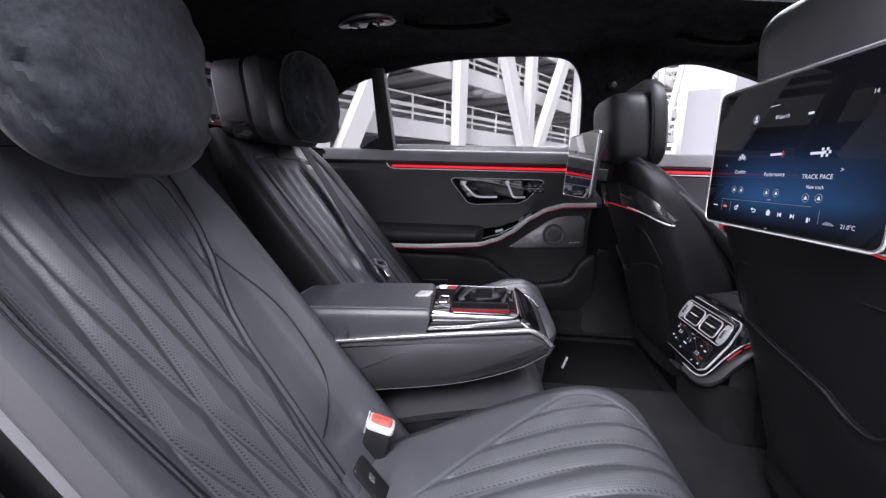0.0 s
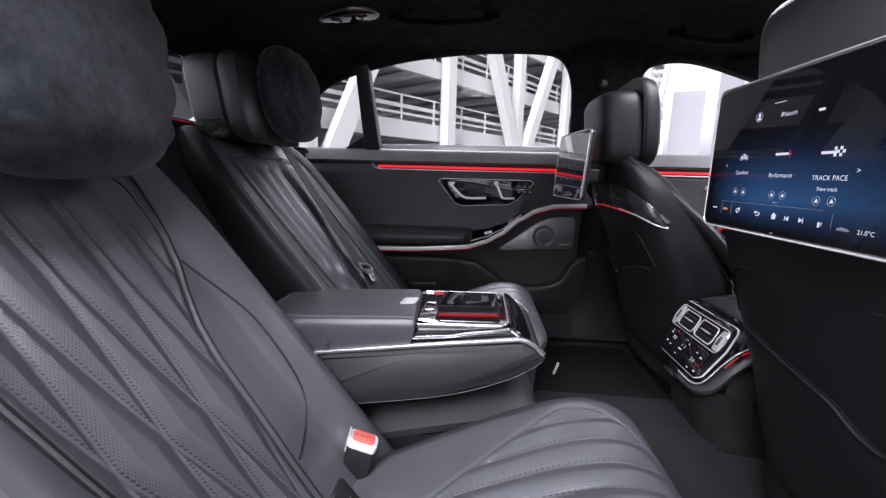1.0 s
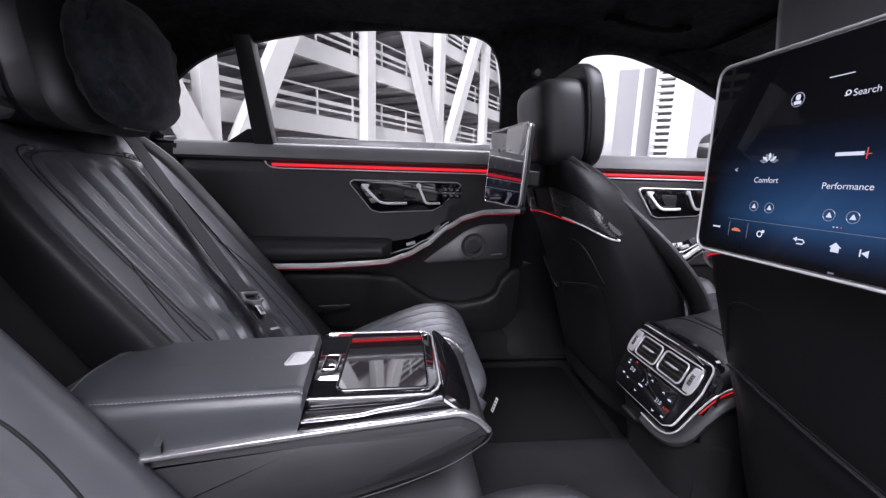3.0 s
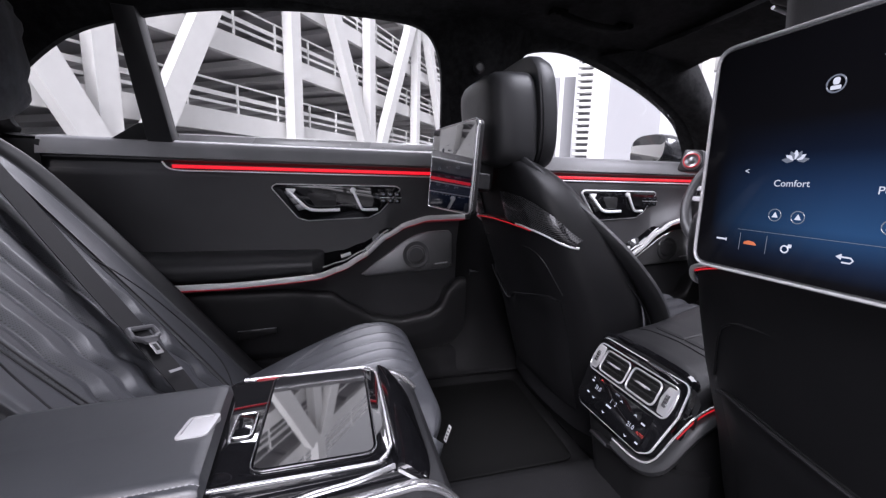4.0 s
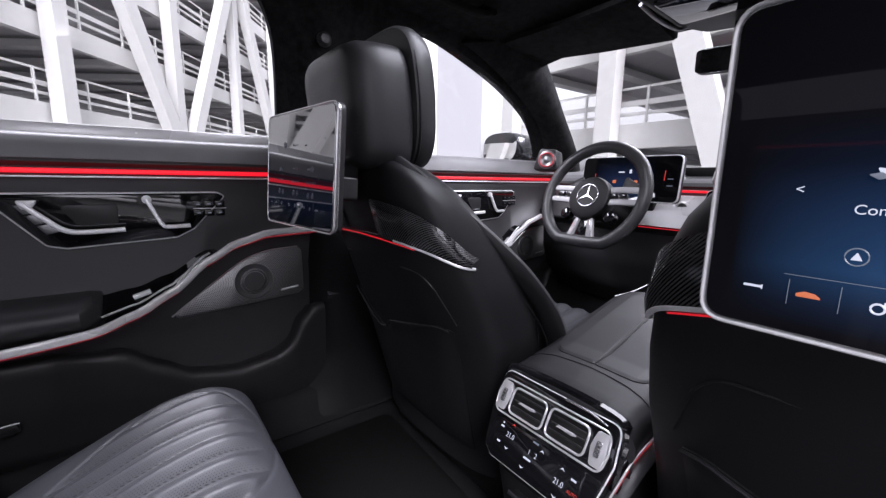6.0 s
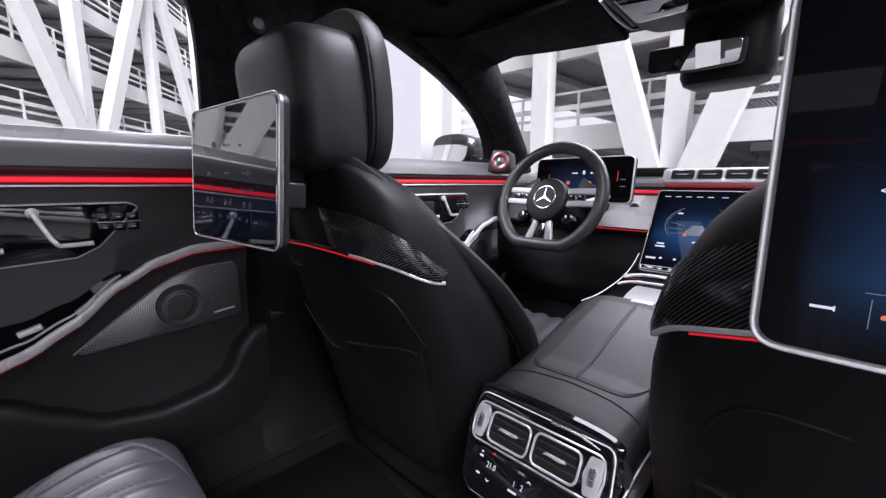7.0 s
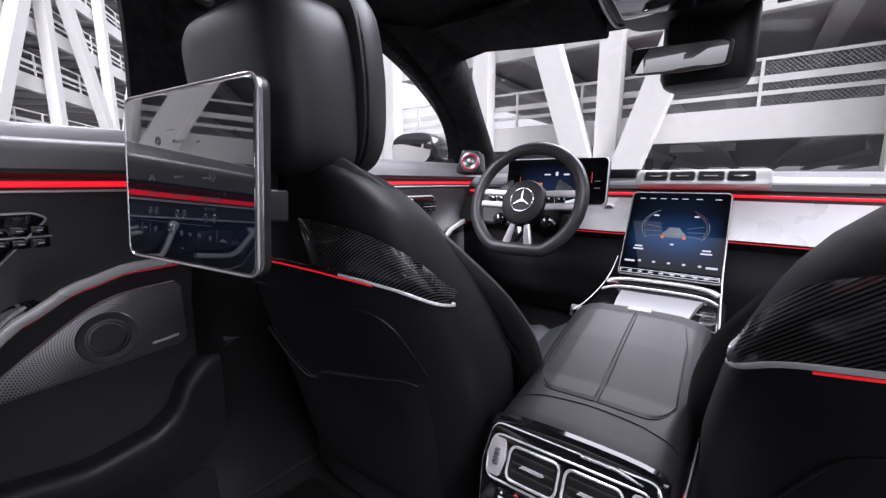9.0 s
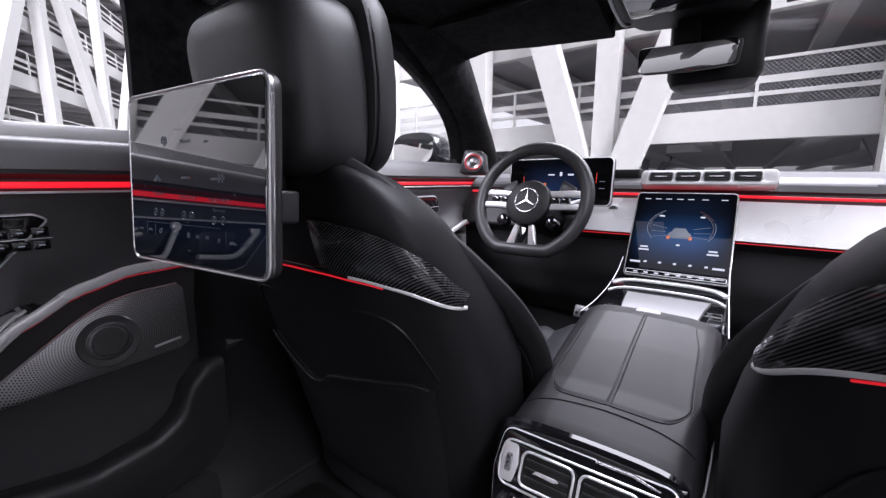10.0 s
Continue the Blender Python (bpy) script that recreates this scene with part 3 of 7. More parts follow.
bm = sweep(catmull([(-1.315, 0.62, 1.178), (-1.32, 0.0, 1.178), (-1.315, -0.62, 1.178)], 8), rect(0.03, 0.024, 0.006))
solid("shelf_trim", bm, PLASTIC_SATIN, "black ledge that carries the red light strip", "trim")
bm = slab([(-1.02, 0.36), (-0.54, 0.36), (-0.60, 0.56), (-0.68, 0.66), (-0.84, 0.85), (-0.99, 1.0)], lambda a, b, c: Vector((a, c, b)), -0.75, -0.728, 0.006, 0.02)
solid("wheel_arch_trim", bm, PLASTIC, "black plastic wheel arch trim beside the open door", "trim")
bm = sheet(lambda u, v: (-1.60 + 0.55 * u, 0.755 - 0.03 * u, 0.40 + 0.72 * v), 10, 10, 0.03)
tagged(part("wall_rear_left", bm, LEATHER_DARK), "dark trim beside the rear seat", "side trim", kind="structure")
bm = sheet(lambda u, v: (-1.60 + 0.72 * u, -0.755 + 0.02 * u, 0.40 + 0.72 * v), 10, 10, 0.03)
tagged(part("wall_rear_right", bm, LEATHER_DARK), "dark trim beside the rear seat", "side trim", kind="structure")
bm = opening_ring([(-1.07, 1.145), (-1.0, 1.27), (-0.95, 1.33), (-0.90, 1.33), (-0.885, 1.2), (-0.89, 1.135), (-0.95, 1.128), (-1.05, 1.127)], -1.42, -0.86, 1.118, 1.50, -1, 0.05)
tagged(part("window_frame_quarter_right", bm, HEADLINER), "black lined surround of rear quarter window", "window surround", kind="structure")
bm = sheet(lambda u, v: (-1.00 + 1.16 * u, -0.60 + 0.0 * v, 1.448 + 0.06 * v + 0.01 * math.sin(u * 3)), 20, 4, 0.05)
tagged(part("roof_rail_right", bm, HEADLINER), "black lined roof rail above the open door", "roof rail", kind="structure")


# ---- doors ----
def rise(x):
    """Height of the bright trim line along a door, x from the handle's end."""
    return curve_y(x, [(-0.9, 0.732), (-0.62, 0.737), (-0.37, 0.752), (-0.30, 0.772), (-0.24, 0.803), (-0.16, 0.868), (-0.10, 0.902), (-0.03, 0.921), (0.10, 0.926)])


def door_face(x, z, sh):
    c = rise(x - sh)
    y = lin(z, [(0.44, 0.765), (0.60, 0.762), (c - 0.05, 0.752), (c - 0.02, 0.742), (c - 0.008, 0.708), (c + 0.004, 0.702), (c + 0.03, 0.735), (1.0, 0.742), (1.048, 0.738), (1.052, 0.742), (1.072, 0.742), (1.076, 0.728), (1.10, 0.729), (1.122, 0.742), (1.13, 0.757)])
    return y


def door(s, x0, x1, sh, nm, rear):
    d = thing("door_" + nm, "closed door with black leather trim, red light strip and bright trim line" if s > 0 else "closed black leather-trimmed door", "door", ((x0 + x1) / 2, s * 0.74, 0.45), kind="structure")
    zs = [0.44, 0.50, 0.56, 0.60, 0.64, 0.67, 0.68, 0.685, 0.69]
    def face(u, v):
        x = x0 + (x1 - x0) * u
        c = rise(x - sh)
        levels = zs + [c - 0.02, c - 0.008, c + 0.004, c + 0.014, c + 0.03, (c + 0.03 + 1.03) / 2, 1.03, 1.047, 1.050, 1.054, 1.070, 1.074, 1.078, 1.09, 1.10, 1.112, 1.122, 1.128, 1.131]
        z = levels[round(v * (len(levels) - 1))]
        return x, s * door_face(x, z, sh), z
    n = len(zs) + 18
    part("trim_panel", sheet(face, 48, n - 1 + 0, 0.02), LEATHER_DOOR, d)
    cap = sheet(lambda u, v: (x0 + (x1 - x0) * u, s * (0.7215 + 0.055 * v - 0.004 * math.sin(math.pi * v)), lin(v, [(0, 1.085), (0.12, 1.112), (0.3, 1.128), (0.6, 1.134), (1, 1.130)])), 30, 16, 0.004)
    part("belt_cap", cap, LEATHER_BELT_LIT, d, "stitched dark grey leather belt cap, coloured paler as lit at the window")
    a = -0.757 + sh if rear else x0
    b = min(x1 - 0.005, x1)
    strip = sweep([(a + (b - a) * k / 20, s * 0.7375, 1.0615) for k in range(21)], rect(0.006, 0.0095, 0.002))
    part("light_strip", strip, RED_GLOW, d, "glowing red ambient light strip")
    lip = sweep(catmull([(a - 0.025, s * 0.738, 1.078), (a - 0.012, s * 0.735, 1.058), (a + 0.02, s * 0.733, 1.0505)] + [(a + 0.02 + (b - a - 0.02) * k / 10, s * 0.733, 1.0505) for k in range(1, 11)], 3), rect(0.006, 0.004, 0.001))
    part("strip_lip", lip, CHROME, d, "thin bright lip")
    # handle panel
    o = sh
    outline = [(-0.505 + o, 1.008), (-0.49 + o, 1.020), (-0.13 + o, 1.020), (-0.112 + o, 1.010), (-0.18 + o, 0.935), (-0.215 + o, 0.917), (-0.40 + o, 0.907), (-0.43 + o, 0.915)]
    if not rear:
        outline = [(lin(p[0] - o, [(-0.505, -0.475), (-0.112, -0.147)]) + o, p[1]) for p in outline]
    pl = lambda p, q, c: Vector((p, s * (0.739 - c), q))
    bz = part("handle_bezel", slab(outline, pl, -0.01, 0.010, 0.003, 0.018), CHROME, d, "bright bezel of the handle panel")
    rnd = round_poly(outline, 0.018)
    part("handle_panel", slab([tuple(p) for p in inset(rnd, 0.0034)], pl, 0.0, 0.0112, 0.001), GLOSS, d, "glossy black handle panel")
    # door handle: a bright bent lever
    k = 1.0 if rear else 0.83
    hx = -0.455 + o if rear else -0.44 + o
    lever = catmull([(hx, s * 0.722, 1.000), (hx + 0.028 * k, s * 0.719, 0.972), (hx + 0.055 * k, s * 0.716, 0.948), (hx + 0.085 * k, s * 0.714, 0.942), (hx + 0.15 * k, s * 0.714, 0.944)], 5)
    lv = part("door_handle", sweep(lever, rect(0.010, 0.010, 0.003), up=(0, -s, 0.0)), CHROME, d, "satin chrome door lever")
    body = [(hx - 0.012, 0.998), (hx + 0.006, 0.998), (hx + 0.052 * k, 0.944), (hx + 0.030 * k, 0.938), (hx + 0.012, 0.950)]
    for q in range(3):
        a, b = q / 3 + 0.02, (q + 1) / 3 - 0.02
        seg = [tuple(Vector(body[0]).lerp(Vector(body[3]), w)) for w in (a, b)] + [tuple(Vector(body[1]).lerp(Vector(body[2]), w)) for w in (b, a)]
        part("handle_key", slab(seg, pl, 0.0118, 0.0165, 0.001), STEEL_DARK, d)
    part("handle_foot", slab([(hx - 0.008, 1.006), (hx + 0.024, 1.006), (hx + 0.016, 0.992), (hx, 0.988)], pl, 0.012, 0.02, 0.002, 0.004), CHROME, d)
    part("handle_recess", slab([(hx + 0.05, 0.995), (hx + 0.14 * k, 0.995), (hx + 0.14 * k, 0.955), (hx + 0.075, 0.955)], pl, 0.012, 0.0135, 0.001, 0.008), PLASTIC_SATIN, d)
    # seat adjuster: bent lever and key block
    sx = hx + 0.19 * k
    seat = catmull([(sx, s * 0.720, 1.003), (sx + 0.012, s * 0.717, 0.975), (sx + 0.024, s * 0.714, 0.950), (sx + 0.036, s * 0.714, 0.945), (sx + 0.075 * k, s * 0.714, 0.946)], 5)
    part("seat_switch", sweep(seat, rect(0.009, 0.008, 0.0025), up=(0, -s, 0)), CHROME, d, "satin chrome seat adjuster")
    part("switch_head", lathe([(0.0, 0.0), (0.009, 0.0), (0.009, 0.006), (0.0, 0.008)], place_on((sx, s * 0.727, 1.004), (s, 0, 0), (0, 0, 1)), 12), CHROME, d)
    bx = sx + 0.085 * k
    for kk in range(3):
        for r in range(2):
            part("memory_key", slab([(bx + kk * 0.022, 0.985 - r * 0.02), (bx + kk * 0.022 + 0.019, 0.985 - r * 0.02), (bx + kk * 0.022 + 0.019, 0.999 - r * 0.02), (bx + kk * 0.022, 0.999 - r * 0.02)], pl, 0.0108, 0.0122, 0.0004, 0.002), GLOSS, d)
            part("key_symbol", slab([(bx + kk * 0.022 + 0.006, 0.991 - r * 0.02), (bx + kk * 0.022 + 0.013, 0.991 - r * 0.02), (bx + kk * 0.022 + 0.013, 0.9925 - r * 0.02), (bx + kk * 0.022 + 0.006, 0.9925 - r * 0.02)], pl, 0.0121, 0.0125, 0.0001), ICON_DIM, d)
    part("key_line", slab([(bx - 0.001, 0.9812), (bx + 0.066, 0.9812), (bx + 0.066, 0.9826), (bx - 0.001, 0.9826)], pl, 0.0115, 0.0130, 0.0003), CHROME, d)
    # armrest pad, sloped switch block and bright line
    px0, px1 = (x0 + 0.02 if rear else 0.40, sh - 0.355)
    def pad(u, v):
        x = px0 + (px1 - px0) * u
        th = math.pi * (v * 1.15 - 0.05)
        e = min(1.0, (1 - u) / 0.04, u / 0.05 + 0.2) ** 0.5
        c = rise(x - sh)
        zc, h = (c + 0.81) / 2 + 0.004, (0.815 - c) / 2
        return x, s * (0.735 - 0.095 * e * max(0.0, math.sin(th)) ** 0.55), zc + h * math.cos(th) * (1 if th < math.pi / 2 else 0.95)
    part("armrest", sheet(pad, 40, 20, 0.004), LEATHER, d, "padded black leather armrest")
    xs = np.linspace(sh - 0.352, sh - 0.13, 16)
    def block(u, v):
        x = sh - 0.355 + 0.225 * u
        c = rise(x - sh)
        top = c + 0.050 * (1 - u) ** 0.6 + 0.004
        return x, s * (0.735 - (0.045 * (1 - v) + 0.02 * v)), c + (top - c) * v
    part("switch_block", sheet(block, 20, 6, 0.01), GLOSS, d, "glossy black sloped switch block")
    for q in ((-0.305, -0.275, 0.030), (-0.228, -0.200, 0.012)):
        sw = sweep([(sh + q[0], s * 0.698, rise(q[0]) + q[2]), (sh + q[1], s * 0.698, rise(q[1]) + q[2] - 0.004)], rect(0.014, 0.010, 0.003))
        part("window_switch", sw, CHROME, d, "bright window switch")
    xa, xb = x0 + 0.03 if rear else 0.46, min(x1 - 0.01, sh + 0.09)
    nn = 60
    out = profile([(-1.0, 0.634), (-0.42, 0.634), (-0.33, 0.662), (-0.24, 0.688), (0.2, 0.693)], 0.03)
    ln = [(xa + (xb - xa) * k / nn, s * out(xa + (xb - xa) * k / nn - sh), rise(xa + (xb - xa) * k / nn - sh)) for k in range(nn + 1)]
    part("bright_line", sweep(ln, rect(0.012, 0.017, 0.005)), ALU_TRIM, d, "satin chrome trim line")
    part("thin_light", sweep([(p[0], p[1] + s * 0.002, p[2] - 0.0100) for p in ln], rect(0.003, 0.0022, 0.0005)), RED_THIN, d, "thin red light line")
    # woven band between the handle panel and the bright line
    def weave(u, v):
        x = sh - 0.20 + 0.27 * u
        c = rise(x - sh)
        w = 0.030 * math.sin(math.pi * min(1.0, max(0.0, u))) ** 0.7
        return x, s * (0.716 + 0.016 * v), c + 0.010 + w * v
    part("woven_band", sheet(weave, 30, 6, 0.003), CARBON_XZ, d, "dark woven trim band")
    lip2 = [(sh - 0.36 + 0.20 * k / 16, s * 0.690, rise(-0.36 + 0.20 * k / 16) + 0.016) for k in range(17)]
    part("switch_lip", tube(lip2, 0.0024, 6), CHROME, d, "thin bright lip below the switches")
    # speaker
    gp = lambda p, q, c: Vector((p, s * (lin(q, [(0.73, 0.750), (0.90, 0.742)]) - c), q))
    grille = [(-0.250 + sh, 0.722), (-0.15 + sh, 0.80), (-0.085 + sh, 0.848), (-0.03 + sh, 0.868), (0.050 + sh, 0.874), (0.062 + sh, 0.862), (0.066 + sh, 0.752), (0.052 + sh, 0.743), (-0.05 + sh, 0.735)]
    part("speaker_grille", slab(grille, gp, -0.012, 0.006, 0.003, 0.012), grille_mat(sh - 0.060), d, "perforated metal speaker grille")
    rim = [gp(p[0], p[1], 0.006) for p in catmull([(-0.240 + sh, 0.731, 0), (-0.15 + sh, 0.802, 0), (-0.085 + sh, 0.848, 0), (-0.03 + sh, 0.868, 0), (0.05 + sh, 0.874, 0)], 6)]
    part("grille_rim", tube(rim, 0.0026, 6), CHROME_BRIGHT, d, "bright grille rim")
    sp = place_on(gp(-0.060 + sh, 0.793, 0.0), (s, 0, 0), (0, 0, 1))
    part("speaker_ring", lathe([(0.046, -0.004), (0.046, 0.008), (0.044, 0.010), (0.033, 0.009), (0.032, 0.004), (0.0305, 0.004), (0.030, 0.010), (0.026, 0.0105), (0.0255, 0.006), (0.0245, 0.006), (0.024, 0.0095), (0.0, 0.0095)], sp, 40), SPEAKER_RING, d, "round dark metal speaker ring")
    part("speaker_badge", slab([(0.005 + sh, 0.757), (0.05 + sh, 0.762), (0.05 + sh, 0.767), (0.005 + sh, 0.762)], gp, 0.006, 0.008, 0.0005), CHROME, d)
    # door bin: a bulging lower panel whose top edge dips
    def edge(x):
        return curve_y(x, [(-0.50, 0.690), (-0.34, 0.684), (-0.273, 0.638), (-0.212, 0.600), (-0.116, 0.583), (-0.025, 0.596), (0.022, 0.622), (0.045, 0.680), (0.080, 0.712)])
    b0, b1 = max(x0, -0.95 + sh), min(x1 - 0.005, 0.105 + sh)
    def bin_face(u, v):
        x = b0 + (b1 - b0) * u
        e = edge(x - sh)
        k = v * 10
        y, z = lin(k, [(0, 0.755), (1, 0.725), (1.6, 0.708), (2.4, 0.699), (3.2, 0.697), (5, 0.700), (8, 0.716), (10, 0.750)]), lin(k, [(0, e - 0.010), (1, e - 0.001), (1.6, e + 0.001), (2.4, e - 0.006), (3.2, e - 0.020), (5, e - (e - 0.44) * 0.4), (8, e - (e - 0.44) * 0.8), (10, 0.44)])
        flat = step(-0.36, -0.46, x - sh)
        return x, s * (y + 0.022 * flat), z
    part("door_bin", sheet(bin_face, 70, 30, 0.004), BIN_GREY, d, "dark grey door bin")
    if rear:
        part("seat_side_grille", slab([(-0.61, 0.545), (-0.50, 0.562), (-0.505, 0.580), (-0.60, 0.575)], lambda p, q, c: Vector((p, s * (0.715 - c), q)), 0.0, 0.012, 0.002, 0.006), PLASTIC, d)
        part("grille_edge", tube([Vector((-0.61, s * 0.702, 0.577)), Vector((-0.50, s * 0.702, 0.582))], 0.0014, 6), STEEL_DARK, d)
        part("door_reflector", slab([(-0.15, 0.470), (-0.10, 0.474), (-0.10, 0.484), (-0.15, 0.480)], lambda p, q, c: Vector((p, s * (0.722 - c), q)), 0.0, 0.008, 0.002, 0.003), RED_CAP, d, "small red reflector")
    return d




def grille_mat(cx):
    """Perforated metal whose holes lie in rings round the speaker at cx."""
    m = Nodes("perforated_grille")
    p = m.coords()
    sep = m.add("SeparateXYZ", Vector=p)
    x, z = m.math("SUBTRACT", sep.outputs[0], cx), m.math("SUBTRACT", sep.outputs[2], 0.793)
    v = m.math("DIVIDE", m.math("SQRT", m.math("ADD", m.math("MULTIPLY", x, x), m.math("MULTIPLY", z, z))), 0.0036)
    u = m.math("MULTIPLY", m.math("ARCTAN2", z, x), 144 / (2 * math.pi))
    u = m.math("ADD", u, m.math("MULTIPLY", m.math("FLOOR", v), 0.5))
    du, dv = m.math("SUBTRACT", m.math("FRACT", u), 0.5), m.math("SUBTRACT", m.math("FRACT", v), 0.5)
    d = m.math("SQRT", m.math("ADD", m.math("MULTIPLY", du, du), m.math("MULTIPLY", dv, dv)))
    hole = m.math("LESS_THAN", d, 0.27)
    c = m.mix(hole, (0.38, 0.38, 0.385), (0.004, 0.004, 0.004))
    return m.done(c, 0.30, m.math("MULTIPLY", m.math("SUBTRACT", 1.0, hole), 0.8), m.bump(m.math("SUBTRACT", 1.0, hole), 0.6, 0.001))


door(1, -1.06, 0.115, 0.0, "rear_left", True)
door(1, 0.12, 1.16, 1.02, "front_left", False)
door(-1, 0.12, 1.16, 1.02, "front_right", False)

# ---- rear seats ----
def quilt_back(w, h):
    """Distance to the nearest seam of a backrest: seams run down from the top, part in two and cross further down."""
    d = lin(h, [(-0.1, 0.052), (0.0, 0.062), (0.10, 0.071), (0.47, 0.082), (0.6, 0.082)])
    t = (0.37 + 0.10 * abs(w) - h) / 0.26
    g = 0.0 if t <= 0 else (0.55 * t + 0.45 * t * t)
    tilt = 1.0 / math.sqrt(1 + (0.5 * d * (0.55 + 0.9 * max(0.0, t)) / 0.26) ** 2) if t > 0 else 1.0
    best = 9.0
    for i in range(-5, 5):
        c = (i + 0.5) * d
        o = 0.0095 + (0.5 * d - 0.0095) * g
        best = min(best, abs(w - c - o) * tilt, abs(w - c + o) * tilt)
    return best


def catmull2(pts):
    return [(p.x, p.y) for p in catmull([(a, b, 0) for a, b in pts], 4)]


BACK_O, BACK_U, BACK_N = Vector((-0.640, 0, 0.60)), Vector((-0.629, 0, 0.777)), Vector((0.777, 0, 0.629))


def back_pt(yc, w, h, n):
    return BACK_O + BACK_U * h + BACK_N * n + Vector((0, yc + w, 0))


def quilt_far(w, h):
    """Distance to the nearest flute of the far backrest: soft flutes that waver and cross low down."""
    d = lin(h, [(-0.1, 0.056), (0.2, 0.064), (0.6, 0.071)])
    low = step(0.30, 0.05, h)
    c = w + 0.0022 * math.sin(h * 21 + w * 9) + low * 0.010 * math.sin(h * 60 + w * 30)
    return abs(c - d * round(c / d)) + 0.006 * low * (0.5 + 0.5 * math.sin(h * 75 - w * 40))


def insert_half(h, far=False, inner=False):
    """Half width of the quilted middle at height h of the backrest."""
    if inner and h < 0.44:
        return lin(h, [(-0.14, 0.042), (-0.04, 0.052), (0.02, 0.060), (0.09, 0.068), (0.17, 0.076), (0.23, 0.090), (0.29, 0.116), (0.34, 0.140), (0.40, 0.157), (0.44, 0.162)])
    if far:
        if h > 0.615:
            return 0.0
        if h > 0.52:
            return 0.188 * max(0.0, 1 - ((h - 0.52) / 0.095) ** 3.6) ** (1 / 3.6)
        return lin(h, [(-0.1, 0.150), (0.0, 0.160), (0.2, 0.175), (0.52, 0.188)])
    if h > 0.60:
        return 0.0
    if h > 0.49:
        return 0.165 * math.sqrt(max(0.0, 1 - ((h - 0.49) / 0.11) ** 2.4))
    return lin(h, [(-0.1, 0.105), (0.0, 0.118), (0.15, 0.138), (0.30, 0.155), (0.49, 0.165)])


def rear_seat(yc, group, label):
    st = thing("car_seat", label, "car seat", (-0.55, yc, FLOOR + 0.02), group)

    fh = profile([(0, -0.20), (0.80, 0.56), (0.88, 0.625), (0.93, 0.655), (0.965, 0.665), (1, 0.655)], 0.015)
    fn = profile([(0, 0.0), (0.80, 0.0), (0.88, -0.010), (0.93, -0.032), (0.965, -0.065), (1, -0.13)], 0.02)
    fs = profile([(-0.2, 0.95), (0, 0.97), (0.3, 1.0), (0.45, 0.98), (0.58, 0.88), (0.67, 0.80)], 0.05)
    far = yc > 0
    if far:
        fh = profile([(0, -0.20), (0.80, 0.58), (0.88, 0.665), (0.93, 0.705), (0.965, 0.722), (1, 0.715)], 0.015)
        fs = profile([(-0.2, 0.95), (0, 0.97), (0.3, 1.0), (0.45, 1.0), (0.58, 0.95), (0.66, 0.85), (0.72, 0.72)], 0.05)
        fw = profile([(0, 0), (0.60, 0.190), (0.78, 0.250), (0.82, 0.258), (0.90, 0.295), (0.97, 0.325), (1, 0.322)], 0.015)
        fb = profile([(0, -0.004), (0.50, 0.0), (0.68, 0.008), (0.78, 0.011), (0.815, 0.003), (0.85, 0.016), (0.91, 0.030), (0.96, 0.012), (1, -0.08)], 0.010)
    else:
        fw = profile([(0, 0), (0.60, 0.172), (0.72, 0.212), (0.82, 0.245), (0.90, 0.268), (0.96, 0.275), (1, 0.272)], 0.03)
        fb = profile([(0, -0.004), (0.45, -0.002), (0.58, 0.004), (0.66, 0.022), (0.75, 0.038), (0.83, 0.036), (0.90, 0.016), (0.96, -0.02), (1, -0.09)], 0.025)

    def skin(a, v):
        h, n0 = fh(v), fn(v)
        return fw(abs(a)) * fs(h) * (1 if a > 0 else -1), h, n0, fb(abs(a))

    def back(u, v):
        a = (u - 0.5) * 2
        w, h, n0, n = skin(a, v)
        q = 0.0
        edge = insert_half(h, far, yc < 0 and w > 0) * (1.34 if yc < 0 and w < 0 else 1.0) - abs(w)
        if edge > 0:
            b = quilt_far(w, h) if far else quilt_back(w, h)
            top = step(0.592, 0.555, h) if far else step(0.545, 0.44, h)
            n += (0.0100 * min(1.0, (math.sqrt(b * b + 9e-6) - 0.003) / 0.019) ** 0.75 - 0.0070) * step(0.0, 0.016, edge) * top
            q = b if edge > 0.006 else 0.0
        n -= 0.0055 * math.exp(-(edge / 0.0060) ** 2)
        p = back_pt(yc, w, h, n + n0)
        return p.x, p.y, p.z, w, h, q

    skin_mesh = sheet(back, 270, 240, 0.02)
    # black leather on the sides, grey on the front
    for k, f in enumerate(skin_mesh.faces):
        if k >= 270 * 240 or not (-0.815 if far else -0.90) < ((k // 240 + 0.5) / 270 - 0.5) * 2 < (0.83 if far else 0.90):
            f.material_index = 1
    br = part("backrest", skin_mesh, LEATHER_PERF, st, "quilted and perforated dark grey leather backrest with black sides")
    br.data.materials.append(LEATHER_DARK)

    VS = np.linspace(0, 0.96, 400)
    HS = [fh(k) for k in VS]
    AS = np.linspace(0, 0.955, 400)
    WS = [fw(k) for k in AS]

    def on_back(w, h, lift=-0.0008):
        """The skin's point at width w and height h."""
        v = float(np.interp(h, HS, VS))
        a = float(np.interp(abs(w) / max(0.01, fs(h)), WS, AS))
        return back_pt(yc, w, h, fb(a) + fn(v) + lift)

    for s in (-1, 1):
        for o in (-0.0075, 0.0075):
            k = 1.34 if yc < 0 and s < 0 else 1.0
            row = [on_back(s * (insert_half(h, far, yc < 0 and s > 0) * k + o), h, 0.0) for h in np.linspace(-0.12, 0.49, 40)]
            row += [on_back(s * max(0.0, insert_half(h - o, far) * k + o), h, 0.0) for h in np.linspace(0.50, 0.615 if far else 0.595, 24)]
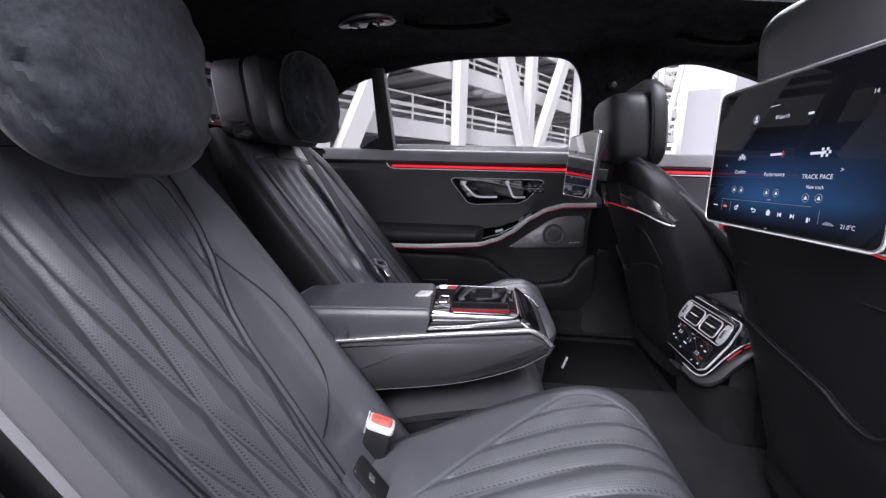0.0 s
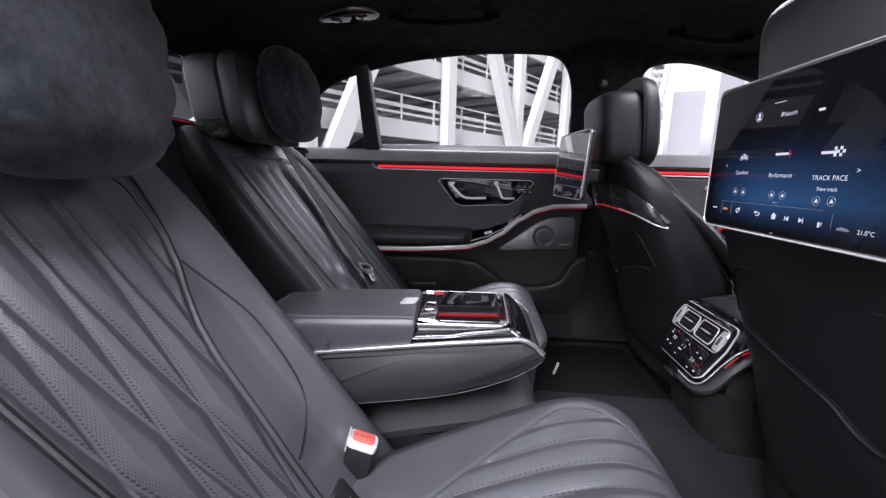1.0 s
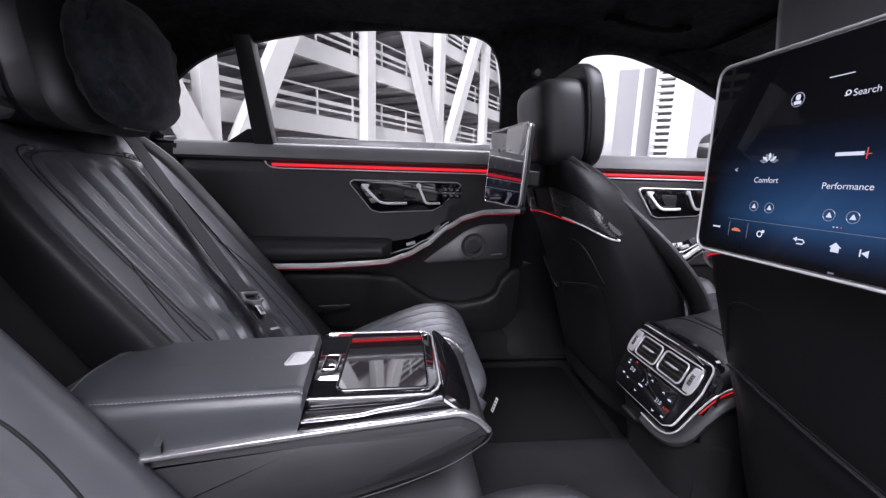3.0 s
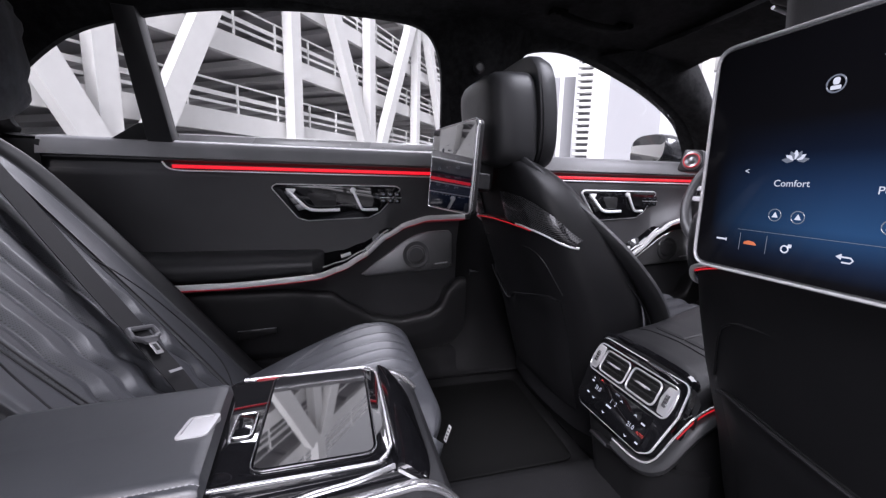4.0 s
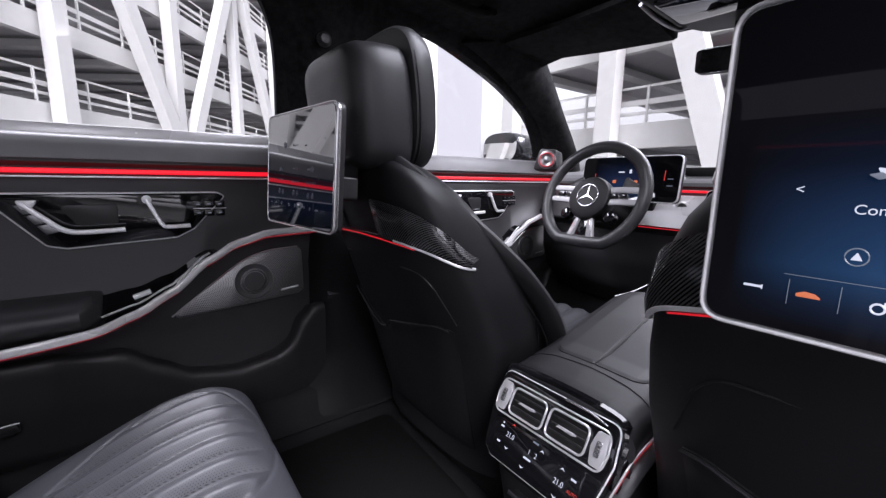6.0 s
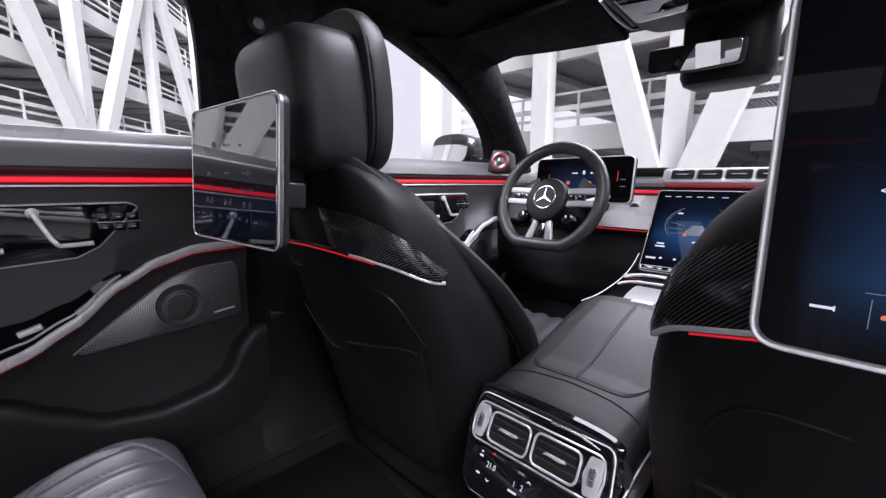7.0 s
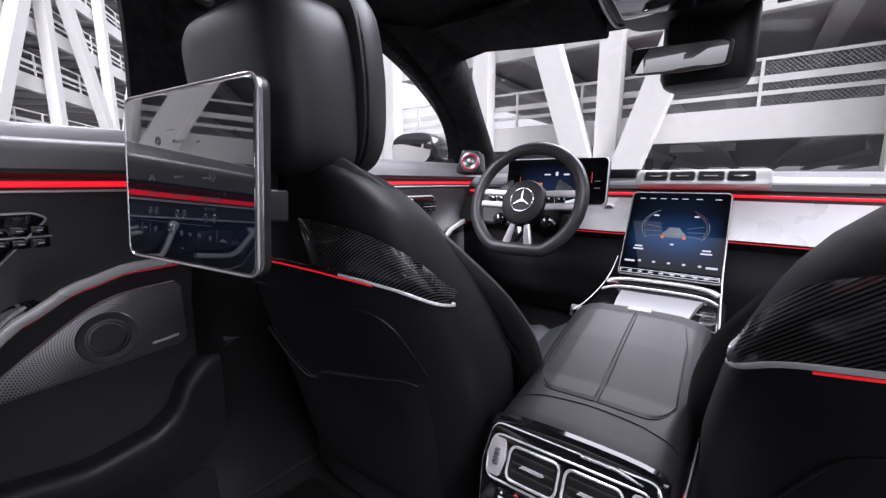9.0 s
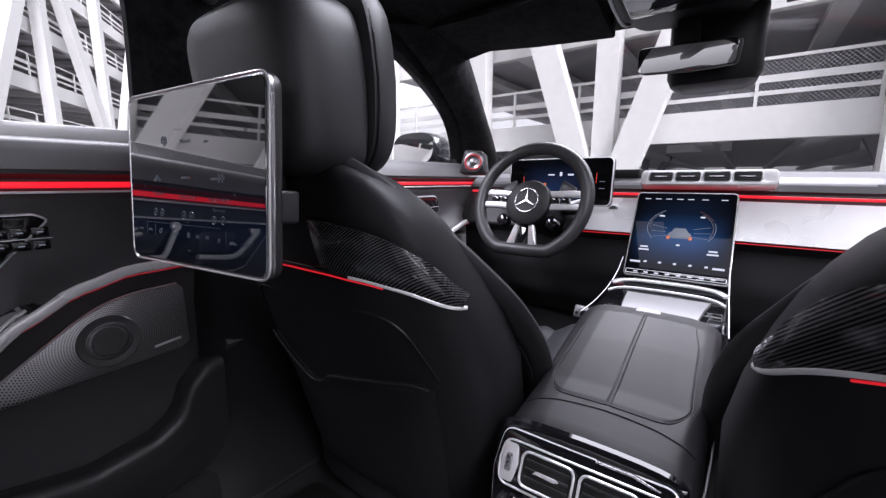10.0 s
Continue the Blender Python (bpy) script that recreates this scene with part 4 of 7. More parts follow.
            part("seam_thread", tube(row, 0.0017, 6), LEATHER_DARK, br)
        seam = [on_back(s * w, h, -0.0004) for w, h in catmull2([(0.160, 0.34), (0.185, 0.30), (0.212, 0.20), (0.222, 0.08), (0.214, -0.02), (0.185, -0.08), (0.140, -0.12)] if far else [(0.152, 0.345), (0.172, 0.27), (0.184, 0.19), (0.180, 0.095), (0.167, 0.022), (0.134, -0.018), (0.096, -0.038), (0.066, -0.048)])]
        if yc > 0 or s > 0:
            part("bolster_seam", tube(seam, 0.0022, 8), LEATHER_DARK, br)

    cx, cz = (-0.030, 0.020) if yc > 0 else (0.072, 0.0)
    gx = profile([(0, -0.72), (0.62, -0.27), (0.72, -0.195), (0.80, -0.150), (0.87, -0.110), (0.93, -0.094), (1, -0.125)], 0.03)
    gz = profile([(0, 0.440), (0.20, 0.482), (0.45, 0.570), (0.62, 0.622), (0.72, 0.640), (0.80, 0.634), (0.87, 0.608), (0.93, 0.578), (1, 0.528)], 0.035)
    gw = profile([(0, 0), (0.65, 0.19), (0.85, 0.25), (0.95, 0.272), (1, 0.275)], 0.03)
    gd = profile([(0, 0), (0.60, 0.0), (0.70, -0.004), (0.80, -0.022), (0.90, -0.055), (0.96, -0.09), (1, -0.16)], 0.03)

    def cush(u, v):
        t = u
        x, z = gx(t), gz(t) + cz
        a = (v - 0.5) * 2
        w = gw(abs(a)) * (1 if a > 0 else -1) * lin(x, [(-0.7, 0.97), (-0.25, 1.0), (-0.15, 0.99), (-0.09, 0.97)] if far else [(-0.7, 0.97), (-0.25, 1.0), (-0.15, 0.97), (-0.09, 0.90)])
        dz = gd(abs(a))
        q = 0.0
        wc = w - (0.02 if yc > 0 else -0.02)
        lim = min(0.19 * math.sqrt(max(0.0, 1 - (max(0.0, x + 0.235) / 0.128) ** 2)), 0.275 + 0.62 * (x + 0.115))
        e = min(lim - abs(wc), 0.5)
        if e > 0:
            fan = wc / (1 + 0.55 * (x + 0.30)) + 0.04 * (x + 0.30) * (1 if wc > 0 else -1)
            best = abs(fan - 0.052 * round(fan / 0.052))
            fade = step(-0.115, -0.16, x)
            dz += (0.011 * min(1.0, (math.sqrt(best * best + 9e-6) - 0.003) / 0.021) ** 0.75 - 0.007) * fade * step(0.0, 0.014, e)
            q = best if e > 0.005 else 0.0
        dz -= 0.003 * math.exp(-(e / 0.005) ** 2)
        k = step(0.80, 0.93, t)
        return x + cx + dz * k * 0.7, yc + w, z + dz * (1 - 0.8 * k), x, w, q

    seat_mesh = sheet(cush, 190, 190, 0.02)
    if not far:
        for k, f in enumerate(seat_mesh.faces):
            x, _, _, _, w, _ = cush((k // 190 + 0.5) / 190, (k % 190 + 0.5) / 190) if k < 190 * 190 else (0, 0, 0, 0, 0.3, 0)
            if w > 0.185:
                f.material_index = 1
    cu = part("cushion", seat_mesh, LEATHER_PERF, st, "fluted and perforated leather seat cushion")
    cu.data.materials.append(LEATHER)
    part("seat_base", box(-0.68, -0.16, yc - 0.25, yc + 0.25, FLOOR + 0.02, 0.42, 0.02), LEATHER_DARK, st)
    part("valance", sheet(lambda u, v: (-0.150 + cx - 0.05 * v + 0.02 * math.sin(math.pi * v), yc - 0.255 + 0.51 * u, 0.56 - 0.17 * v), 12, 8, 0.01), LEATHER_DARK, st)
    # headrest with rolled border
    ho = Vector((-1.045, yc - (0.015 if yc > 0 else 0), 1.232))

    def ring(sc, n):
        out = []
        for k in range(48):
            t = 2 * math.pi * k / 48
            z = 0.122 * sc * math.copysign(abs(math.sin(t)) ** 0.45, math.sin(t))
            out.append(ho + Vector((n - 0.16 * z, (0.164 if yc > 0 else 0.152) * sc * math.copysign(abs(math.cos(t)) ** 0.4, math.cos(t)), z)))
        return out

    head = part("headrest", loft([ring(0.55, -0.098), ring(0.82, -0.094), ring(0.92, -0.080), ring(0.955, -0.05), ring(0.96, 0.0), ring(0.955, 0.012), ring(0.945, 0.018), ring(0.96, 0.022), ring(1.0, 0.028), ring(1.02, 0.050), ring(1.0, 0.075), ring(0.9, 0.09), ring(0.6, 0.095)]), LEATHER, st, "black leather headrest with piped border")
    part("seam", tube(ring(0.962, 0.010), 0.0018, 6, True), LEATHER_DARK, head)
    return st


def pillow(yc, seed, label, at, size):
    """A soft stuffed suede cushion that hangs in front of the headrest."""
    o = Vector((at[0], yc, at[1]))
    up, out = Vector((-0.16, 0, 0.987)), Vector((0.987, 0, 0.16))
    bm = bmesh.new()
    bmesh.ops.create_uvsphere(bm, u_segments=72, v_segments=48, radius=1.0)
    for v in bm.verts:
        c = v.co.copy()
        sx = math.copysign(abs(c.x) ** (0.62 if yc < 0 else 0.78), c.x)
        sz = math.copysign(abs(c.z) ** 0.74, c.z)
        sy = math.copysign(abs(c.y) ** 0.82, c.y)
        r = noise.noise(Vector((c.x * 1.6 + seed, c.y * 1.6, c.z * 1.6))) * 0.010 + noise.noise(Vector((c.x * 4 + seed, c.y * 4, c.z * 4))) * 0.003
        ang = math.atan2(c.z, c.y)
        gather = 0.0040 * math.sin(ang * 13 + 4 * noise.noise(Vector((ang, seed, c.x * 2)))) * step(0.45, 0.80, abs(c.x)) * step(1.0, 0.93, abs(c.x))
        gather += 0.0022 * math.sin(c.y * 17 + c.z * 4 + 6 * noise.noise(Vector((c.z * 2, seed, c.y)))) * step(0.35, 0.75, abs(c.x))
        p = o + Vector((0, 1, 0)) * (size[0] * sx) + up * (size[1] * sz + 0.2 * r) + out * (size[2] * sy + r + gather)
        p.y += 0.6 * gather * (1 if c.x > 0 else -1)
        v.co = p
    return solid("neck_pillow", bm, SUEDE, label, "pillow", "pillows on the rear headrests")


def middle_seat():
    t = thing("middle_seat", "narrow black leather middle cushion below the armrest", "seat cushion", (-0.4, -0.065, FLOOR + 0.02))
    top = profile([(0, 0.470), (0.5, 0.535), (0.78, 0.575), (0.88, 0.570), (0.95, 0.530), (1, 0.44)], 0.04)
    far_x = profile([(0, -0.70), (0.5, -0.44), (0.78, -0.255), (0.88, -0.205), (0.95, -0.178), (1, -0.175)], 0.03)
    part("cushion", sheet(lambda u, v: (far_x(u), -0.20 + 0.25 * v, top(u) - 0.018 * abs(2 * v - 1) ** 3), 40, 12, 0.02), LEATHER, t)
    part("base", box(-0.66, -0.20, -0.19, 0.04, FLOOR + 0.02, 0.46, 0.02), LEATHER_DARK, t)


middle_seat()
rear_seat(-0.44, "rear seats", "reclined rear seat in quilted dark grey leather by open door")
rear_seat(0.30, "rear seats", "reclined rear seat in quilted dark grey leather by closed door")
pillow(-0.44, 1.3, "plump charcoal suede pillow on the headrest by the open door", (-0.890, 1.184), (0.159, 0.172, 0.078))
pillow(0.280, 7.7, "plump charcoal suede pillow on the far rear headrest", (-0.905, 1.250), (0.124, 0.134, 0.066))

# bench between the seats
bench = thing("rear_bench", "dark leather bench part between the two rear seats", "bench", (-0.7, -0.05, 0.5))
part("seat_pad", sheet(lambda u, v: (-0.80 + 0.62 * u, -0.19 + 0.29 * v, 0.46 + 0.06 * u - 0.02 * step(0.85, 1, u)), 12, 12, 0.06), LEATHER_DARK, bench)
part("back_panel", sheet(lambda u, v: (-0.80 - 0.36 * u - 0.02 * math.cos(math.pi * (v - 0.5)), -0.19 + 0.29 * v, 0.54 + 0.54 * u), 16, 12, 0.08), LEATHER_DARK, bench)
part("seam", tube([(-0.80 - 0.36 * u - 0.015, -0.02, 0.545 + 0.54 * u) for u in np.linspace(0, 1, 12)], 0.003, 6), LEATHER_DARK, bench)


def armrest():
    t = thing("folding_armrest", "folded-down grey leather armrest with glossy black console and chrome rails", "armrest", (-0.45, -0.04, 0.56))
    y0, y1 = -0.195, 0.068
    side = [(-0.80, 0.50), (-0.62, 0.545), (-0.40, 0.582), (-0.27, 0.625), (-0.205, 0.664), (-0.192, 0.682), (-0.205, 0.702), (-0.235, 0.714), (-0.45, 0.690), (-0.68, 0.660), (-0.82, 0.645)]
    # body below the lid, shade put into its colour
    part("body", slab(side, lambda a, b, c: Vector((a, c, b)), y0, y1, 0.014, 0.012), LEATHER_ARM_SHADED, t, "grey leather armrest body, its sides coloured darker as shaded")
    for y, d in ((y0, -1), (y1, 1)):
        seam = catmull([(a, y + d * 0.0005, b + 0.006) for a, b in side[1:6]], 6)
        part("body_seam", tube(seam, 0.0012, 6), LEATHER_MATT, t)
        rail = catmull([(-0.80, y, 0.648), (-0.68, y, 0.664), (-0.45, y, 0.695), (-0.27, y, 0.7175), (-0.238, y, 0.7195), (-0.215, y - d * 0.002, 0.709), (-0.196, y - d * 0.004, 0.690)], 8)
        part("rail", sweep(rail, rect(0.012, 0.008, 0.003)), STEEL_MID, t, "satin chrome rail")
    base = [(-0.47, 0.688), (-0.26, 0.708), (-0.225, 0.716), (-0.25, 0.731), (-0.44, 0.722), (-0.47, 0.718)]
    part("base", slab(base, lambda a, b, c: Vector((a, c, b)), y0 + 0.012, y1 - 0.012, 0.004), GLOSS, t)
    # padded lid
    L = 0.345

    def lid(u, v):
        a = (v - 0.5) * 2
        x = -0.80 + L * u - 0.012 * u * a
        hw = 0.113 * lin(u, [(0, 0.60), (0.02, 0.72), (0.05, 0.82), (0.10, 0.91), (0.18, 0.975), (0.3, 1.0), (1, 1)])
        y = -0.079 + hw * lin(abs(a), [(0, 0), (0.6, 0.80), (0.72, 0.93), (0.8, 0.98), (0.86, 0.995), (1.0, 1.0)]) * (1 if a > 0 else -1)
        top = 0.735 + 0.017 * u
        z = top + lin(abs(a), [(0, 0.002), (0.6, 0), (0.72, -0.006), (0.8, -0.016), (0.86, -0.03), (1, -0.075)])
        z -= 0.0022 * math.exp(-((abs(a) - 0.66) / 0.012) ** 2)
        e = min(u, 1 - u) * L
        if u < 0.5:
            z -= 0.03 * max(0, 1 - e / 0.02) ** 2
        else:
            # the front end undercuts towards the glossy console
            z -= 0.014 * max(0, 1 - e / 0.010) ** 2
            x -= 0.020 * max(0, top - 0.012 - z) / 0.06
        return x, y, z
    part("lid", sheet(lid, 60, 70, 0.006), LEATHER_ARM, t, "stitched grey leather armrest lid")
    # dashed stitching along the lid's shoulder and round its end
    run = [Vector(lid(u, 0.17)) for u in np.linspace(0.985, 0.12, 60)] + [Vector(lid(0.12 - 0.06 * math.sin(math.pi * k / 20), 0.17 + 0.66 * k / 20)) for k in range(1, 21)]
    run += [Vector(lid(u, 0.83)) for u in np.linspace(0.12, 0.985, 60)]
    acc, dash, threads = 0.0, [], []
    for a, b in zip(run, run[1:]):
        n = max(1, int((b - a).length / 0.0008))
        for k in range(n):
            acc += (b - a).length / n
            if acc % 0.0055 < 0.0036:
                dash.append(a.lerp(b, k / n) + Vector((0, 0, 0.0005)))
            else:
                if len(dash) > 1:
                    threads.append(tube([dash[0], dash[-1]], 0.0006, 5))
                dash = []
    part("lid_stitching", join(*threads), STITCH, t, "pale dashed stitching")

    def pb(a, b, c):
        return Vector((-0.478 + a * 0.9 + b * 0.10, -0.086 + b * 0.9, 0.7525 + c + a * 0.045))
    ring_o, ring_i = round_poly([(-0.019, -0.024), (0.019, -0.024), (0.019, 0.024), (-0.019, 0.024)], 0.007), round_poly([(-0.014, -0.019), (0.014, -0.019), (0.014, 0.019), (-0.014, 0.019)], 0.005)
    part("button_frame", loft([[pb(p[0], p[1], c) for p in q] for q, c in ((ring_o, -0.006), (ring_o, 0.0014), (ring_i, 0.0024), (ring_i, -0.002))], False), SILVER_SATIN, t, "satin silver button surround")
    part("button", slab(ring_i, pb, -0.004, 0.0012, 0.0008), SILVER_SATIN, t, "silver release button")

    # glossy compartment with a mirror-like lid
    def pc(a, b, c):
        return Vector((a, b, 0.733 + c + (a + 0.32) * 0.020 + (b + 0.055) * 0.010))
    frame_line = round_poly([(-0.475, -0.172), (-0.262, -0.172), (-0.262, 0.060), (-0.475, 0.060)], 0.026, 8)
    part("console_frame", slab(frame_line, pc, -0.02, 0.003, 0.003), BLACK_GLASS, t)
    edge = [(-0.458, -0.171), (-0.296, -0.171), (-0.275, -0.166), (-0.264, -0.148), (-0.262, -0.125), (-0.262, 0.015), (-0.264, 0.040), (-0.275, 0.055), (-0.300, 0.060), (-0.458, 0.060)]
    part("console_rim", sweep(catmull([pc(a, b, 0.002) for a, b in edge], 5), rect(0.0045, 0.004, 0.0015)), STEEL_MID, t, "polished chrome rim")
    glass_line = round_poly([(-0.411, -0.157), (-0.281, -0.157), (-0.281, 0.047), (-0.411, 0.047)], 0.014, 6)
    part("console_lid", slab(glass_line, pc, 0.002, 0.007, 0.0015), BLACK_GLASS, t, "mirror-gloss black sliding lid", False)
    part("lid_rim", tube([pc(p[0], p[1], 0.0062) for p in inset(glass_line, -0.002)], 0.0010, 6, True), RIM_DARK, t)
    latch_line = round_poly([(-0.445, -0.092), (-0.421, -0.092), (-0.421, -0.042), (-0.445, -0.042)], 0.005)
    part("latch", slab(latch_line, pc, 0.002, 0.006, 0.002), GLOSS, t)
    part("latch_rim", tube([pc(p[0], p[1], 0.0058) for p in latch_line], 0.0010, 6, True), STEEL_MID, t)
    part("light_line", sweep([pc(-0.44, 0.0555, 0.0030), pc(-0.29, 0.0555, 0.0030)], rect(0.0016, 0.0016)), RED_SOFT, t, "thin red light line")
    # nose in black gloss below the rim, with a silver plate at its near corner
    nose = profile([(0, 0.0), (0.25, 0.012), (0.5, 0.030), (0.75, 0.046), (1, 0.053)], 0.1)
    drop = profile([(0, 0.0), (0.25, 0.003), (0.5, 0.015), (0.75, 0.036), (1, 0.075)], 0.1)
    part("front_fascia", sheet(lambda u, v: (-0.260 + nose(v) * (1 - 0.30 * abs(2 * u - 1) ** 5), y0 + 0.012 + (y1 - y0 - 0.024) * u, 0.735 - drop(v)), 30, 20, 0.006), GLOSS, t, "curved glossy black front end")
    part("corner_plate", sheet(lambda u, v: (-0.258 + 0.026 * u, y0 + 0.010 + 0.010 * v * (1 - u), 0.734 - 0.019 * u - 0.003 * v), 6, 6, 0.003), CHROME_BRIGHT, t, "silver corner plate")
    wave = catmull([(-0.455, y0 + 0.012, 0.706), (-0.42, y0 + 0.009, 0.711), (-0.375, y0 + 0.009, 0.7155), (-0.345, y0 + 0.009, 0.722), (-0.30, y0 + 0.010, 0.7285), (-0.262, y0 + 0.018, 0.733)], 6)
    part("wave_trim", sweep(wave, rect(0.003, 0.006, 0.001)), STEEL_MID, t, "waved chrome line")


STEEL_MID = plain("satin_steel", (0.45, 0.45, 0.46), 0.25, 0.85)
SILVER_SATIN = plain("satin_silver", (0.42, 0.42, 0.43), 0.5, 0.3, 0.05, 900)
RIM_DARK = plain("dark_chrome", (0.10, 0.10, 0.105), 0.15, 0.9)
STITCH = plain("stitching", (0.24, 0.24, 0.25), 0.7)
armrest()


def buckle(x, y, z, label):
    t = thing("belt_buckle", label, "belt buckle", (x, y, z))
    o, ax, up = Vector((x, y, z)), Vector((0.25, 0.0, 0.97)).normalized(), Vector((0.97, 0, -0.25))
    pl = place_on(o, (0, -1, 0), (0.95, 0, 0.25))
    f = lambda a, b, c: o + up * a * 0.9 + Vector((0.12, -1, 0)) * b + ax * c
    part("housing", slab([(-0.030, -0.018), (0.030, -0.018), (0.030, 0.020), (-0.030, 0.020)], f, -0.06, 0.035, 0.006, 0.010), PLASTIC, t)
    part("bezel", slab([(-0.031, -0.019), (0.031, -0.019), (0.031, 0.021), (-0.031, 0.021)], f, 0.024, 0.039, 0.003, 0.012), CHROME, t, "bright bezel")
    part("slot", slab([(-0.033, -0.015), (-0.028, -0.015), (-0.028, 0.015), (-0.033, 0.015)], f, 0.010, 0.043, 0.001, 0.002), CHROME_BRIGHT, t)
    part("release_button", slab([(-0.025, -0.013), (0.025, -0.013), (0.023, 0.016), (-0.023, 0.016)], f, 0.036, 0.044, 0.004, 0.010), RED_CAP, t, "red release button")
    for k in (-1, 0, 1):
        part("word_bar", slab([(-0.007 + k * 0.012 - 0.003, 0.0), (k * 0.012, 0.0), (k * 0.012, 0.006), (-0.010 + k * 0.012, 0.006)], f, 0.045, 0.0468, 0.0003), ICON_ORANGE_FLAT, t)
    part("stalk", slab([(-0.026, -0.012), (0.026, -0.012), (0.026, 0.012), (-0.026, 0.012)], f, -0.12, -0.055, 0.004, 0.006), RUBBER, t)


ICON_ORANGE_FLAT = plain("faded_print", (0.30, 0.08, 0.06), 0.6)
buckle(-0.538, -0.284, 0.508, "black belt buckle with a red release button")


def belt(pts, w, wide_axis):
    """A flat strap along a line; its flat side follows the seat."""
    P = catmull(pts, 8)
    rings = []
    for i, p in enumerate(P):
        a = Vector(wide_axis[0]).lerp(Vector(wide_axis[1]), i / (len(P) - 1)).normalized()
        t = (P[min(i + 1, len(P) - 1)] - P[max(i - 1, 0)]).normalized()
        a = (a - t * a.dot(t)).normalized()
        n = t.cross(a) * 0.0009
        rings.append([p - a * w / 2 - n, p + a * w / 2 - n, p + a * w / 2 + n, p - a * w / 2 + n])
    return loft(rings)


LABEL_WHITE = plain("label_white", (0.75, 0.75, 0.74), 0.8)
TONGUE_GREY = plain("grey_moulding", (0.10, 0.10, 0.105), 0.45)
BELT_EDGE = webbing("pale_selvedge", (0.15, 0.15, 0.155))
sb = thing("seat_belt", "dark grey webbing belt with metal tongue hanging on the rear seat", "seat belt", (-0.68, 0.40, 0.60))
P0 = [back_pt(0.30, 0.165, 0.72, -0.04), back_pt(0.30, 0.150, 0.655, 0.024), back_pt(0.30, 0.128, 0.56, 0.030), back_pt(0.30, 0.072, 0.33, 0.028), back_pt(0.30, 0.026, 0.13, 0.027), back_pt(0.30, 0.003, 0.03, 0.026), back_pt(0.30, -0.008, -0.02, 0.022)]
part("webbing", belt(P0, 0.054, ((0, 1, 0), (0.1, 1, 0.1))), BELT, sb)
tp = back_pt(0.30, 0.028, 0.130, 0.034)
pl = place_on(tp, Vector((0, 1, 0)) - BACK_U * 0.35, BACK_U + Vector((0, 0.35, 0)))
part("tongue", sweep([pl(p[0], p[1], 0.0) for p in round_poly([(-0.036, 0.014), (0.036, 0.014), (0.038, -0.006), (0.016, -0.014), (-0.016, -0.014), (-0.038, -0.006)], 0.006)], circle(0.0055, 8), True), TONGUE_GREY, sb, "grey moulded belt tongue")
part("tongue_web", slab([(-0.030, -0.008), (0.030, -0.008), (0.014, -0.024), (-0.014, -0.024)], pl, -0.003, 0.004, 0.001, 0.004), TONGUE_GREY, sb)
part("tongue_blade", slab([(-0.011, -0.052), (0.011, -0.052), (0.011, -0.015), (-0.011, -0.015)], pl, 0.0, 0.0025, 0.0005, 0.004), CHROME_BRIGHT, sb, "steel blade")
part("blade_slot", slab([(-0.006, -0.044), (0.006, -0.044), (0.006, -0.028), (-0.006, -0.028)], pl, 0.0022, 0.0030, 0.0003, 0.002), RUBBER, sb)
part("tag", slab([(-0.02, -0.10), (0.02, -0.10), (0.02, -0.094), (-0.02, -0.094)], pl, 0.004, 0.005, 0.0003), STITCH, sb)

# belt guide loop beside the far headrest and its strap
gl = thing("belt_guide", "black leather belt guide loop beside the far headrest", "belt guide", (-1.02, 0.17, 1.14))
loop = [back_pt(0.30, -0.205 + 0.048 * math.cos(a), 0.668 + 0.012 * math.sin(a), 0.032 + 0.017 * math.sin(a)) for a in [2 * math.pi * k / 16 for k in range(16)]]
part("loop", sweep(loop, rect(0.030, 0.008, 0.003), True, up=(0, 1, 0)), LEATHER, gl)

# the belt of the near seat, across its outer edge
nb = thing("seat_belt", "pale grey webbing belt along the outer edge of the rear seat", "seat belt", (-0.60, -0.62, 0.60))
P1 = [back_pt(-0.44, -0.235, 0.68, 0.0), back_pt(-0.44, -0.262, 0.55, 0.045), back_pt(-0.44, -0.268, 0.38, 0.05), back_pt(-0.44, -0.266, 0.16, 0.05), back_pt(-0.44, -0.262, 0.0, 0.045), back_pt(-0.44, -0.255, -0.08, 0.04)]
part("webbing", belt(P1, 0.030, ((0, 1, 0), (0, 1, 0))), BELT_PALE, nb)
part("woven_edge", belt([p + Vector((0.002, -0.0185, 0.001)) for p in P1], 0.008, ((0, 1, 0), (0, 1, 0))), BELT_EDGE, nb, "pale ribbed selvedge")
# leather tab at the seat joint
tab = thing("seat_tab", "black leather tab with a metal symbol between cushion and backrest", "seat tab", (-0.63, -0.30, 0.55))
f = place_on(back_pt(-0.44, 0.030, -0.140, 0.045), (0, 1, 0), BACK_U)
part("flap", slab([(-0.022, -0.05), (0.022, -0.05), (0.022, 0.036), (-0.022, 0.036)], f, 0, 0.006, 0.002, 0.01), LEATHER_DARK, tab)
part("symbol", slab([(-0.006, -0.010), (0.006, -0.006), (0.006, 0.008), (-0.006, 0.004)], f, 0.006, 0.007, 0.0004, 0.002), STEEL_MID, tab)

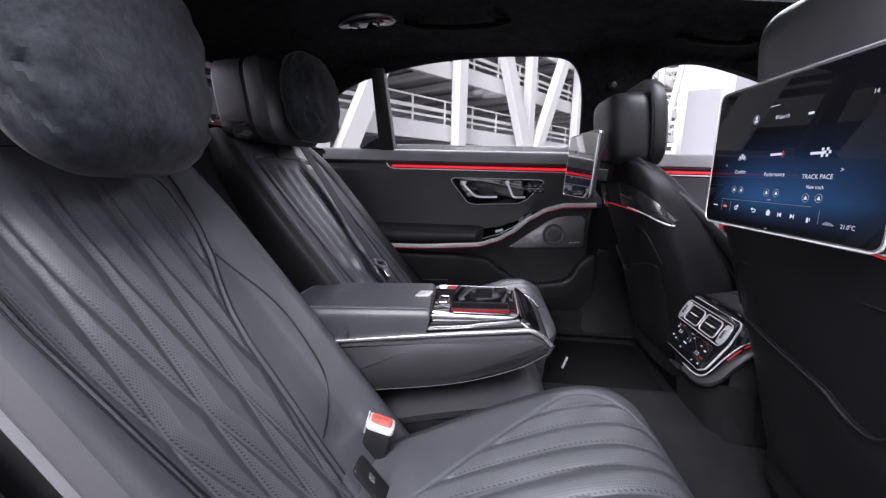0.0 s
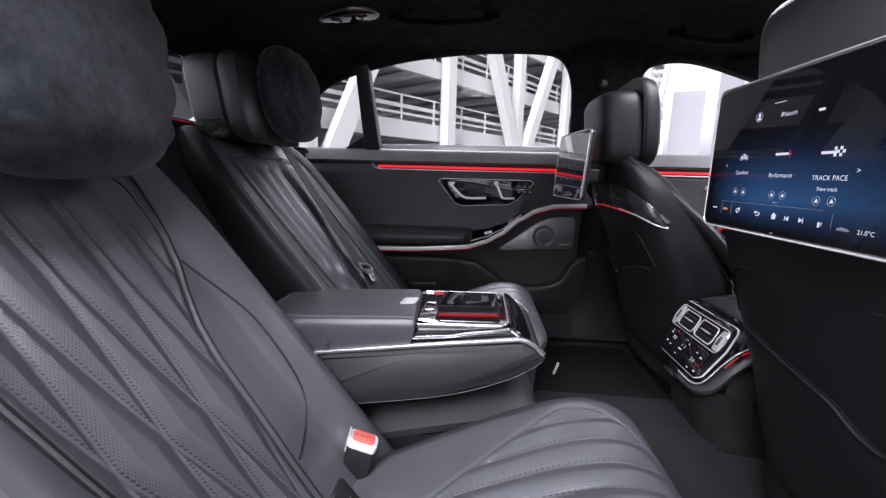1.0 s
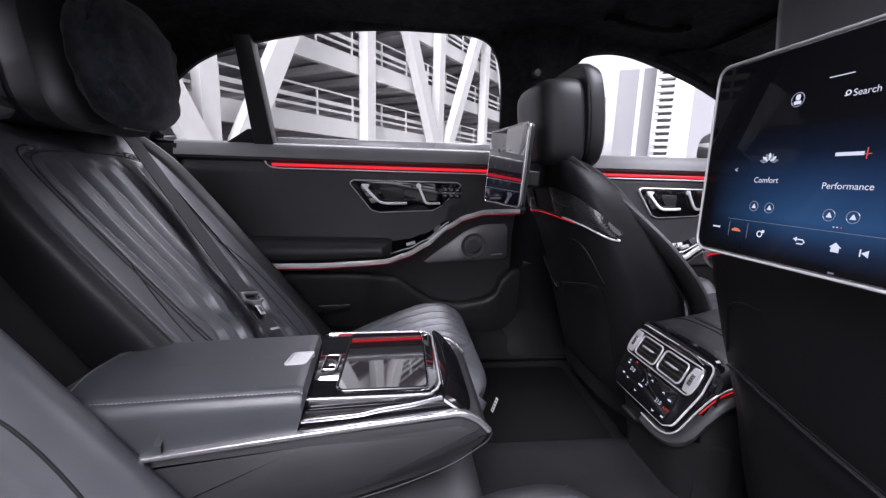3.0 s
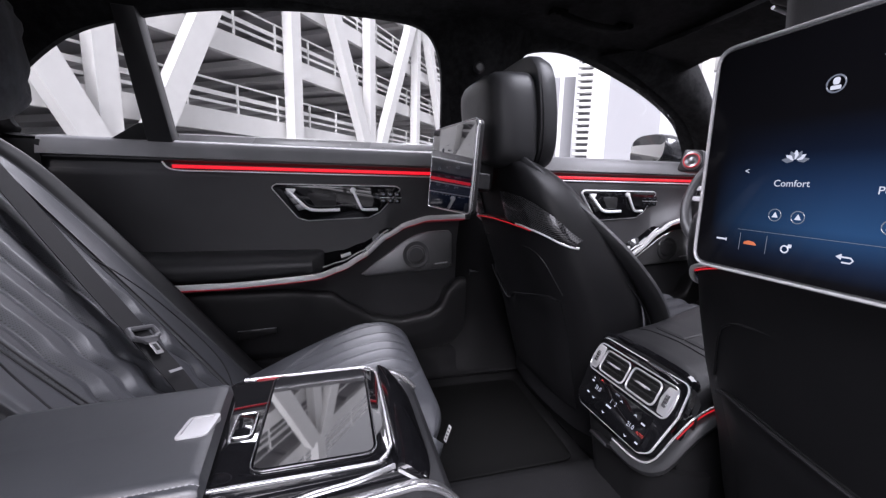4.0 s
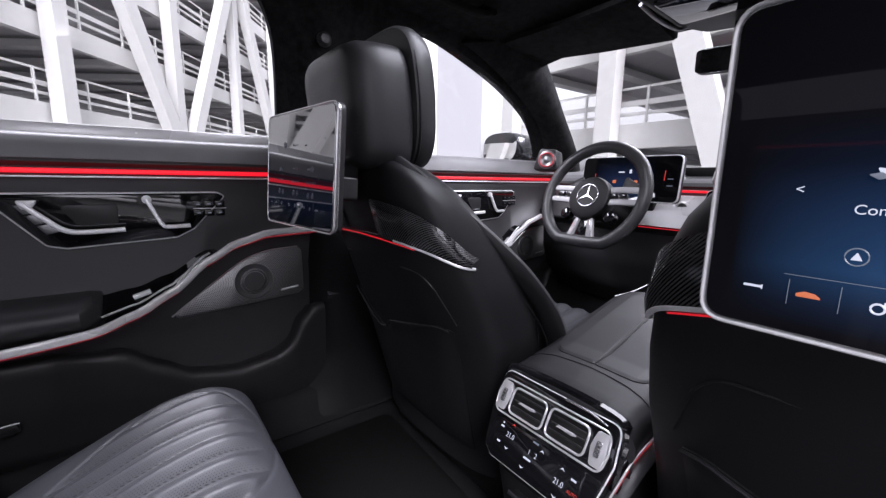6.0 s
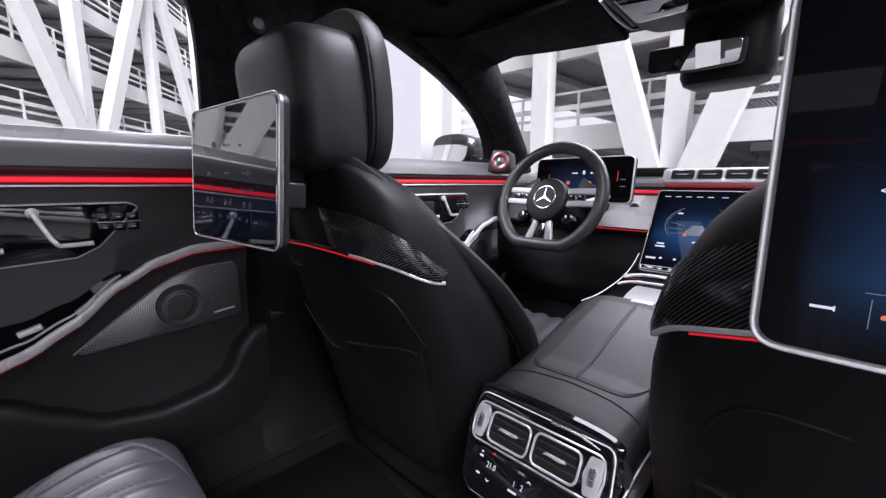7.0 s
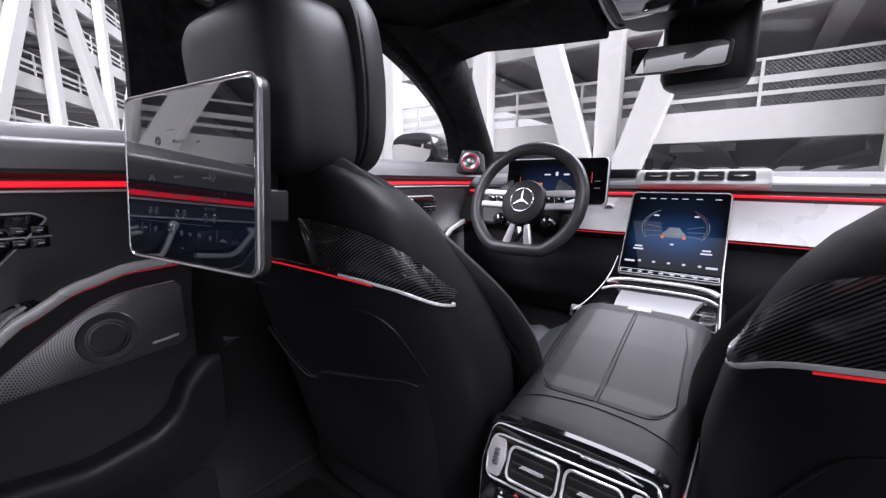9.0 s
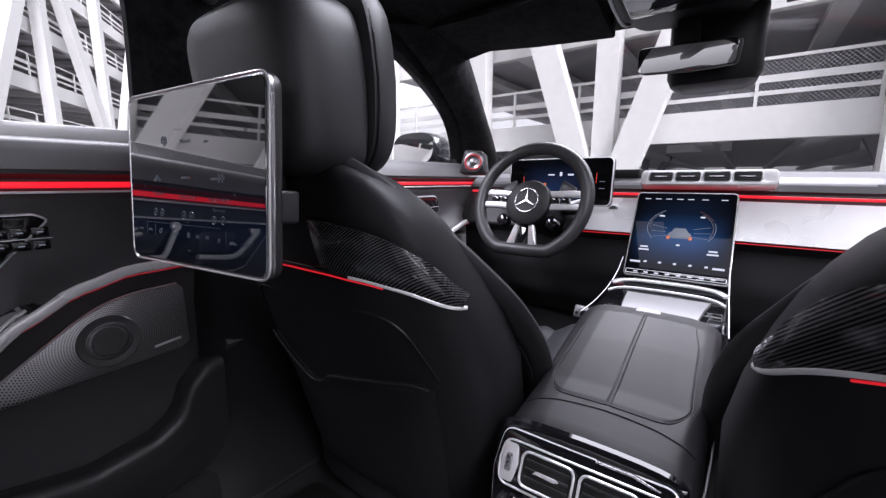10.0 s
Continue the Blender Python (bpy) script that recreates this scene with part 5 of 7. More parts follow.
# small white care label below the far cushion
lb = thing("care_label", "small white printed label below the far rear cushion", "label", (-0.047, 0.321, 0.385))
lf = place_on((-0.062, 0.300, 0.425), (0.25, -0.97, 0), (0.35, 0.1, 0.93))
part("strip", slab([(-0.006, -0.020), (0.006, -0.020), (0.006, 0.020), (-0.006, 0.020)], lf, 0.0, 0.001, 0.0003), LABEL_WHITE, lb)
for k in range(4):
    part("word_bar", slab([(-0.0035, -0.015 + k * 0.009), (0.0035, -0.015 + k * 0.009), (0.0035, -0.012 + k * 0.009), (-0.0035, -0.012 + k * 0.009)], lf, 0.001, 0.0014, 0.0001), RUBBER, lb)

# ---- front seats ----
def seat_x(z):
    """The rear face of a front backrest at its middle."""
    return lin(z, [(0.50, 0.225), (0.70, 0.170), (0.85, 0.115), (0.95, 0.075), (1.03, 0.052), (1.10, 0.055)])


def seat_w(z):
    return lin(z, [(0.45, 0.235), (0.60, 0.250), (0.80, 0.256), (0.86, 0.250), (0.90, 0.240), (0.95, 0.228), (1.0, 0.212), (1.04, 0.188), (1.065, 0.163), (1.085, 0.125), (1.10, 0.07)])


def seat_d(z):
    return lin(z, [(0.45, 0.20), (0.80, 0.24), (0.95, 0.20), (1.03, 0.15), (1.07, 0.10), (1.09, 0.07), (1.10, 0.04)])


SEAT_E = 3.0


def rear_face(yc, dx, dy, z, off=0.0):
    """A point of the backrest's rear face; dy from its middle."""
    w = seat_w(z)
    k = min(0.999, abs(dy) / w)
    cx = seat_x(z) + seat_d(z) / 2
    x = cx - seat_d(z) / 2 * (1 - k ** SEAT_E) ** (1 / SEAT_E)
    return Vector((x + dx - off, yc + dy + off * 0.5 * math.copysign(k ** 3, dy), z))


def front_seat(yc, dx, label, group, squash=1.0, head=0.0):
    st = thing("car_seat", label, "car seat", (0.35 + dx, yc, FLOOR + 0.02), group)
    rings = []
    for z in [0.45, 0.50, 0.60, 0.70, 0.80, 0.88, 0.94, 0.98, 1.01, 1.035, 1.055, 1.07, 1.082, 1.091, 1.097, 1.10]:
        w, dd, cx = seat_w(z), seat_d(z), seat_x(z) + seat_d(z) / 2
        rr = []
        for k in range(64):
            t = 2 * math.pi * k / 64
            c, s = math.cos(t), math.sin(t)
            rr.append(Vector((cx + dx - dd / 2 * math.copysign(abs(c) ** (2 / SEAT_E), c), yc + w * math.copysign(abs(s) ** (2 / SEAT_E), s), z)))
        rings.append(rr)
    part("backrest", loft(rings), LEATHER_DARK, st, "black leather backrest")
    # rolled border: over the shoulders and forward down both sides
    half = [(0.092, 0.0, 1.082), (0.094, 0.07, 1.076), (0.106, 0.125, 1.052), (0.156, 0.163, 1.006), (0.226, 0.197, 0.941), (0.296, 0.228, 0.868), (0.360, 0.243, 0.780), (0.388, 0.238, 0.68), (0.398, 0.230, 0.54)]
    both = [(x, -y, z) for x, y, z in half[:0:-1]] + half
    roll = catmull([Vector((x + dx, yc + y, z)) for x, y, z in both], 6)
    part("bolster", sweep(roll, circle(0.036, 16, 0.017), up=(1, 0, 0.4)), LEATHER, st, "rolled leather border")
    for k, (bx, bz) in enumerate(((-0.026, -0.020), (-0.010, 0.012))):
        seam = [p + Vector((bx, 0.012 * math.copysign(min(1.0, abs(p.y - yc) / 0.15), p.y - yc), bz)) for p in roll[5:-5]]
        part("border_seam", tube(seam, 0.0020, 6), LEATHER_DARK, st)
    # carbon panel between the bolster and the bright line
    if yc > 0:
        fl = profile([(0, 0.955), (0.08, 0.953), (0.15, 0.947), (0.195, 0.936), (0.222, 0.920), (0.238, 0.906), (0.26, 0.904)], 0.012)
        fu = profile([(0, 1.024), (0.10, 1.020), (0.16, 1.009), (0.19, 0.996), (0.212, 0.975), (0.228, 0.946), (0.238, 0.908), (0.26, 0.904)], 0.008)
    else:
        fl = profile([(0, 0.985), (0.08, 0.975), (0.15, 0.960), (0.175, 0.953), (0.20, 0.945), (0.220, 0.932), (0.238, 0.907), (0.26, 0.900)], 0.012)
        fu = profile([(0, 1.045), (0.10, 1.040), (0.14, 1.030), (0.17, 1.017), (0.20, 1.002), (0.218, 0.975), (0.230, 0.940), (0.238, 0.909), (0.26, 0.900)], 0.008)
    def line(dy):
        return fl(abs(dy))
    def upper(dy):
        return fu(abs(dy))
    for s in (-1, 1):
        def carb(u, v):
            dy = 0.234 - 0.164 * u if s > 0 else -0.07 - 0.164 * u
            z = line(dy) + (upper(dy) - line(dy)) * v
            p = rear_face(yc, dx, dy, z, (0.004 + 0.004 * math.sin(math.pi * v)) * step(0.06, 0.10, abs(dy)))
            return p.x, p.y, p.z
        part("carbon_panel", sheet(carb, 40, 10, -0.004), CARBON, st, "glossy carbon fibre panel")
    for s in (-1, 1):
        ln = [rear_face(yc, dx, s * (0.12 + 0.116 * k / 40), line(0.12 + 0.116 * k / 40), 0.007) for k in range(41)]
        part("bright_line", sweep(ln, rect(0.0055, 0.0055, 0.002)), CHROME, st, "satin chrome trim line")
    ln = [rear_face(yc, dx, -0.12 + 0.24 * k / 40, line(-0.12 + 0.24 * k / 40), 0.006) for k in range(41)]
    part("dark_line", sweep(ln, rect(0.0055, 0.0055, 0.002)), GLOSS, st, "glossy black trim line")
    rw = 0.165 if yc > 0 else 0.192
    red = [rear_face(yc, dx, -rw + 2 * rw * k / 40, line(-rw + 2 * rw * k / 40) - 0.0050, 0.0078) for k in range(41)]
    part("light_line", sweep(red, rect(0.0016, 0.0016)), RED_SOFT, st, "thin red light line")
    # hard lower back with a pocket
    fh = profile([(-0.20, 0.780), (-0.165, 0.790), (-0.10, 0.775), (0.028, 0.744), (0.050, 0.722), (0.092, 0.712), (0.20, 0.800)], 0.010)
    def hem(dy):
        return fh(dy if yc > 0 else -dy)
    def low(u, v):
        a = (u - 0.5) * 2
        dy = a * (0.190 - 0.02 * (1 - v))
        z = 0.50 + (hem(dy) - 0.50) * v
        p = rear_face(yc, dx, dy, z, 0.010 - 0.008 * max(abs(a), 2 * abs(v - 0.5)) ** 8)
        return p.x, p.y, p.z
    part("pocket", sheet(low, 40, 24, -0.006), LEATHER_DARK, st, "leather map pocket")
    top = [rear_face(yc, dx, -0.186 + 0.372 * k / 60, hem(-0.186 + 0.372 * k / 60), 0.009) for k in range(61)]
    part("pocket_hem", tube(top, 0.0022, 8), LEATHER_DARK, st)
    arch = round_poly([(-0.20, 0.80), (-0.165, 0.895), (0.165, 0.895), (0.20, 0.80)], [0, 0.06, 0.06, 0], 8)
    part("panel_seam", tube([rear_face(yc, dx, p[0], p[1], 0.0012) for p in arch], 0.0017, 6), LEATHER_DARK, st)
    # cushion
    def cu(u, v):
        x = 0.36 + 0.44 * u
        a = (v - 0.5) * 2
        z = 0.63 + 0.06 * u - 0.10 * step(0.85, 1, u) ** 2 + 0.03 * step(0.55, 0.8, abs(a)) - 0.12 * step(0.86, 1.0, abs(a)) ** 2
        z += 0.004 * math.cos(w_of(a) * 110) * (1 if abs(a) < 0.6 else 0)
        return x + dx, yc + 0.255 * a, z
    w_of = lambda a: a * 0.255
    part("cushion", sheet(cu, 30, 50, 0.10), LEATHER_ARM, st, "dark grey leather seat cushion")
    part("seat_base", box(0.28 + dx, 0.76 + dx, yc - 0.21, yc + 0.21, FLOOR + 0.0, 0.56, 0.02), PLASTIC, st)
    # headrest
    ho = Vector((0.078 + dx + head, yc, 1.191))
    def ring(sc, x, sz=None, lift=0.0, sq=0.52):
        out = []
        for k in range(64):
            t = 2 * math.pi * k / 64
            c, s = math.cos(t), math.sin(t)
            z = 0.122 * (sz or sc) * math.copysign(abs(s) ** sq, s)
            taper = 1.0 - 0.10 * max(0.0, -z / 0.128)
            out.append(ho + Vector((x + 0.10 * (z + 0.128) * 0.0 - 0.12 * z, 0.139 * sc * taper * math.copysign(abs(c) ** sq, c), z + lift)))
        return out
    pad = lambda sc, x, sz: ring(sc, x, sz * 0.975, -0.015, 0.36)
    hd = part("headrest", loft([pad(0.20, -0.074, 0.20), pad(0.50, -0.073, 0.50), pad(0.72, -0.069, 0.71), pad(0.83, -0.060, 0.805), pad(0.895, -0.044, 0.86), pad(0.925, -0.018, 0.882), pad(0.932, 0.016, 0.89), pad(0.92, 0.025, 0.885), ring(0.895, 0.031, 0.87, -0.010), ring(0.945, 0.030, 0.945, 0.002), ring(0.99, 0.031, 1.0, 0.003), ring(1.012, 0.038, 1.03, 0.004), ring(1.02, 0.053, 1.035, 0.004), ring(0.985, 0.070, 0.99, 0.003), ring(0.85, 0.082, 0.85), ring(0.5, 0.086, 0.5)]), LEATHER, st, "black leather headrest with a rolled border")
    part("piping", tube(ring(1.0, 0.0365, 1.0), 0.0022, 6, True), LEATHER_DARK, hd)
    for s in (-1, 1):
        part("headrest_post", tube([ho + Vector((0.02, s * 0.06, -0.15)), ho + Vector((0.02, s * 0.06, -0.09))], 0.007, 10), CHROME, st, "chrome post")
    part("post_guide", slab([(-0.09, -0.02), (0.09, -0.02), (0.09, 0.02), (-0.09, 0.02)], lambda a, b, c: Vector((0.11 + dx + head + b, yc + a, c)), 1.085, 1.105, 0.004, 0.012), PLASTIC_SATIN, st)
    # a shoulder set lower
    for ob in st.children:
        if ob.name.split(".")[0] in ("backrest", "bolster", "border_seam", "post_guide"):
            off = 0.905 - st.location.z
            for v in ob.data.vertices:
                if v.co.z > off:
                    v.co.z = off + (v.co.z - off) * squash
    return st


front_seat(0.385, 0.0, "black leather driver's seat with carbon panel and red light line", "front seats")
front_seat(-0.385, 0.0, "black leather passenger seat with carbon back panel and red light line", "front seats", 0.97, 0.058)


# ---- screens on the front seats ----
def seat_screen(inner, outer, z0, z1, label, face, lean=0.0):
    """A screen on a seat back; inner and outer: the plan places (x, y) of its two upright edges."""
    a, b = Vector((*inner, 0)), Vector((*outer, 0))
    w = (b - a).length
    mid = (a + b) / 2
    left = a if a.y > b.y else b
    right = b if left is a else a
    pl = place_on((mid.x, mid.y, (z0 + z1) / 2), right - left, (lean, 0, 1))
    h = z1 - z0
    t = thing("rear_screen", label, "screen", (mid.x, mid.y, z0), "screens on the front seats")
    oc = [(-w / 2, -h / 2), (w / 2, -h / 2), (w / 2, h / 2), (-w / 2, h / 2)]
    part("housing", slab(oc, pl, -0.016, -0.001, 0.005, 0.016), PLASTIC_SATIN, t)
    part("edge", slab(oc, pl, -0.008, 0.001, 0.0025, 0.016), STEEL_MID, t, "satin metal edge")
    i = 0.0035
    part("glass", slab([(-w / 2 + i, -h / 2 + i), (w / 2 - i, -h / 2 + i), (w / 2 - i, h / 2 - i), (-w / 2 + i, h / 2 - i)], pl, 0.0, 0.0022, 0.0008, 0.013), face, t, "black glass display", False)
    part("rim", tube([pl(p[0], p[1], 0.0008) for p in round_poly(oc, 0.016)], 0.0013, 8, True, tuple(pl(0, 0, 1) - pl(0, 0, 0))), CHROME_BRIGHT, t, "bright metal rim")
    part("bracket", slab([(-0.04, -0.05), (0.04, -0.05), (0.04, 0.02), (-0.04, 0.02)], pl, -0.10, -0.015, 0.01, 0.01), PLASTIC_SATIN, t)
    k = w / 2 - 0.02 if mid.y > 0 else -w / 2 + 0.02
    part("holder", slab([(k - 0.022, -0.045), (k + 0.002, -0.045), (k + 0.002, -0.010), (k - 0.022, -0.010)], pl, -0.05, -0.015, 0.003, 0.004), PLASTIC_SATIN, t)
    return t, (lambda x, y, c=0.0: pl(x, y, 0.0023 + c)), w, h


OFF_FACE = display("screen_dim", 0.967, 1.158, ((0.0, (0.0, 0.0, 0.0)), (0.25, (0.002, 0.004, 0.01)), (0.6, (0.0, 0.0, 0.0))), 0.4, 1.0, 0.5, 2.4)
ON_FACE = display("screen_lit", 0.965, 1.170, ((0.03, (0.0, 0.0, 0.0)), (0.10, (0.004, 0.010, 0.025)), (0.22, (0.013, 0.046, 0.11)), (0.38, (0.007, 0.023, 0.06)), (0.52, (0.001, 0.004, 0.012)), (0.66, (0.0, 0.0, 0.0))), 0.58, 0.0, 0.09, 1.5, -0.415, 0.165)
DS, dpl, DW, DH = seat_screen((-0.040, 0.237), (-0.0675, 0.508), 0.971, 1.170, "glossy black seat-back screen, nearly dark, with bright edge", OFF_FACE, 0.07)
PS, ppl, PW, PH = seat_screen((0.045, -0.234), (0.045, -0.566), 0.963, 1.171, "seat-back touch screen lit with blue menu and icons", ON_FACE)


def menu(pl, k, t, white, dim, red, orange, cx):
    """The picture on a seat screen: three tiles, a search field and a row of symbols. k: scale, cx: sideways shift."""
    P = lambda a, b, c=0.0: pl((a + cx) * k, b * k, c)
    def plate(pts, m, nm, r=0.0, h=0.0003):
        part(nm, slab([tuple(p) for p in pts], P, 0.0, h, 0.0001, r), m, t)
    def bar(x, y, w, h, m, nm="symbol", r=0.0):
        plate([(x - w / 2, y - h / 2), (x + w / 2, y - h / 2), (x + w / 2, y + h / 2), (x - w / 2, y + h / 2)], m, nm, r)
    def word(txt, x, y, size, m=None):
        lettering(txt, size * k, lambda a, b, c: P(x + a / k, y + b / k, c), m or white, t, "word")
    def ring(x, y, r, m, wd=0.0006):
        part("ring", tube([P(x + r * math.cos(a), y + r * math.sin(a), 0.0003) for a in [2 * math.pi * q / 20 for q in range(20)]], wd * k, 4, True), m, t)
    bar(0.0, 0.066, 0.020, 0.0008, white, "handle")
    ring(-0.036, 0.0525, 0.0062, dim)
    bar(-0.036, 0.0545, 0.0045, 0.0052, white, "person_head", 0.002)
    bar(-0.036, 0.0498, 0.0070, 0.0030, white, "person_body", 0.001)
    word("Search", 0.022, 0.0495, 0.0076)
    ring(0.008, 0.0505, 0.0018, white, 0.0005)
    bar(0.0062, 0.0485, 0.0022, 0.0008, white)
    bar(0.068, 0.047, 0.009, 0.003, white, "symbol", 0.001)
    word("14", 0.150, 0.056, 0.007)
    # flower
    for j in range(7):
        a = radians(90 + (j - 3) * 27)
        d = Vector((math.cos(a), math.sin(a)))
        n = Vector((-d.y, d.x))
        o = Vector((-0.0555, -0.0035))
        L = 0.0110 if j in (0, 6) else 0.0095
        plate([o + d * 0.0012, o + d * L * 0.55 + n * 0.0021, o + d * L, o + d * L * 0.55 - n * 0.0021], white if j % 2 else dim, "petal", 0.0006, 0.0003 + 0.0001 * j)
    word("Comfort", -0.0555, -0.0215, 0.0078)
    bar(0.018, 0.001, 0.022, 0.0030, white, "mark")
    bar(0.031, 0.001, 0.0008, 0.009, red, "mark")
    bar(0.0305, 0.0005, 0.008, 0.0008, red, "mark")
    word("Performance", 0.021, -0.0255, 0.0078)
    bar(0.088, -0.001, 0.020, 0.0030, white, "mark")
    for q in range(4):
        for r in range(3):
            if (q + r) % 2 == 0:
                bar(0.096 + q * 0.0035, 0.003 - r * 0.0035, 0.0033, 0.0033, white, "flag_square")
    word("TRACK PACE", 0.0945, -0.0285, 0.0078)
    word("New track", 0.0945, -0.0405, 0.0062)
    for x, y in ((-0.0645, -0.0480), (-0.0465, -0.0485), (0.0115, -0.050), (0.0305, -0.050), (0.083, -0.0535), (0.103, -0.053)):
        ring(x, y, 0.0050, dim, 0.0004)
        plate([(x - 0.0026, y - 0.002), (x + 0.0026, y - 0.002), (x, y + 0.0028)], white, "symbol", 0.0004)
    for q in range(3):
        bar(0.017 + q * 0.003, -0.0595, 0.0012, 0.0008, red if q == 2 else white, "page_dot")
    word("<", -0.094, -0.011, 0.008)
    word(">", 0.128, -0.021, 0.008)
    # bottom row
    bar(0.0, -0.0635, 0.19, 0.0004, dim, "row_line")
    for x in (-0.092, -0.068, 0.108):
        bar(x, -0.0745, 0.0004, 0.016, dim, "row_line")
    bar(-0.1105, -0.0745, 0.010, 0.0016, white)
    bar(-0.1055, -0.0745, 0.0008, 0.003, white)
    plate([(-0.088, -0.0765), (-0.088, -0.0745), (-0.084, -0.0728), (-0.079, -0.0735), (-0.0765, -0.0755), (-0.0765, -0.0765)], orange, "vehicle", 0.0006)
    ring(-0.0525, -0.0755, 0.0028, white, 0.0006)
    bar(-0.0490, -0.0725, 0.003, 0.003, white, "symbol", 0.001)
    part("arrow_line", tube([P(a, b, 0.0003) for a, b in ((-0.012, -0.0785), (-0.007, -0.0785), (-0.0052, -0.0765), (-0.007, -0.0745), (-0.013, -0.0745))], 0.0006 * k, 4), white, t)
    plate([(-0.0165, -0.0745), (-0.0128, -0.0722), (-0.0128, -0.0768)], white, "arrow_head")
    plate([(0.0165, -0.0765), (0.0215, -0.0722), (0.0265, -0.0765), (0.0248, -0.0765), (0.0248, -0.0805), (0.0182, -0.0805), (0.0182, -0.0765)], white, "house")
    for x, sg in ((0.044, -1), (0.066, 1)):
        plate([(x - sg * 0.0028, -0.0745), (x - sg * 0.0028, -0.0805), (x + sg * 0.0025, -0.0775)], white, "skip_symbol")
        bar(x + sg * 0.0032, -0.0775, 0.0010, 0.006, white)
    bar(0.092, -0.0795, 0.003, 0.006, white, "symbol", 0.001)
    bar(0.0955, -0.0785, 0.0008, 0.004, white)
    plate([(0.115, -0.0825), (0.116, -0.0800), (0.121, -0.0785), (0.127, -0.0795), (0.131, -0.0815), (0.131, -0.0825)], dim, "vehicle", 0.0006)
    word("21.0\u00b0C", 0.149, -0.0815, 0.0066)
    bar(0.022, -0.0985, 0.005, 0.0016, dim, "label")


FAINT = glow("icon_faint", (0.5, 0.6, 0.8), 0.018)
FAINT_RED = glow("icon_faint_red", (0.8, 0.1, 0.1), 0.03)
menu(ppl, 1.0, PS, ICON, ICON_DIM, ICON_RED, ICON_ORANGE, -0.0255)
menu(dpl, DW / PW, DS, FAINT, FAINT, FAINT_RED, FAINT, -0.0255)

# ---- rear end of the centre console ----
TRAY_GREY = plain("satin_tray_grey", (0.20, 0.20, 0.205), 0.42, 0.3, 0.05, 900)
STEEL_PALE = plain("pale_polished_metal", (0.32, 0.32, 0.33), 0.16, 0.9)


def centre_console():
    t = thing("centre_console", "black leather centre console with rear air vents and climate panel", "console", (0.4, 0, FLOOR + 0.1))
    # lower body
    rings = []
    for x, z0, z1, w in [(0.215, 0.44, 0.60, 0.090), (0.21, 0.44, 0.64, 0.10), (0.225, 0.44, 0.68, 0.108), (0.30, 0.44, 0.70, 0.115), (0.70, 0.44, 0.74, 0.125), (1.0, 0.44, 0.76, 0.13)]:
        rings.append([Vector((x, p[0], p[1])) for p in round_poly([(-w, z0), (w, z0), (w, z1), (-w, z1)], 0.02)])
    part("body", loft(rings), PLASTIC, t, "black console body")
    # padded top in two lids
    def top(u, v):
        x = lin(u, [(0, 0.212), (0.1, 0.220), (0.2, 0.240), (1, 0.585)])
        zc = lin(x, [(0.21, 0.70), (0.22, 0.732), (0.24, 0.744), (0.27, 0.750), (0.34, 0.762), (0.45, 0.795), (0.54, 0.818), (0.585, 0.820)])
        a = (v - 0.5) * 2
        w = 0.119
        y = w * lin(abs(a), [(0, 0), (0.7, 0.80), (0.84, 0.94), (0.92, 1.0), (1, 1.0)]) * (1 if a > 0 else -1)
        dz = lin(abs(a), [(0, 0.004), (0.5, 0.002), (0.7, -0.003), (0.84, -0.012), (0.92, -0.024), (1, -0.040)])
        return x, y, zc + dz
    part("pad", sheet(top, 50, 50, 0.02), LEATHER_MATT, t, "smooth black leather pad")
    part("pad_seam", tube([Vector(top(0.315 - 0.05 * abs(2 * k / 30 - 1) ** 2, k / 30)) + Vector((0, 0, 0.0004)) for k in range(2, 29)], 0.0012, 6), PLASTIC, t)
    for s in (-1, 1):
        def lidf(u, v):
            x = 0.302 + 0.256 * u
            y = s * (0.0014 + 0.094 * v)
            r = 0.03
            if v > 0.6:
                x += 0.050 * ((v - 0.6) / 0.4) ** 2.6 * (1 - u) ** 2 - 0.020 * ((v - 0.6) / 0.4) ** 2 * u
            y *= lin(u, [(0, 1.02), (0.75, 0.97), (1, 0.86)])
            zc = lin(x, [(0.26, 0.750), (0.34, 0.762), (0.45, 0.795), (0.54, 0.818), (0.585, 0.820)])
            k = lin(abs(y) / 0.119, [(0, 0), (0.8, 0.7), (0.94, 0.84), (1, 0.92)])
            zc += lin(k, [(0, 0.004), (0.5, 0.002), (0.7, -0.003), (0.84, -0.014)]) - 0.0035
            e = min(u * 0.245, (1 - u) * 0.245, v * 0.092, (1 - v) * 0.092)
            return x, y, zc + 0.0052 - 0.0022 * max(0, 1 - e / 0.003) ** 2
        part("lid", sheet(lidf, 60, 36, 0.004 * s), LEATHER_MATT, t, "stitched leather lid")
        rim = [lidf(0, k / 24) for k in range(25)] + [lidf(k / 24, 1) for k in range(1, 25)] + [lidf(1, 1 - k / 12) for k in range(1, 13)] + [lidf(1 - k / 24, 0) for k in range(1, 24)]
        part("joint", tube([Vector(q) for q in rim], 0.0011, 6, True), PLASTIC, t)
    part("lid_latch", slab([(-0.022, 0.0), (0.022, 0.0), (0.018, 0.016), (-0.018, 0.016)], lambda a, b, c: Vector((0.567 + b, a, 0.822 + c)), -0.004, 0.004, 0.001, 0.004), CHROME, t, "bright lid latch")
    # sloped glossy rear panel: axes across and up the slope
    o, up = Vector((0.187, 0.006, 0.664)), Vector((0.46, 0, 0.888)).normalized()
    flat = place_on(o, (0, -1, 0), up)
    pl = lambda a, b, c=0.0: flat(a * 0.84, b, c)
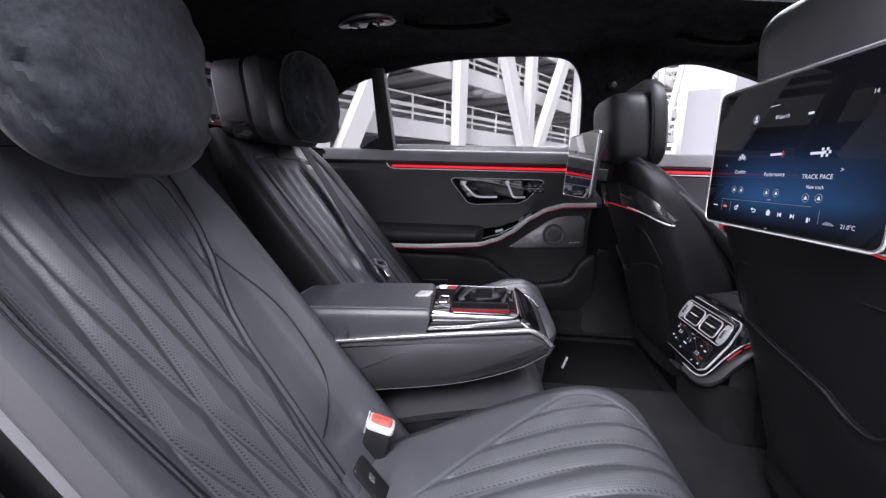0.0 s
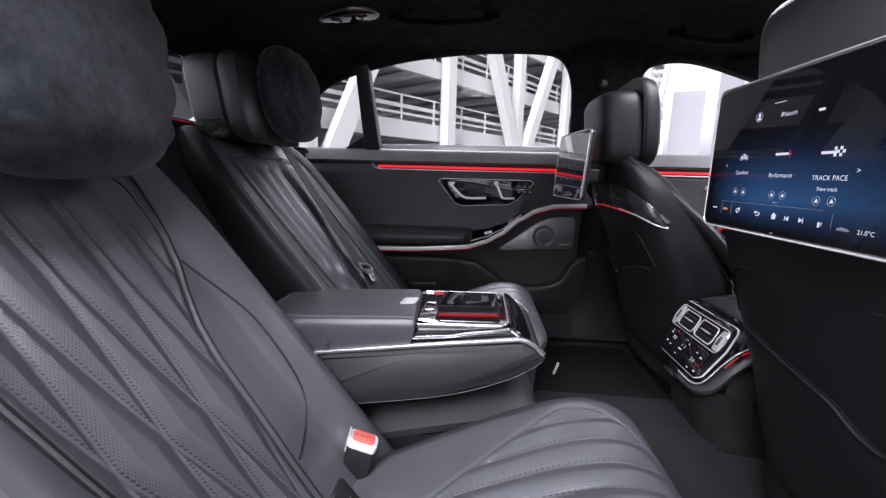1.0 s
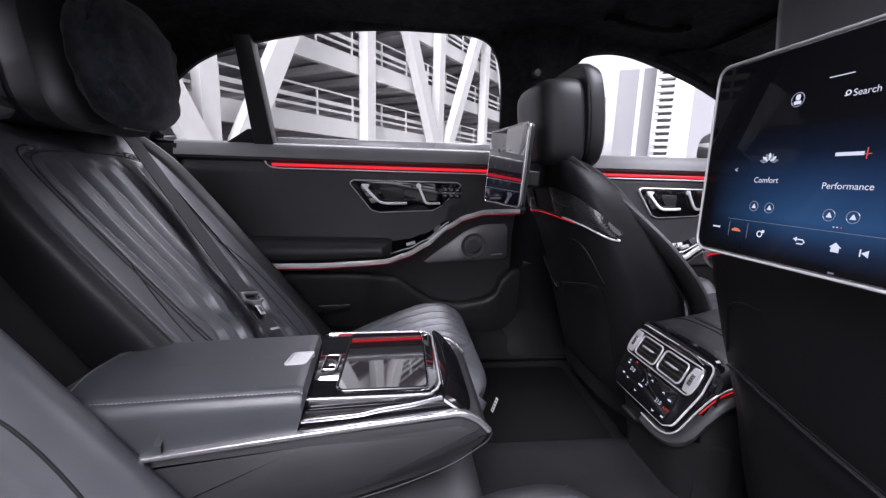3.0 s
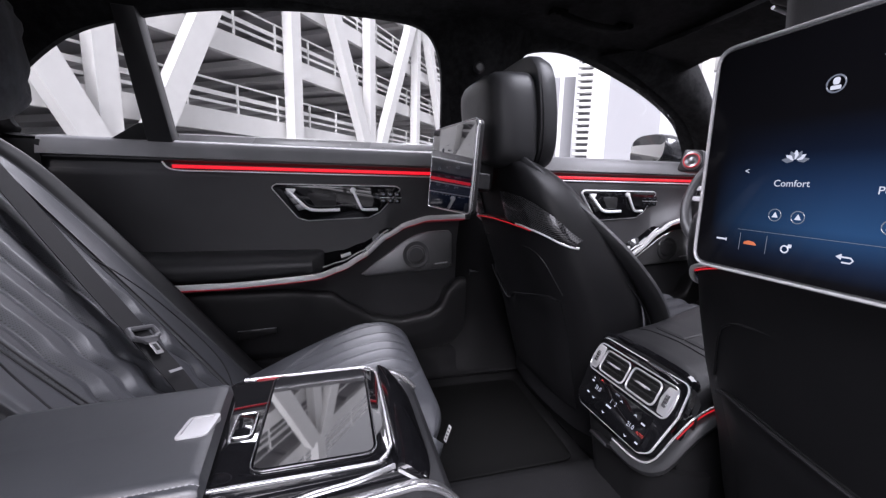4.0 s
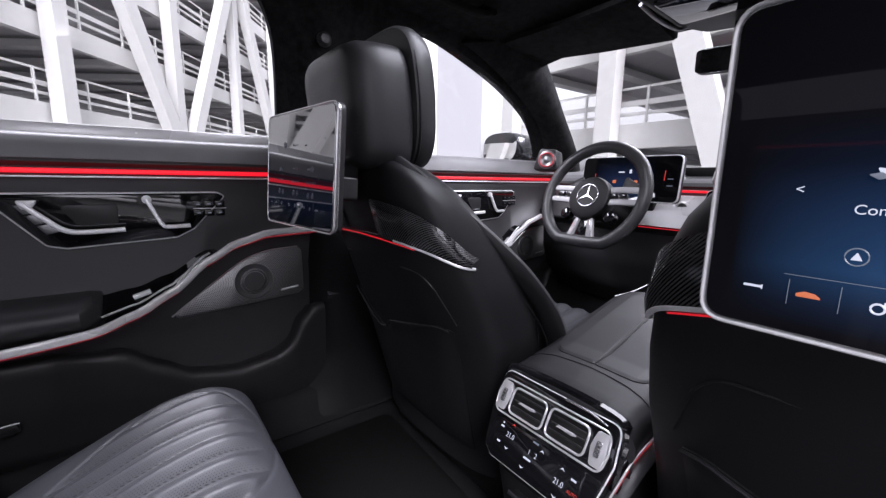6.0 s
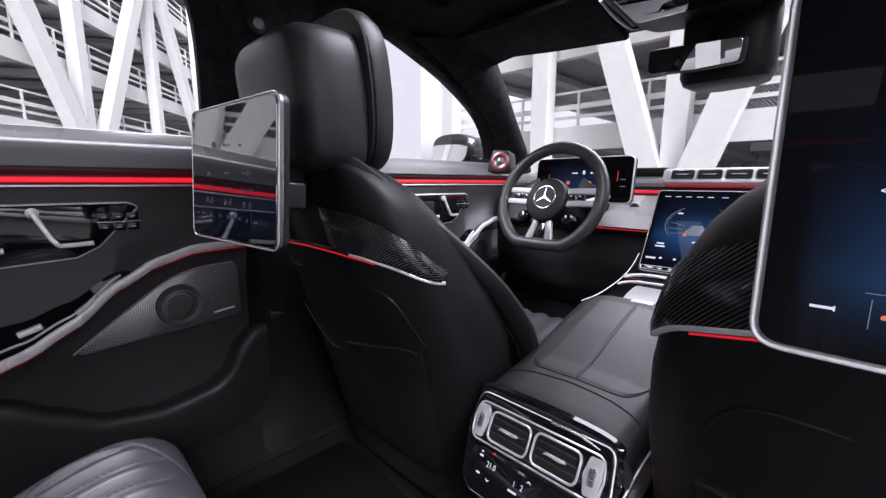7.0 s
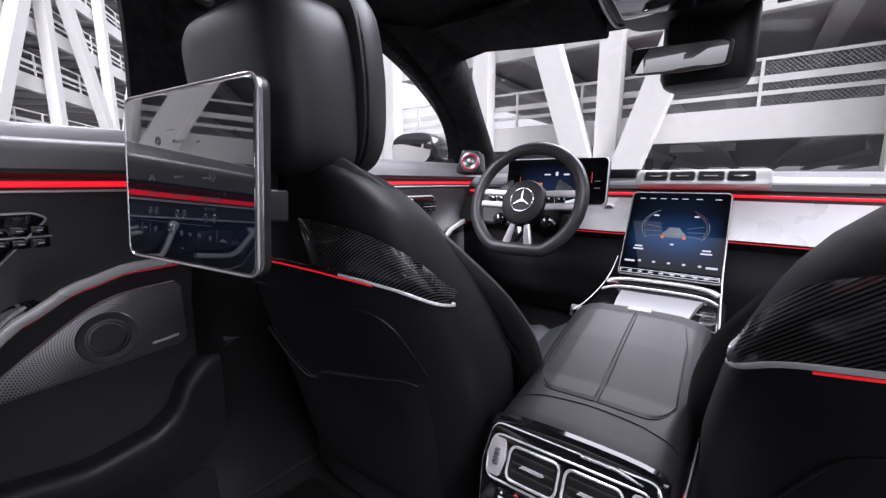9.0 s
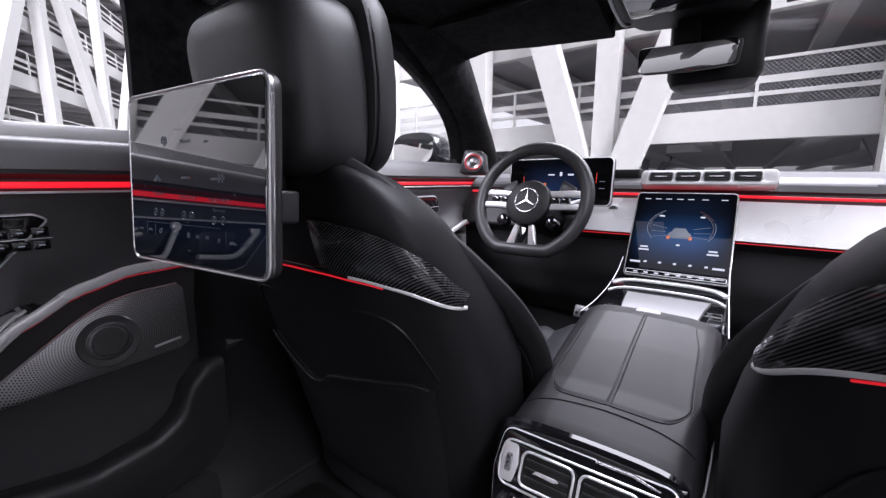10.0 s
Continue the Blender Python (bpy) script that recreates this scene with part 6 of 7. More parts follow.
    outline = [(-0.128, 0.074), (0.128, 0.074), (0.134, 0.02), (0.118, -0.055), (0.095, -0.068), (-0.095, -0.068), (-0.118, -0.055), (-0.134, 0.02)]
    part("panel_rim", slab(outline, pl, -0.001, 0.004, 0.002, 0.02), CHROME, t, "bright panel rim")
    part("panel_back", slab(outline, pl, -0.03, -0.001, 0.004, 0.02), GLOSS, t)
    rp = round_poly(outline, 0.02)
    part("rear_panel", slab([tuple(p) for p in inset(rp, 0.0013)], pl, -0.005, 0.006, 0.003), GLOSS, t, "glossy black climate panel")
    hood = catmull([pl(-0.133, -0.01, -0.02), pl(-0.130, 0.058, -0.008), pl(-0.10, 0.082, -0.004), pl(0.10, 0.082, -0.004), pl(0.130, 0.058, -0.008), pl(0.133, -0.01, -0.02)], 6)
    part("hood_trim", tube(hood, 0.008, 8), GLOSS, t)
    # bright sweep from the panel's corner down the side, with a light behind
    for s in (-1,):
        arc = catmull([Vector((0.148, s * 0.02, 0.596)), Vector((0.150, s * 0.075, 0.596)), Vector((0.160, s * 0.101, 0.611)), Vector((0.186, s * 0.112, 0.655)), Vector((0.214, s * 0.118, 0.688)), Vector((0.25, s * 0.121, 0.705)), Vector((0.30, s * 0.123, 0.713)), Vector((0.42, s * 0.126, 0.722))], 6)
        part("side_trim", sweep(arc, rect(0.0028, 0.0030, 0.001)), CHROME_BRIGHT, t, "bright curved trim")
        if s < 0:
            part("side_light", sweep([p + Vector((0.006, -s * 0.002, -0.006)) for p in arc[18:32]], rect(0.0016, 0.0016)), RED_SOFT, t)
        collar = [p + Vector((0.020, -s * 0.008, -0.018)) for p in arc]
        part("collar", sweep(collar, circle(0.019, 12, 0.013)), LEATHER, t, "padded leather collar below the trim")
    def skirt(u, v):
        a = (u - 0.5) * 2
        y = 0.128 * math.copysign(abs(a) ** 0.75, a)
        x = 0.165 + 0.085 * abs(a) ** 4 + 0.02 * v
        return x, y * (1 - 0.12 * v), 0.585 - 0.135 * v
    part("skirt", sheet(skirt, 30, 10, 0.01), PLASTIC, t)
    part("slot", slab([(-0.028, -0.098), (0.028, -0.098), (0.028, -0.092), (-0.028, -0.092)], pl, -0.02, 0.006, 0.001), STEEL_DARK, t)
    # two vents with a bright surround
    vpl = lambda a, b, c=0.0: pl(a, b - 0.014, c)
    fr = [(-0.118, 0.018), (0.118, 0.018), (0.122, 0.046), (0.118, 0.074), (-0.118, 0.074), (-0.122, 0.046)]
    part("vent_plate", slab(fr, vpl, 0.004, 0.009, 0.003, 0.016), GLOSS, t, "glossy black vent plate")
    part("vent_frame", tube([vpl(p[0], p[1], 0.0095) for p in round_poly(fr, 0.016)], 0.0016, 8, True), CHROME_BRIGHT, t, "bright vent frame")
    for s in (-1, 1):
        end = [(s * 0.117, 0.022), (s * 0.119, 0.046), (s * 0.117, 0.070), (s * 0.096, 0.070), (s * 0.090, 0.046), (s * 0.096, 0.022)]
        part("end_plate", slab(end, vpl, 0.007, 0.0115, 0.001, 0.006), CHROME_BRIGHT, t, "satin metal end of the vent frame")
        part("vent_wheel", slab([(s * 0.105 - 0.005, 0.035), (s * 0.105 + 0.005, 0.035), (s * 0.105 + 0.005, 0.057), (s * 0.105 - 0.005, 0.057)], vpl, 0.011, 0.0135, 0.001, 0.003), STEEL_MID, t)
        for k in range(3):
            part("wheel_mark", slab([(s * 0.106 - 0.003, 0.040 + 0.005 * k), (s * 0.106 + 0.003, 0.040 + 0.005 * k), (s * 0.106 + 0.003, 0.0415 + 0.005 * k), (s * 0.106 - 0.003, 0.0415 + 0.005 * k)], vpl, 0.0133, 0.0139, 0.0002), STEEL_DARK, t)
        cx = s * 0.0445
        hole = round_poly([(cx - 0.040, 0.025), (cx + 0.040, 0.025), (cx + 0.040, 0.067), (cx - 0.040, 0.067)], 0.012)
        v = part("vent", loft([[vpl(p[0], p[1], 0.0095) for p in inset(hole, d)] for d in (0.0, 0.0025)], True), RUBBER, t, "air vent")
        part("vent_ring", tube([vpl(p[0], p[1], 0.0125) for p in hole], 0.0019, 8, True), CHROME_BRIGHT, v, "bright vent ring")
        for k in range(3):
            part("vane", slab([(cx - 0.034, 0.035 + k * 0.0105), (cx + 0.034, 0.035 + k * 0.0105), (cx + 0.034, 0.0375 + k * 0.0105), (cx - 0.034, 0.0375 + k * 0.0105)], vpl, 0.0098, 0.0125, 0.0006), PLASTIC_SATIN, v)
        part("vent_tab", slab([(cx - 0.020, 0.0435), (cx - 0.012, 0.0445), (cx + 0.014, 0.0440), (cx + 0.022, 0.0460), (cx + 0.016, 0.0490), (cx - 0.014, 0.0490)], vpl, 0.0125, 0.019, 0.001, 0.001), CHROME_BRIGHT, v, "bright vent tab")
    # highlight on the gloss above the vents, modelled as a thin strip
    part("top_glint", sweep([pl(0.02, 0.072, 0.006), pl(0.07, 0.072, 0.006), pl(0.105, 0.066, 0.004)], rect(0.005, 0.003, 0.001)), STEEL_MID, t, "bright strip standing in for a gloss highlight above the vents")
    # climate display: figures and symbols
    q = lambda a, b, c=0.0: pl(a, b - 0.010, 0.0075 + c)
    part("display", slab([(-0.098, -0.060), (0.098, -0.060), (0.098, -0.003), (-0.098, -0.003)], pl, 0.006, 0.0074, 0.0004, 0.01), GLOSS, t)
    lettering("21.0", 0.0115, lambda a, b, c: q(-0.062 + a, -0.012 + b, c), ICON, t, "figures")
    lettering("21.0", 0.0115, lambda a, b, c: q(0.058 + a, -0.028 + b, c), ICON, t, "figures")
    lettering("AUTO", 0.007, lambda a, b, c: q(0.086 + a, -0.030 + b, c), ICON_RED, t, "word")
    lettering("1   2", 0.011, lambda a, b, c: q(-0.005 + a, -0.016 + b, c), ICON, t, "figures")
    for x, y, w, m in ((-0.012, -0.028, 0.026, ICON), (-0.005, 0.0, 0.02, ICON_DIM), (0.082, -0.014, 0.016, ICON), (-0.086, -0.006, 0.012, ICON), (-0.084, -0.030, 0.012, ICON), (-0.086, 0.0, 0.005, ICON), (0.088, -0.046, 0.012, ICON)):
        part("symbol", slab([(x - w * 0.32, y), (x + w * 0.32, y), (x + w * 0.32, y + 0.0028), (x - w * 0.32, y + 0.0028)], lambda a, b, c: q(a, b, c), 0.0, 0.0004, 0.0001), m, t)
    for x, y, d in ((-0.062, 0.004, 1), (-0.062, -0.030, -1), (0.058, -0.010, 1), (0.058, -0.046, -1), (-0.018, -0.040, -1), (0.012, -0.006, 1)):
        part("arrow", slab([(x - 0.005, y), (x, y + 0.004 * d), (x + 0.005, y), (x, y + 0.0015 * d)], lambda a, b, c: q(a, b, c), 0.0, 0.0004, 0.0001), ICON if x > 0 else ICON_RED if d > 0 else ICON, t)
    # front tray with a bright cover and glossy sides
    def tray(u, v):
        x = 0.575 + 0.30 * u
        z = lin(x, [(0.575, 0.800), (0.62, 0.788), (0.75, 0.792), (0.82, 0.804), (0.875, 0.822)])
        return x, (v - 0.5) * 0.255 * lin(u, [(0, 1.0), (1, 0.95)]), z
    part("tray", sheet(tray, 16, 10, 0.03), GLOSS, t, "glossy black front tray")
    def cover(u, v):
        x = 0.600 + 0.155 * u
        return x, -0.008 + (v - 0.5) * 0.165 * lin(u, [(0, 0.80), (0.6, 0.92), (1, 1.0)]), 0.800 + 0.012 * u + 0.006 * math.sin(math.pi * u)
    part("tray_cover", sheet(cover, 12, 12, 0.008), TRAY_GREY, t, "smooth grey tray cover")
    for lx, lz, lw in ((0.764, 0.817, 0.007), (0.800, 0.829, 0.018)):
        ledge = sweep(catmull([(lx - 0.020, -0.117, lz - 0.006), (lx - 0.006, -0.095, lz), (lx, -0.05, lz + 0.003), (lx, 0.05, lz + 0.003), (lx - 0.006, 0.095, lz), (lx - 0.020, 0.117, lz - 0.006)], 6), rect(lw, 0.006, 0.002))
        part("ledge", ledge, CHROME_BRIGHT, t, "curved bright ledge")
    for s in (-1, 1):
        part("edge_line", tube(catmull([(0.575, s * 0.128, 0.80), (0.66, s * 0.126, 0.80), (0.76, s * 0.122, 0.815), (0.83, s * 0.119, 0.838), (0.875, s * 0.116, 0.872)], 5), 0.0013, 6), CHROME, t)


centre_console()

# ---- dashboard ----
def dash_line(y):
    """How far the dashboard's face stands back, and its height, along the car's width."""
    return 1.0 + 0.05 * (abs(y) / 0.7) ** 3


def dashboard():
    t = thing("dashboard", "black leather dashboard with light metal trim band and red light", "dashboard", (1.1, 0, 0.8))
    prof = [(0.10, 0.62), (0.03, 0.70), (-0.01, 0.80), (-0.015, 0.90), (-0.05, 0.922), (-0.052, 0.93), (-0.02, 0.98), (0.010, 1.022), (0.016, 1.030), (0.022, 1.042), (0.018, 1.048), (0.035, 1.068), (0.06, 1.082), (0.12, 1.092), (0.25, 1.100), (0.40, 1.095), (0.50, 1.08)]
    def body(u, v):
        y = -0.72 + 1.44 * u
        k = v * (len(prof) - 1)
        i = min(int(k), len(prof) - 2)
        a, b = prof[i], prof[i + 1]
        q = k - i
        return dash_line(y) + a[0] + (b[0] - a[0]) * q, y, a[1] + (b[1] - a[1]) * q - 0.015 * (y < 0) * abs(y)
    shell = sheet(body, 48, 64, -0.03)
    # upper faces take the paler leather, as if lit through the windscreen
    for f in shell.faces:
        if f.calc_center_median().z > 1.060:
            f.material_index = 1
    part("body", shell, LEATHER, t, "black leather dashboard body, its top coloured paler as lit by daylight").data.materials.append(LEATHER_DASH_LIT)
    def trim(u, v):
        y = -0.70 + 0.98 * u
        z = 0.930 + 0.092 * v
        return dash_line(y) - 0.006 + lin(z, [(0.93, -0.052), (0.98, -0.022), (1.022, 0.009)]), y, z - 0.015 * (y < 0) * abs(y)
    part("trim_band", sheet(trim, 40, 8, -0.004), ALU_TRIM, t, "light brushed metal trim band")
    red = [(dash_line(y) + 0.006, y, 1.0335 - 0.015 * (y < 0) * abs(y)) for y in [-0.70 + 1.40 * k / 40 for k in range(41)]]
    part("light_strip", sweep(red, rect(0.008, 0.007, 0.002)), RED_GLOW, t, "glowing red ambient light strip")
    low = [(dash_line(y) - 0.058, y, 0.924 - 0.015 * (y < 0) * abs(y)) for y in [-0.70 + 0.98 * k / 30 for k in range(31)]]
    part("thin_light", sweep(low, rect(0.003, 0.002)), RED_SOFT, t)
    # row of four vents
    o = place_on((0.998, -0.044, 1.078), (0, -1, 0), (0.45, 0, 0.89))
    part("vent_housing", slab([(-0.155, -0.022), (0.145, -0.022), (0.145, 0.022), (-0.155, 0.022)], o, -0.03, 0.006, 0.005, 0.014), ALU_TRIM, t, "bright vent housing")
    for k in range(4):
        cx = -0.105 + k * 0.063
        hole = round_poly([(cx - 0.0285, -0.0135), (cx + 0.0285, -0.0135), (cx + 0.0285, 0.0135), (cx - 0.0285, 0.0135)], 0.007)
        v = part("vent", loft([[o(p[0], p[1], c) for p in inset(hole, d)] for d, c in ((0.0, 0.0068), (0.003, 0.0066))]), RUBBER, t, "dark air vent")
        part("vent_ring", tube([o(p[0], p[1], 0.0072) for p in hole], 0.0014, 6, True), CHROME_BRIGHT, v, "thin bright ring")
        for j in (-0.0065, 0.0, 0.0065):
            part("vane", slab([(cx - 0.025, j - 0.001), (cx + 0.025, j - 0.001), (cx + 0.025, j + 0.001), (cx - 0.025, j + 0.001)], o, 0.0065, 0.0085, 0.0004), PLASTIC_SATIN, v)
        part("vent_tab", slab([(cx - 0.014, -0.0015), (cx + 0.014, -0.0015), (cx + 0.016, 0.0015), (cx - 0.016, 0.0015)], o, 0.0085, 0.011, 0.0004), CHROME_BRIGHT, v)
    # mat round the vents and defroster bulge
    part("head_up_hood", slab([(0.12, 1.05), (0.21, 1.05), (0.20, 1.22), (0.13, 1.24)], lambda a, b, c: Vector((b, a, 1.098 + c)), -0.02, 0.006, 0.003, 0.01), PLASTIC, t)
    # instrument screen
    c = place_on((0.955, 0.335, 1.068), (0, -1, 0), (0.12, 0, 1))
    s = thing("instrument_screen", "wide dark instrument display with coloured dials and a bright edge", "screen", (0.96, 0.335, 1.0))
    oc = [(-0.160, -0.070), (0.160, -0.070), (0.160, 0.070), (-0.160, 0.070)]
    part("housing", slab(oc, c, -0.02, 0.0, 0.004, 0.018), PLASTIC_SATIN, s)
    part("edge", slab(oc, c, -0.008, 0.001, 0.002, 0.018), CHROME, s)
    part("glass", slab([(-0.157, -0.067), (0.157, -0.067), (0.157, 0.067), (-0.157, 0.067)], c, 0.0, 0.0022, 0.0008, 0.016), CLUSTER_FACE, s, "", False)
    q = lambda a, b, k=0.0: c(a, b, 0.0024 + k)
    for x, y, w, h, m in ((-0.02, 0.02, 0.02, 0.004, ICON), (0.01, 0.022, 0.008, 0.012, ICON), (0.04, 0.02, 0.018, 0.005, ICON), (-0.04, -0.01, 0.012, 0.010, ICON_ORANGE), (0.03, -0.01, 0.012, 0.010, ICON_ORANGE), (0.0, -0.035, 0.09, 0.004, ICON_DIM), (-0.11, 0.0, 0.002, 0.03, ICON_RED), (0.115, 0.01, 0.002, 0.030, ICON_RED), (0.132, -0.02, 0.016, 0.002, ICON_DIM), (0.132, 0.0, 0.016, 0.002, ICON_DIM)):
        part("symbol", slab([(x - w / 2, y - h / 2), (x + w / 2, y - h / 2), (x + w / 2, y + h / 2), (x - w / 2, y + h / 2)], lambda a, b, k: q(a, b, k), 0.0, 0.0004, 0.0001, min(w, h) * 0.3), m, s)
    part("stand", box(0.965, 1.03, 0.25, 0.42, 0.97, 1.06, 0.01), PLASTIC, s)
    # centre touch screen
    lo, hi = Vector((0.857, -0.004, 0.830)), Vector((0.968, -0.004, 1.040))
    H = (hi - lo).length
    cs = place_on((lo + hi) / 2, (0, -1, 0), hi - lo)
    t2 = thing("centre_screen", "tall tilted touch screen showing a blue vehicle picture", "screen", (0.92, 0, 0.85))
    oc = [(-0.115, -H / 2), (0.115, -H / 2), (0.113, H / 2), (-0.113, H / 2)]
    part("housing", slab(oc, cs, -0.03, 0.0, 0.004, 0.012), PLASTIC_SATIN, t2)
    part("edge", slab(oc, cs, -0.008, 0.001, 0.002, 0.012), CHROME_BRIGHT, t2, "bright metal edge")
    i = 0.0035
    part("glass", slab([(-0.115 + i, -H / 2 + i), (0.115 - i, -H / 2 + i), (0.113 - i, H / 2 - i), (-0.113 + i, H / 2 - i)], cs, 0.0, 0.0022, 0.0008, 0.010), CENTRE_FACE, t2, "", False)
    q2 = lambda a, b, k=0.0: cs(a, b, 0.0024 + k)
    def arc(r, a0, a1, m, wd=0.0012, cy=0.018):
        pts = [q2(r * math.cos(radians(a)), cy + r * 0.72 * math.sin(radians(a)), 0.0004) for a in np.linspace(a0, a1, 24)]
        part("dial_arc", tube(pts, wd, 4), m, t2)
    arc(0.075, 120, 215, ICON_DIM, 0.0008)
    arc(0.075, -35, 20, ICON_DIM, 0.0008)
    arc(0.075, 24, 60, FAINT_RED, 0.0008)
    arc(0.070, 130, 205, FAINT, 0.0014)
    arc(0.070, -25, 50, FAINT, 0.0014)
    for k in (-1, 1):
        for a, b in ((0.030, 0.006), (0.028, 0.016), (0.026, -0.004)):
            part("light_beam", tube([q2(k * a, b, 0.0004), q2(k * (a + 0.036), b * 1.6 - 0.002, 0.0004)], 0.0005, 4), ICON_DIM, t2)
    car = [(-0.024, -0.010), (-0.026, 0.002), (-0.018, 0.008), (-0.012, 0.018), (0.012, 0.018), (0.018, 0.008), (0.026, 0.002), (0.024, -0.010)]
    part("vehicle_picture", slab(car, lambda a, b, k: q2(a, b, k), 0.0, 0.0006, 0.0002, 0.004), ICON_DIM, t2)
    for k in (-1, 1):
        part("vehicle_wheel", slab([(k * 0.024 - 0.004, -0.013), (k * 0.024 + 0.004, -0.013), (k * 0.024 + 0.004, -0.004), (k * 0.024 - 0.004, -0.004)], lambda a, b, kk: q2(a, b, kk), 0, 0.0006, 0.0001, 0.003), ICON_ORANGE, t2)
    for x in (-0.085, -0.06, -0.036, -0.010, 0.014, 0.045, 0.085):
        part("menu_word", slab([(x - 0.007, H / 2 - 0.0215), (x + 0.007, H / 2 - 0.0215), (x + 0.007, H / 2 - 0.0195), (x - 0.007, H / 2 - 0.0195)], lambda a, b, k: q2(a, b, k), 0, 0.0004, 0.0001), ICON, t2)
    for x, y, w in ((-0.075, -0.038, 0.018), (-0.075, -0.046, 0.024), (0.075, -0.038, 0.018), (0.075, -0.046, 0.024), (0.0, -0.028, 0.008), (-0.045, 0.05, 0.012), (0.045, 0.05, 0.010)):
        part("figures", slab([(x - w / 2, y - 0.002), (x + w / 2, y - 0.002), (x + w / 2, y + 0.002), (x - w / 2, y + 0.002)], lambda a, b, k: q2(a, b, k), 0, 0.0004, 0.0001), ICON, t2)
    for k in range(5):
        x = -0.066 + k * 0.033
        part("menu_icon", slab([(x - 0.005, -H / 2 + 0.038), (x + 0.003, -H / 2 + 0.038), (x + 0.003, -H / 2 + 0.043), (x - 0.003, -H / 2 + 0.043)], lambda a, b, kk: q2(a, b, kk), 0, 0.0004, 0.0001, 0.002), ICON, t2)
    for k in range(2):
        x = -0.09 + k * 0.18
        part("figures", slab([(x - 0.012, -H / 2 + 0.036), (x + 0.012, -H / 2 + 0.036), (x + 0.012, -H / 2 + 0.041), (x - 0.012, -H / 2 + 0.041)], lambda a, b, kk: q2(a, b, kk), 0, 0.0004, 0.0001), ICON, t2)
    part("key_bar", slab([(-0.108, -H / 2 + 0.006), (0.108, -H / 2 + 0.006), (0.108, -H / 2 + 0.016), (-0.108, -H / 2 + 0.016)], lambda a, b, kk: q2(a, b, kk), 0, 0.002, 0.0004, 0.002), GLOSS, t2)
    rim = [q2(p[0], p[1], 0.002) for p in round_poly([(-0.108, -H / 2 + 0.006), (0.108, -H / 2 + 0.006), (0.108, -H / 2 + 0.016), (-0.108, -H / 2 + 0.016)], 0.003)]
    part("key_bar_rim", tube(rim, 0.0009, 4, True), CHROME, t2)
    for k in range(8):
        x = -0.085 + k * 0.024
        part("key", slab([(x - 0.005, -H / 2 + 0.009), (x + 0.005, -H / 2 + 0.009), (x + 0.005, -H / 2 + 0.013), (x - 0.005, -H / 2 + 0.013)], lambda a, b, kk: q2(a, b, kk), 0.002, 0.0026, 0.0002, 0.001), ICON, t2)
    # start button
    sb = place_on((0.985, 0.175, 0.985), (0, -1, 0), (0.2, 0, 1))
    st = thing("start_button", "round bright start button on the dashboard", "button", (0.985, 0.175, 0.97))
    part("ring", lathe([(0.019, -0.004), (0.020, 0.003), (0.015, 0.006), (0.0145, 0.004), (0.0, 0.004)], sb, 24), CHROME, st)
    part("cap", lathe([(0.013, 0.004), (0.013, 0.006), (0.0, 0.0065)], sb, 20), STEEL_DARK, st)


CLUSTER_FACE = display("instrument_face", 1.0, 1.14, ((0.0, (0.0, 0.0, 0.0)), (0.2, (0.01, 0.03, 0.08)), (0.5, (0.012, 0.02, 0.05)), (0.85, (0.001, 0.002, 0.004))), 0.32, 0.0, 0.08, 1.5, 0.35, 0.10)
CENTRE_FACE = display("centre_face", 0.852, 1.040, ((0.05, (0.0, 0.001, 0.003)), (0.22, (0.006, 0.02, 0.06)), (0.40, (0.014, 0.055, 0.15)), (0.52, (0.008, 0.028, 0.075)), (0.72, (0.002, 0.006, 0.015)), (1.0, (0.001, 0.001, 0.002))), 0.5, 0.0, 0.04, 1.5, -0.004, 0.11)
dashboard()


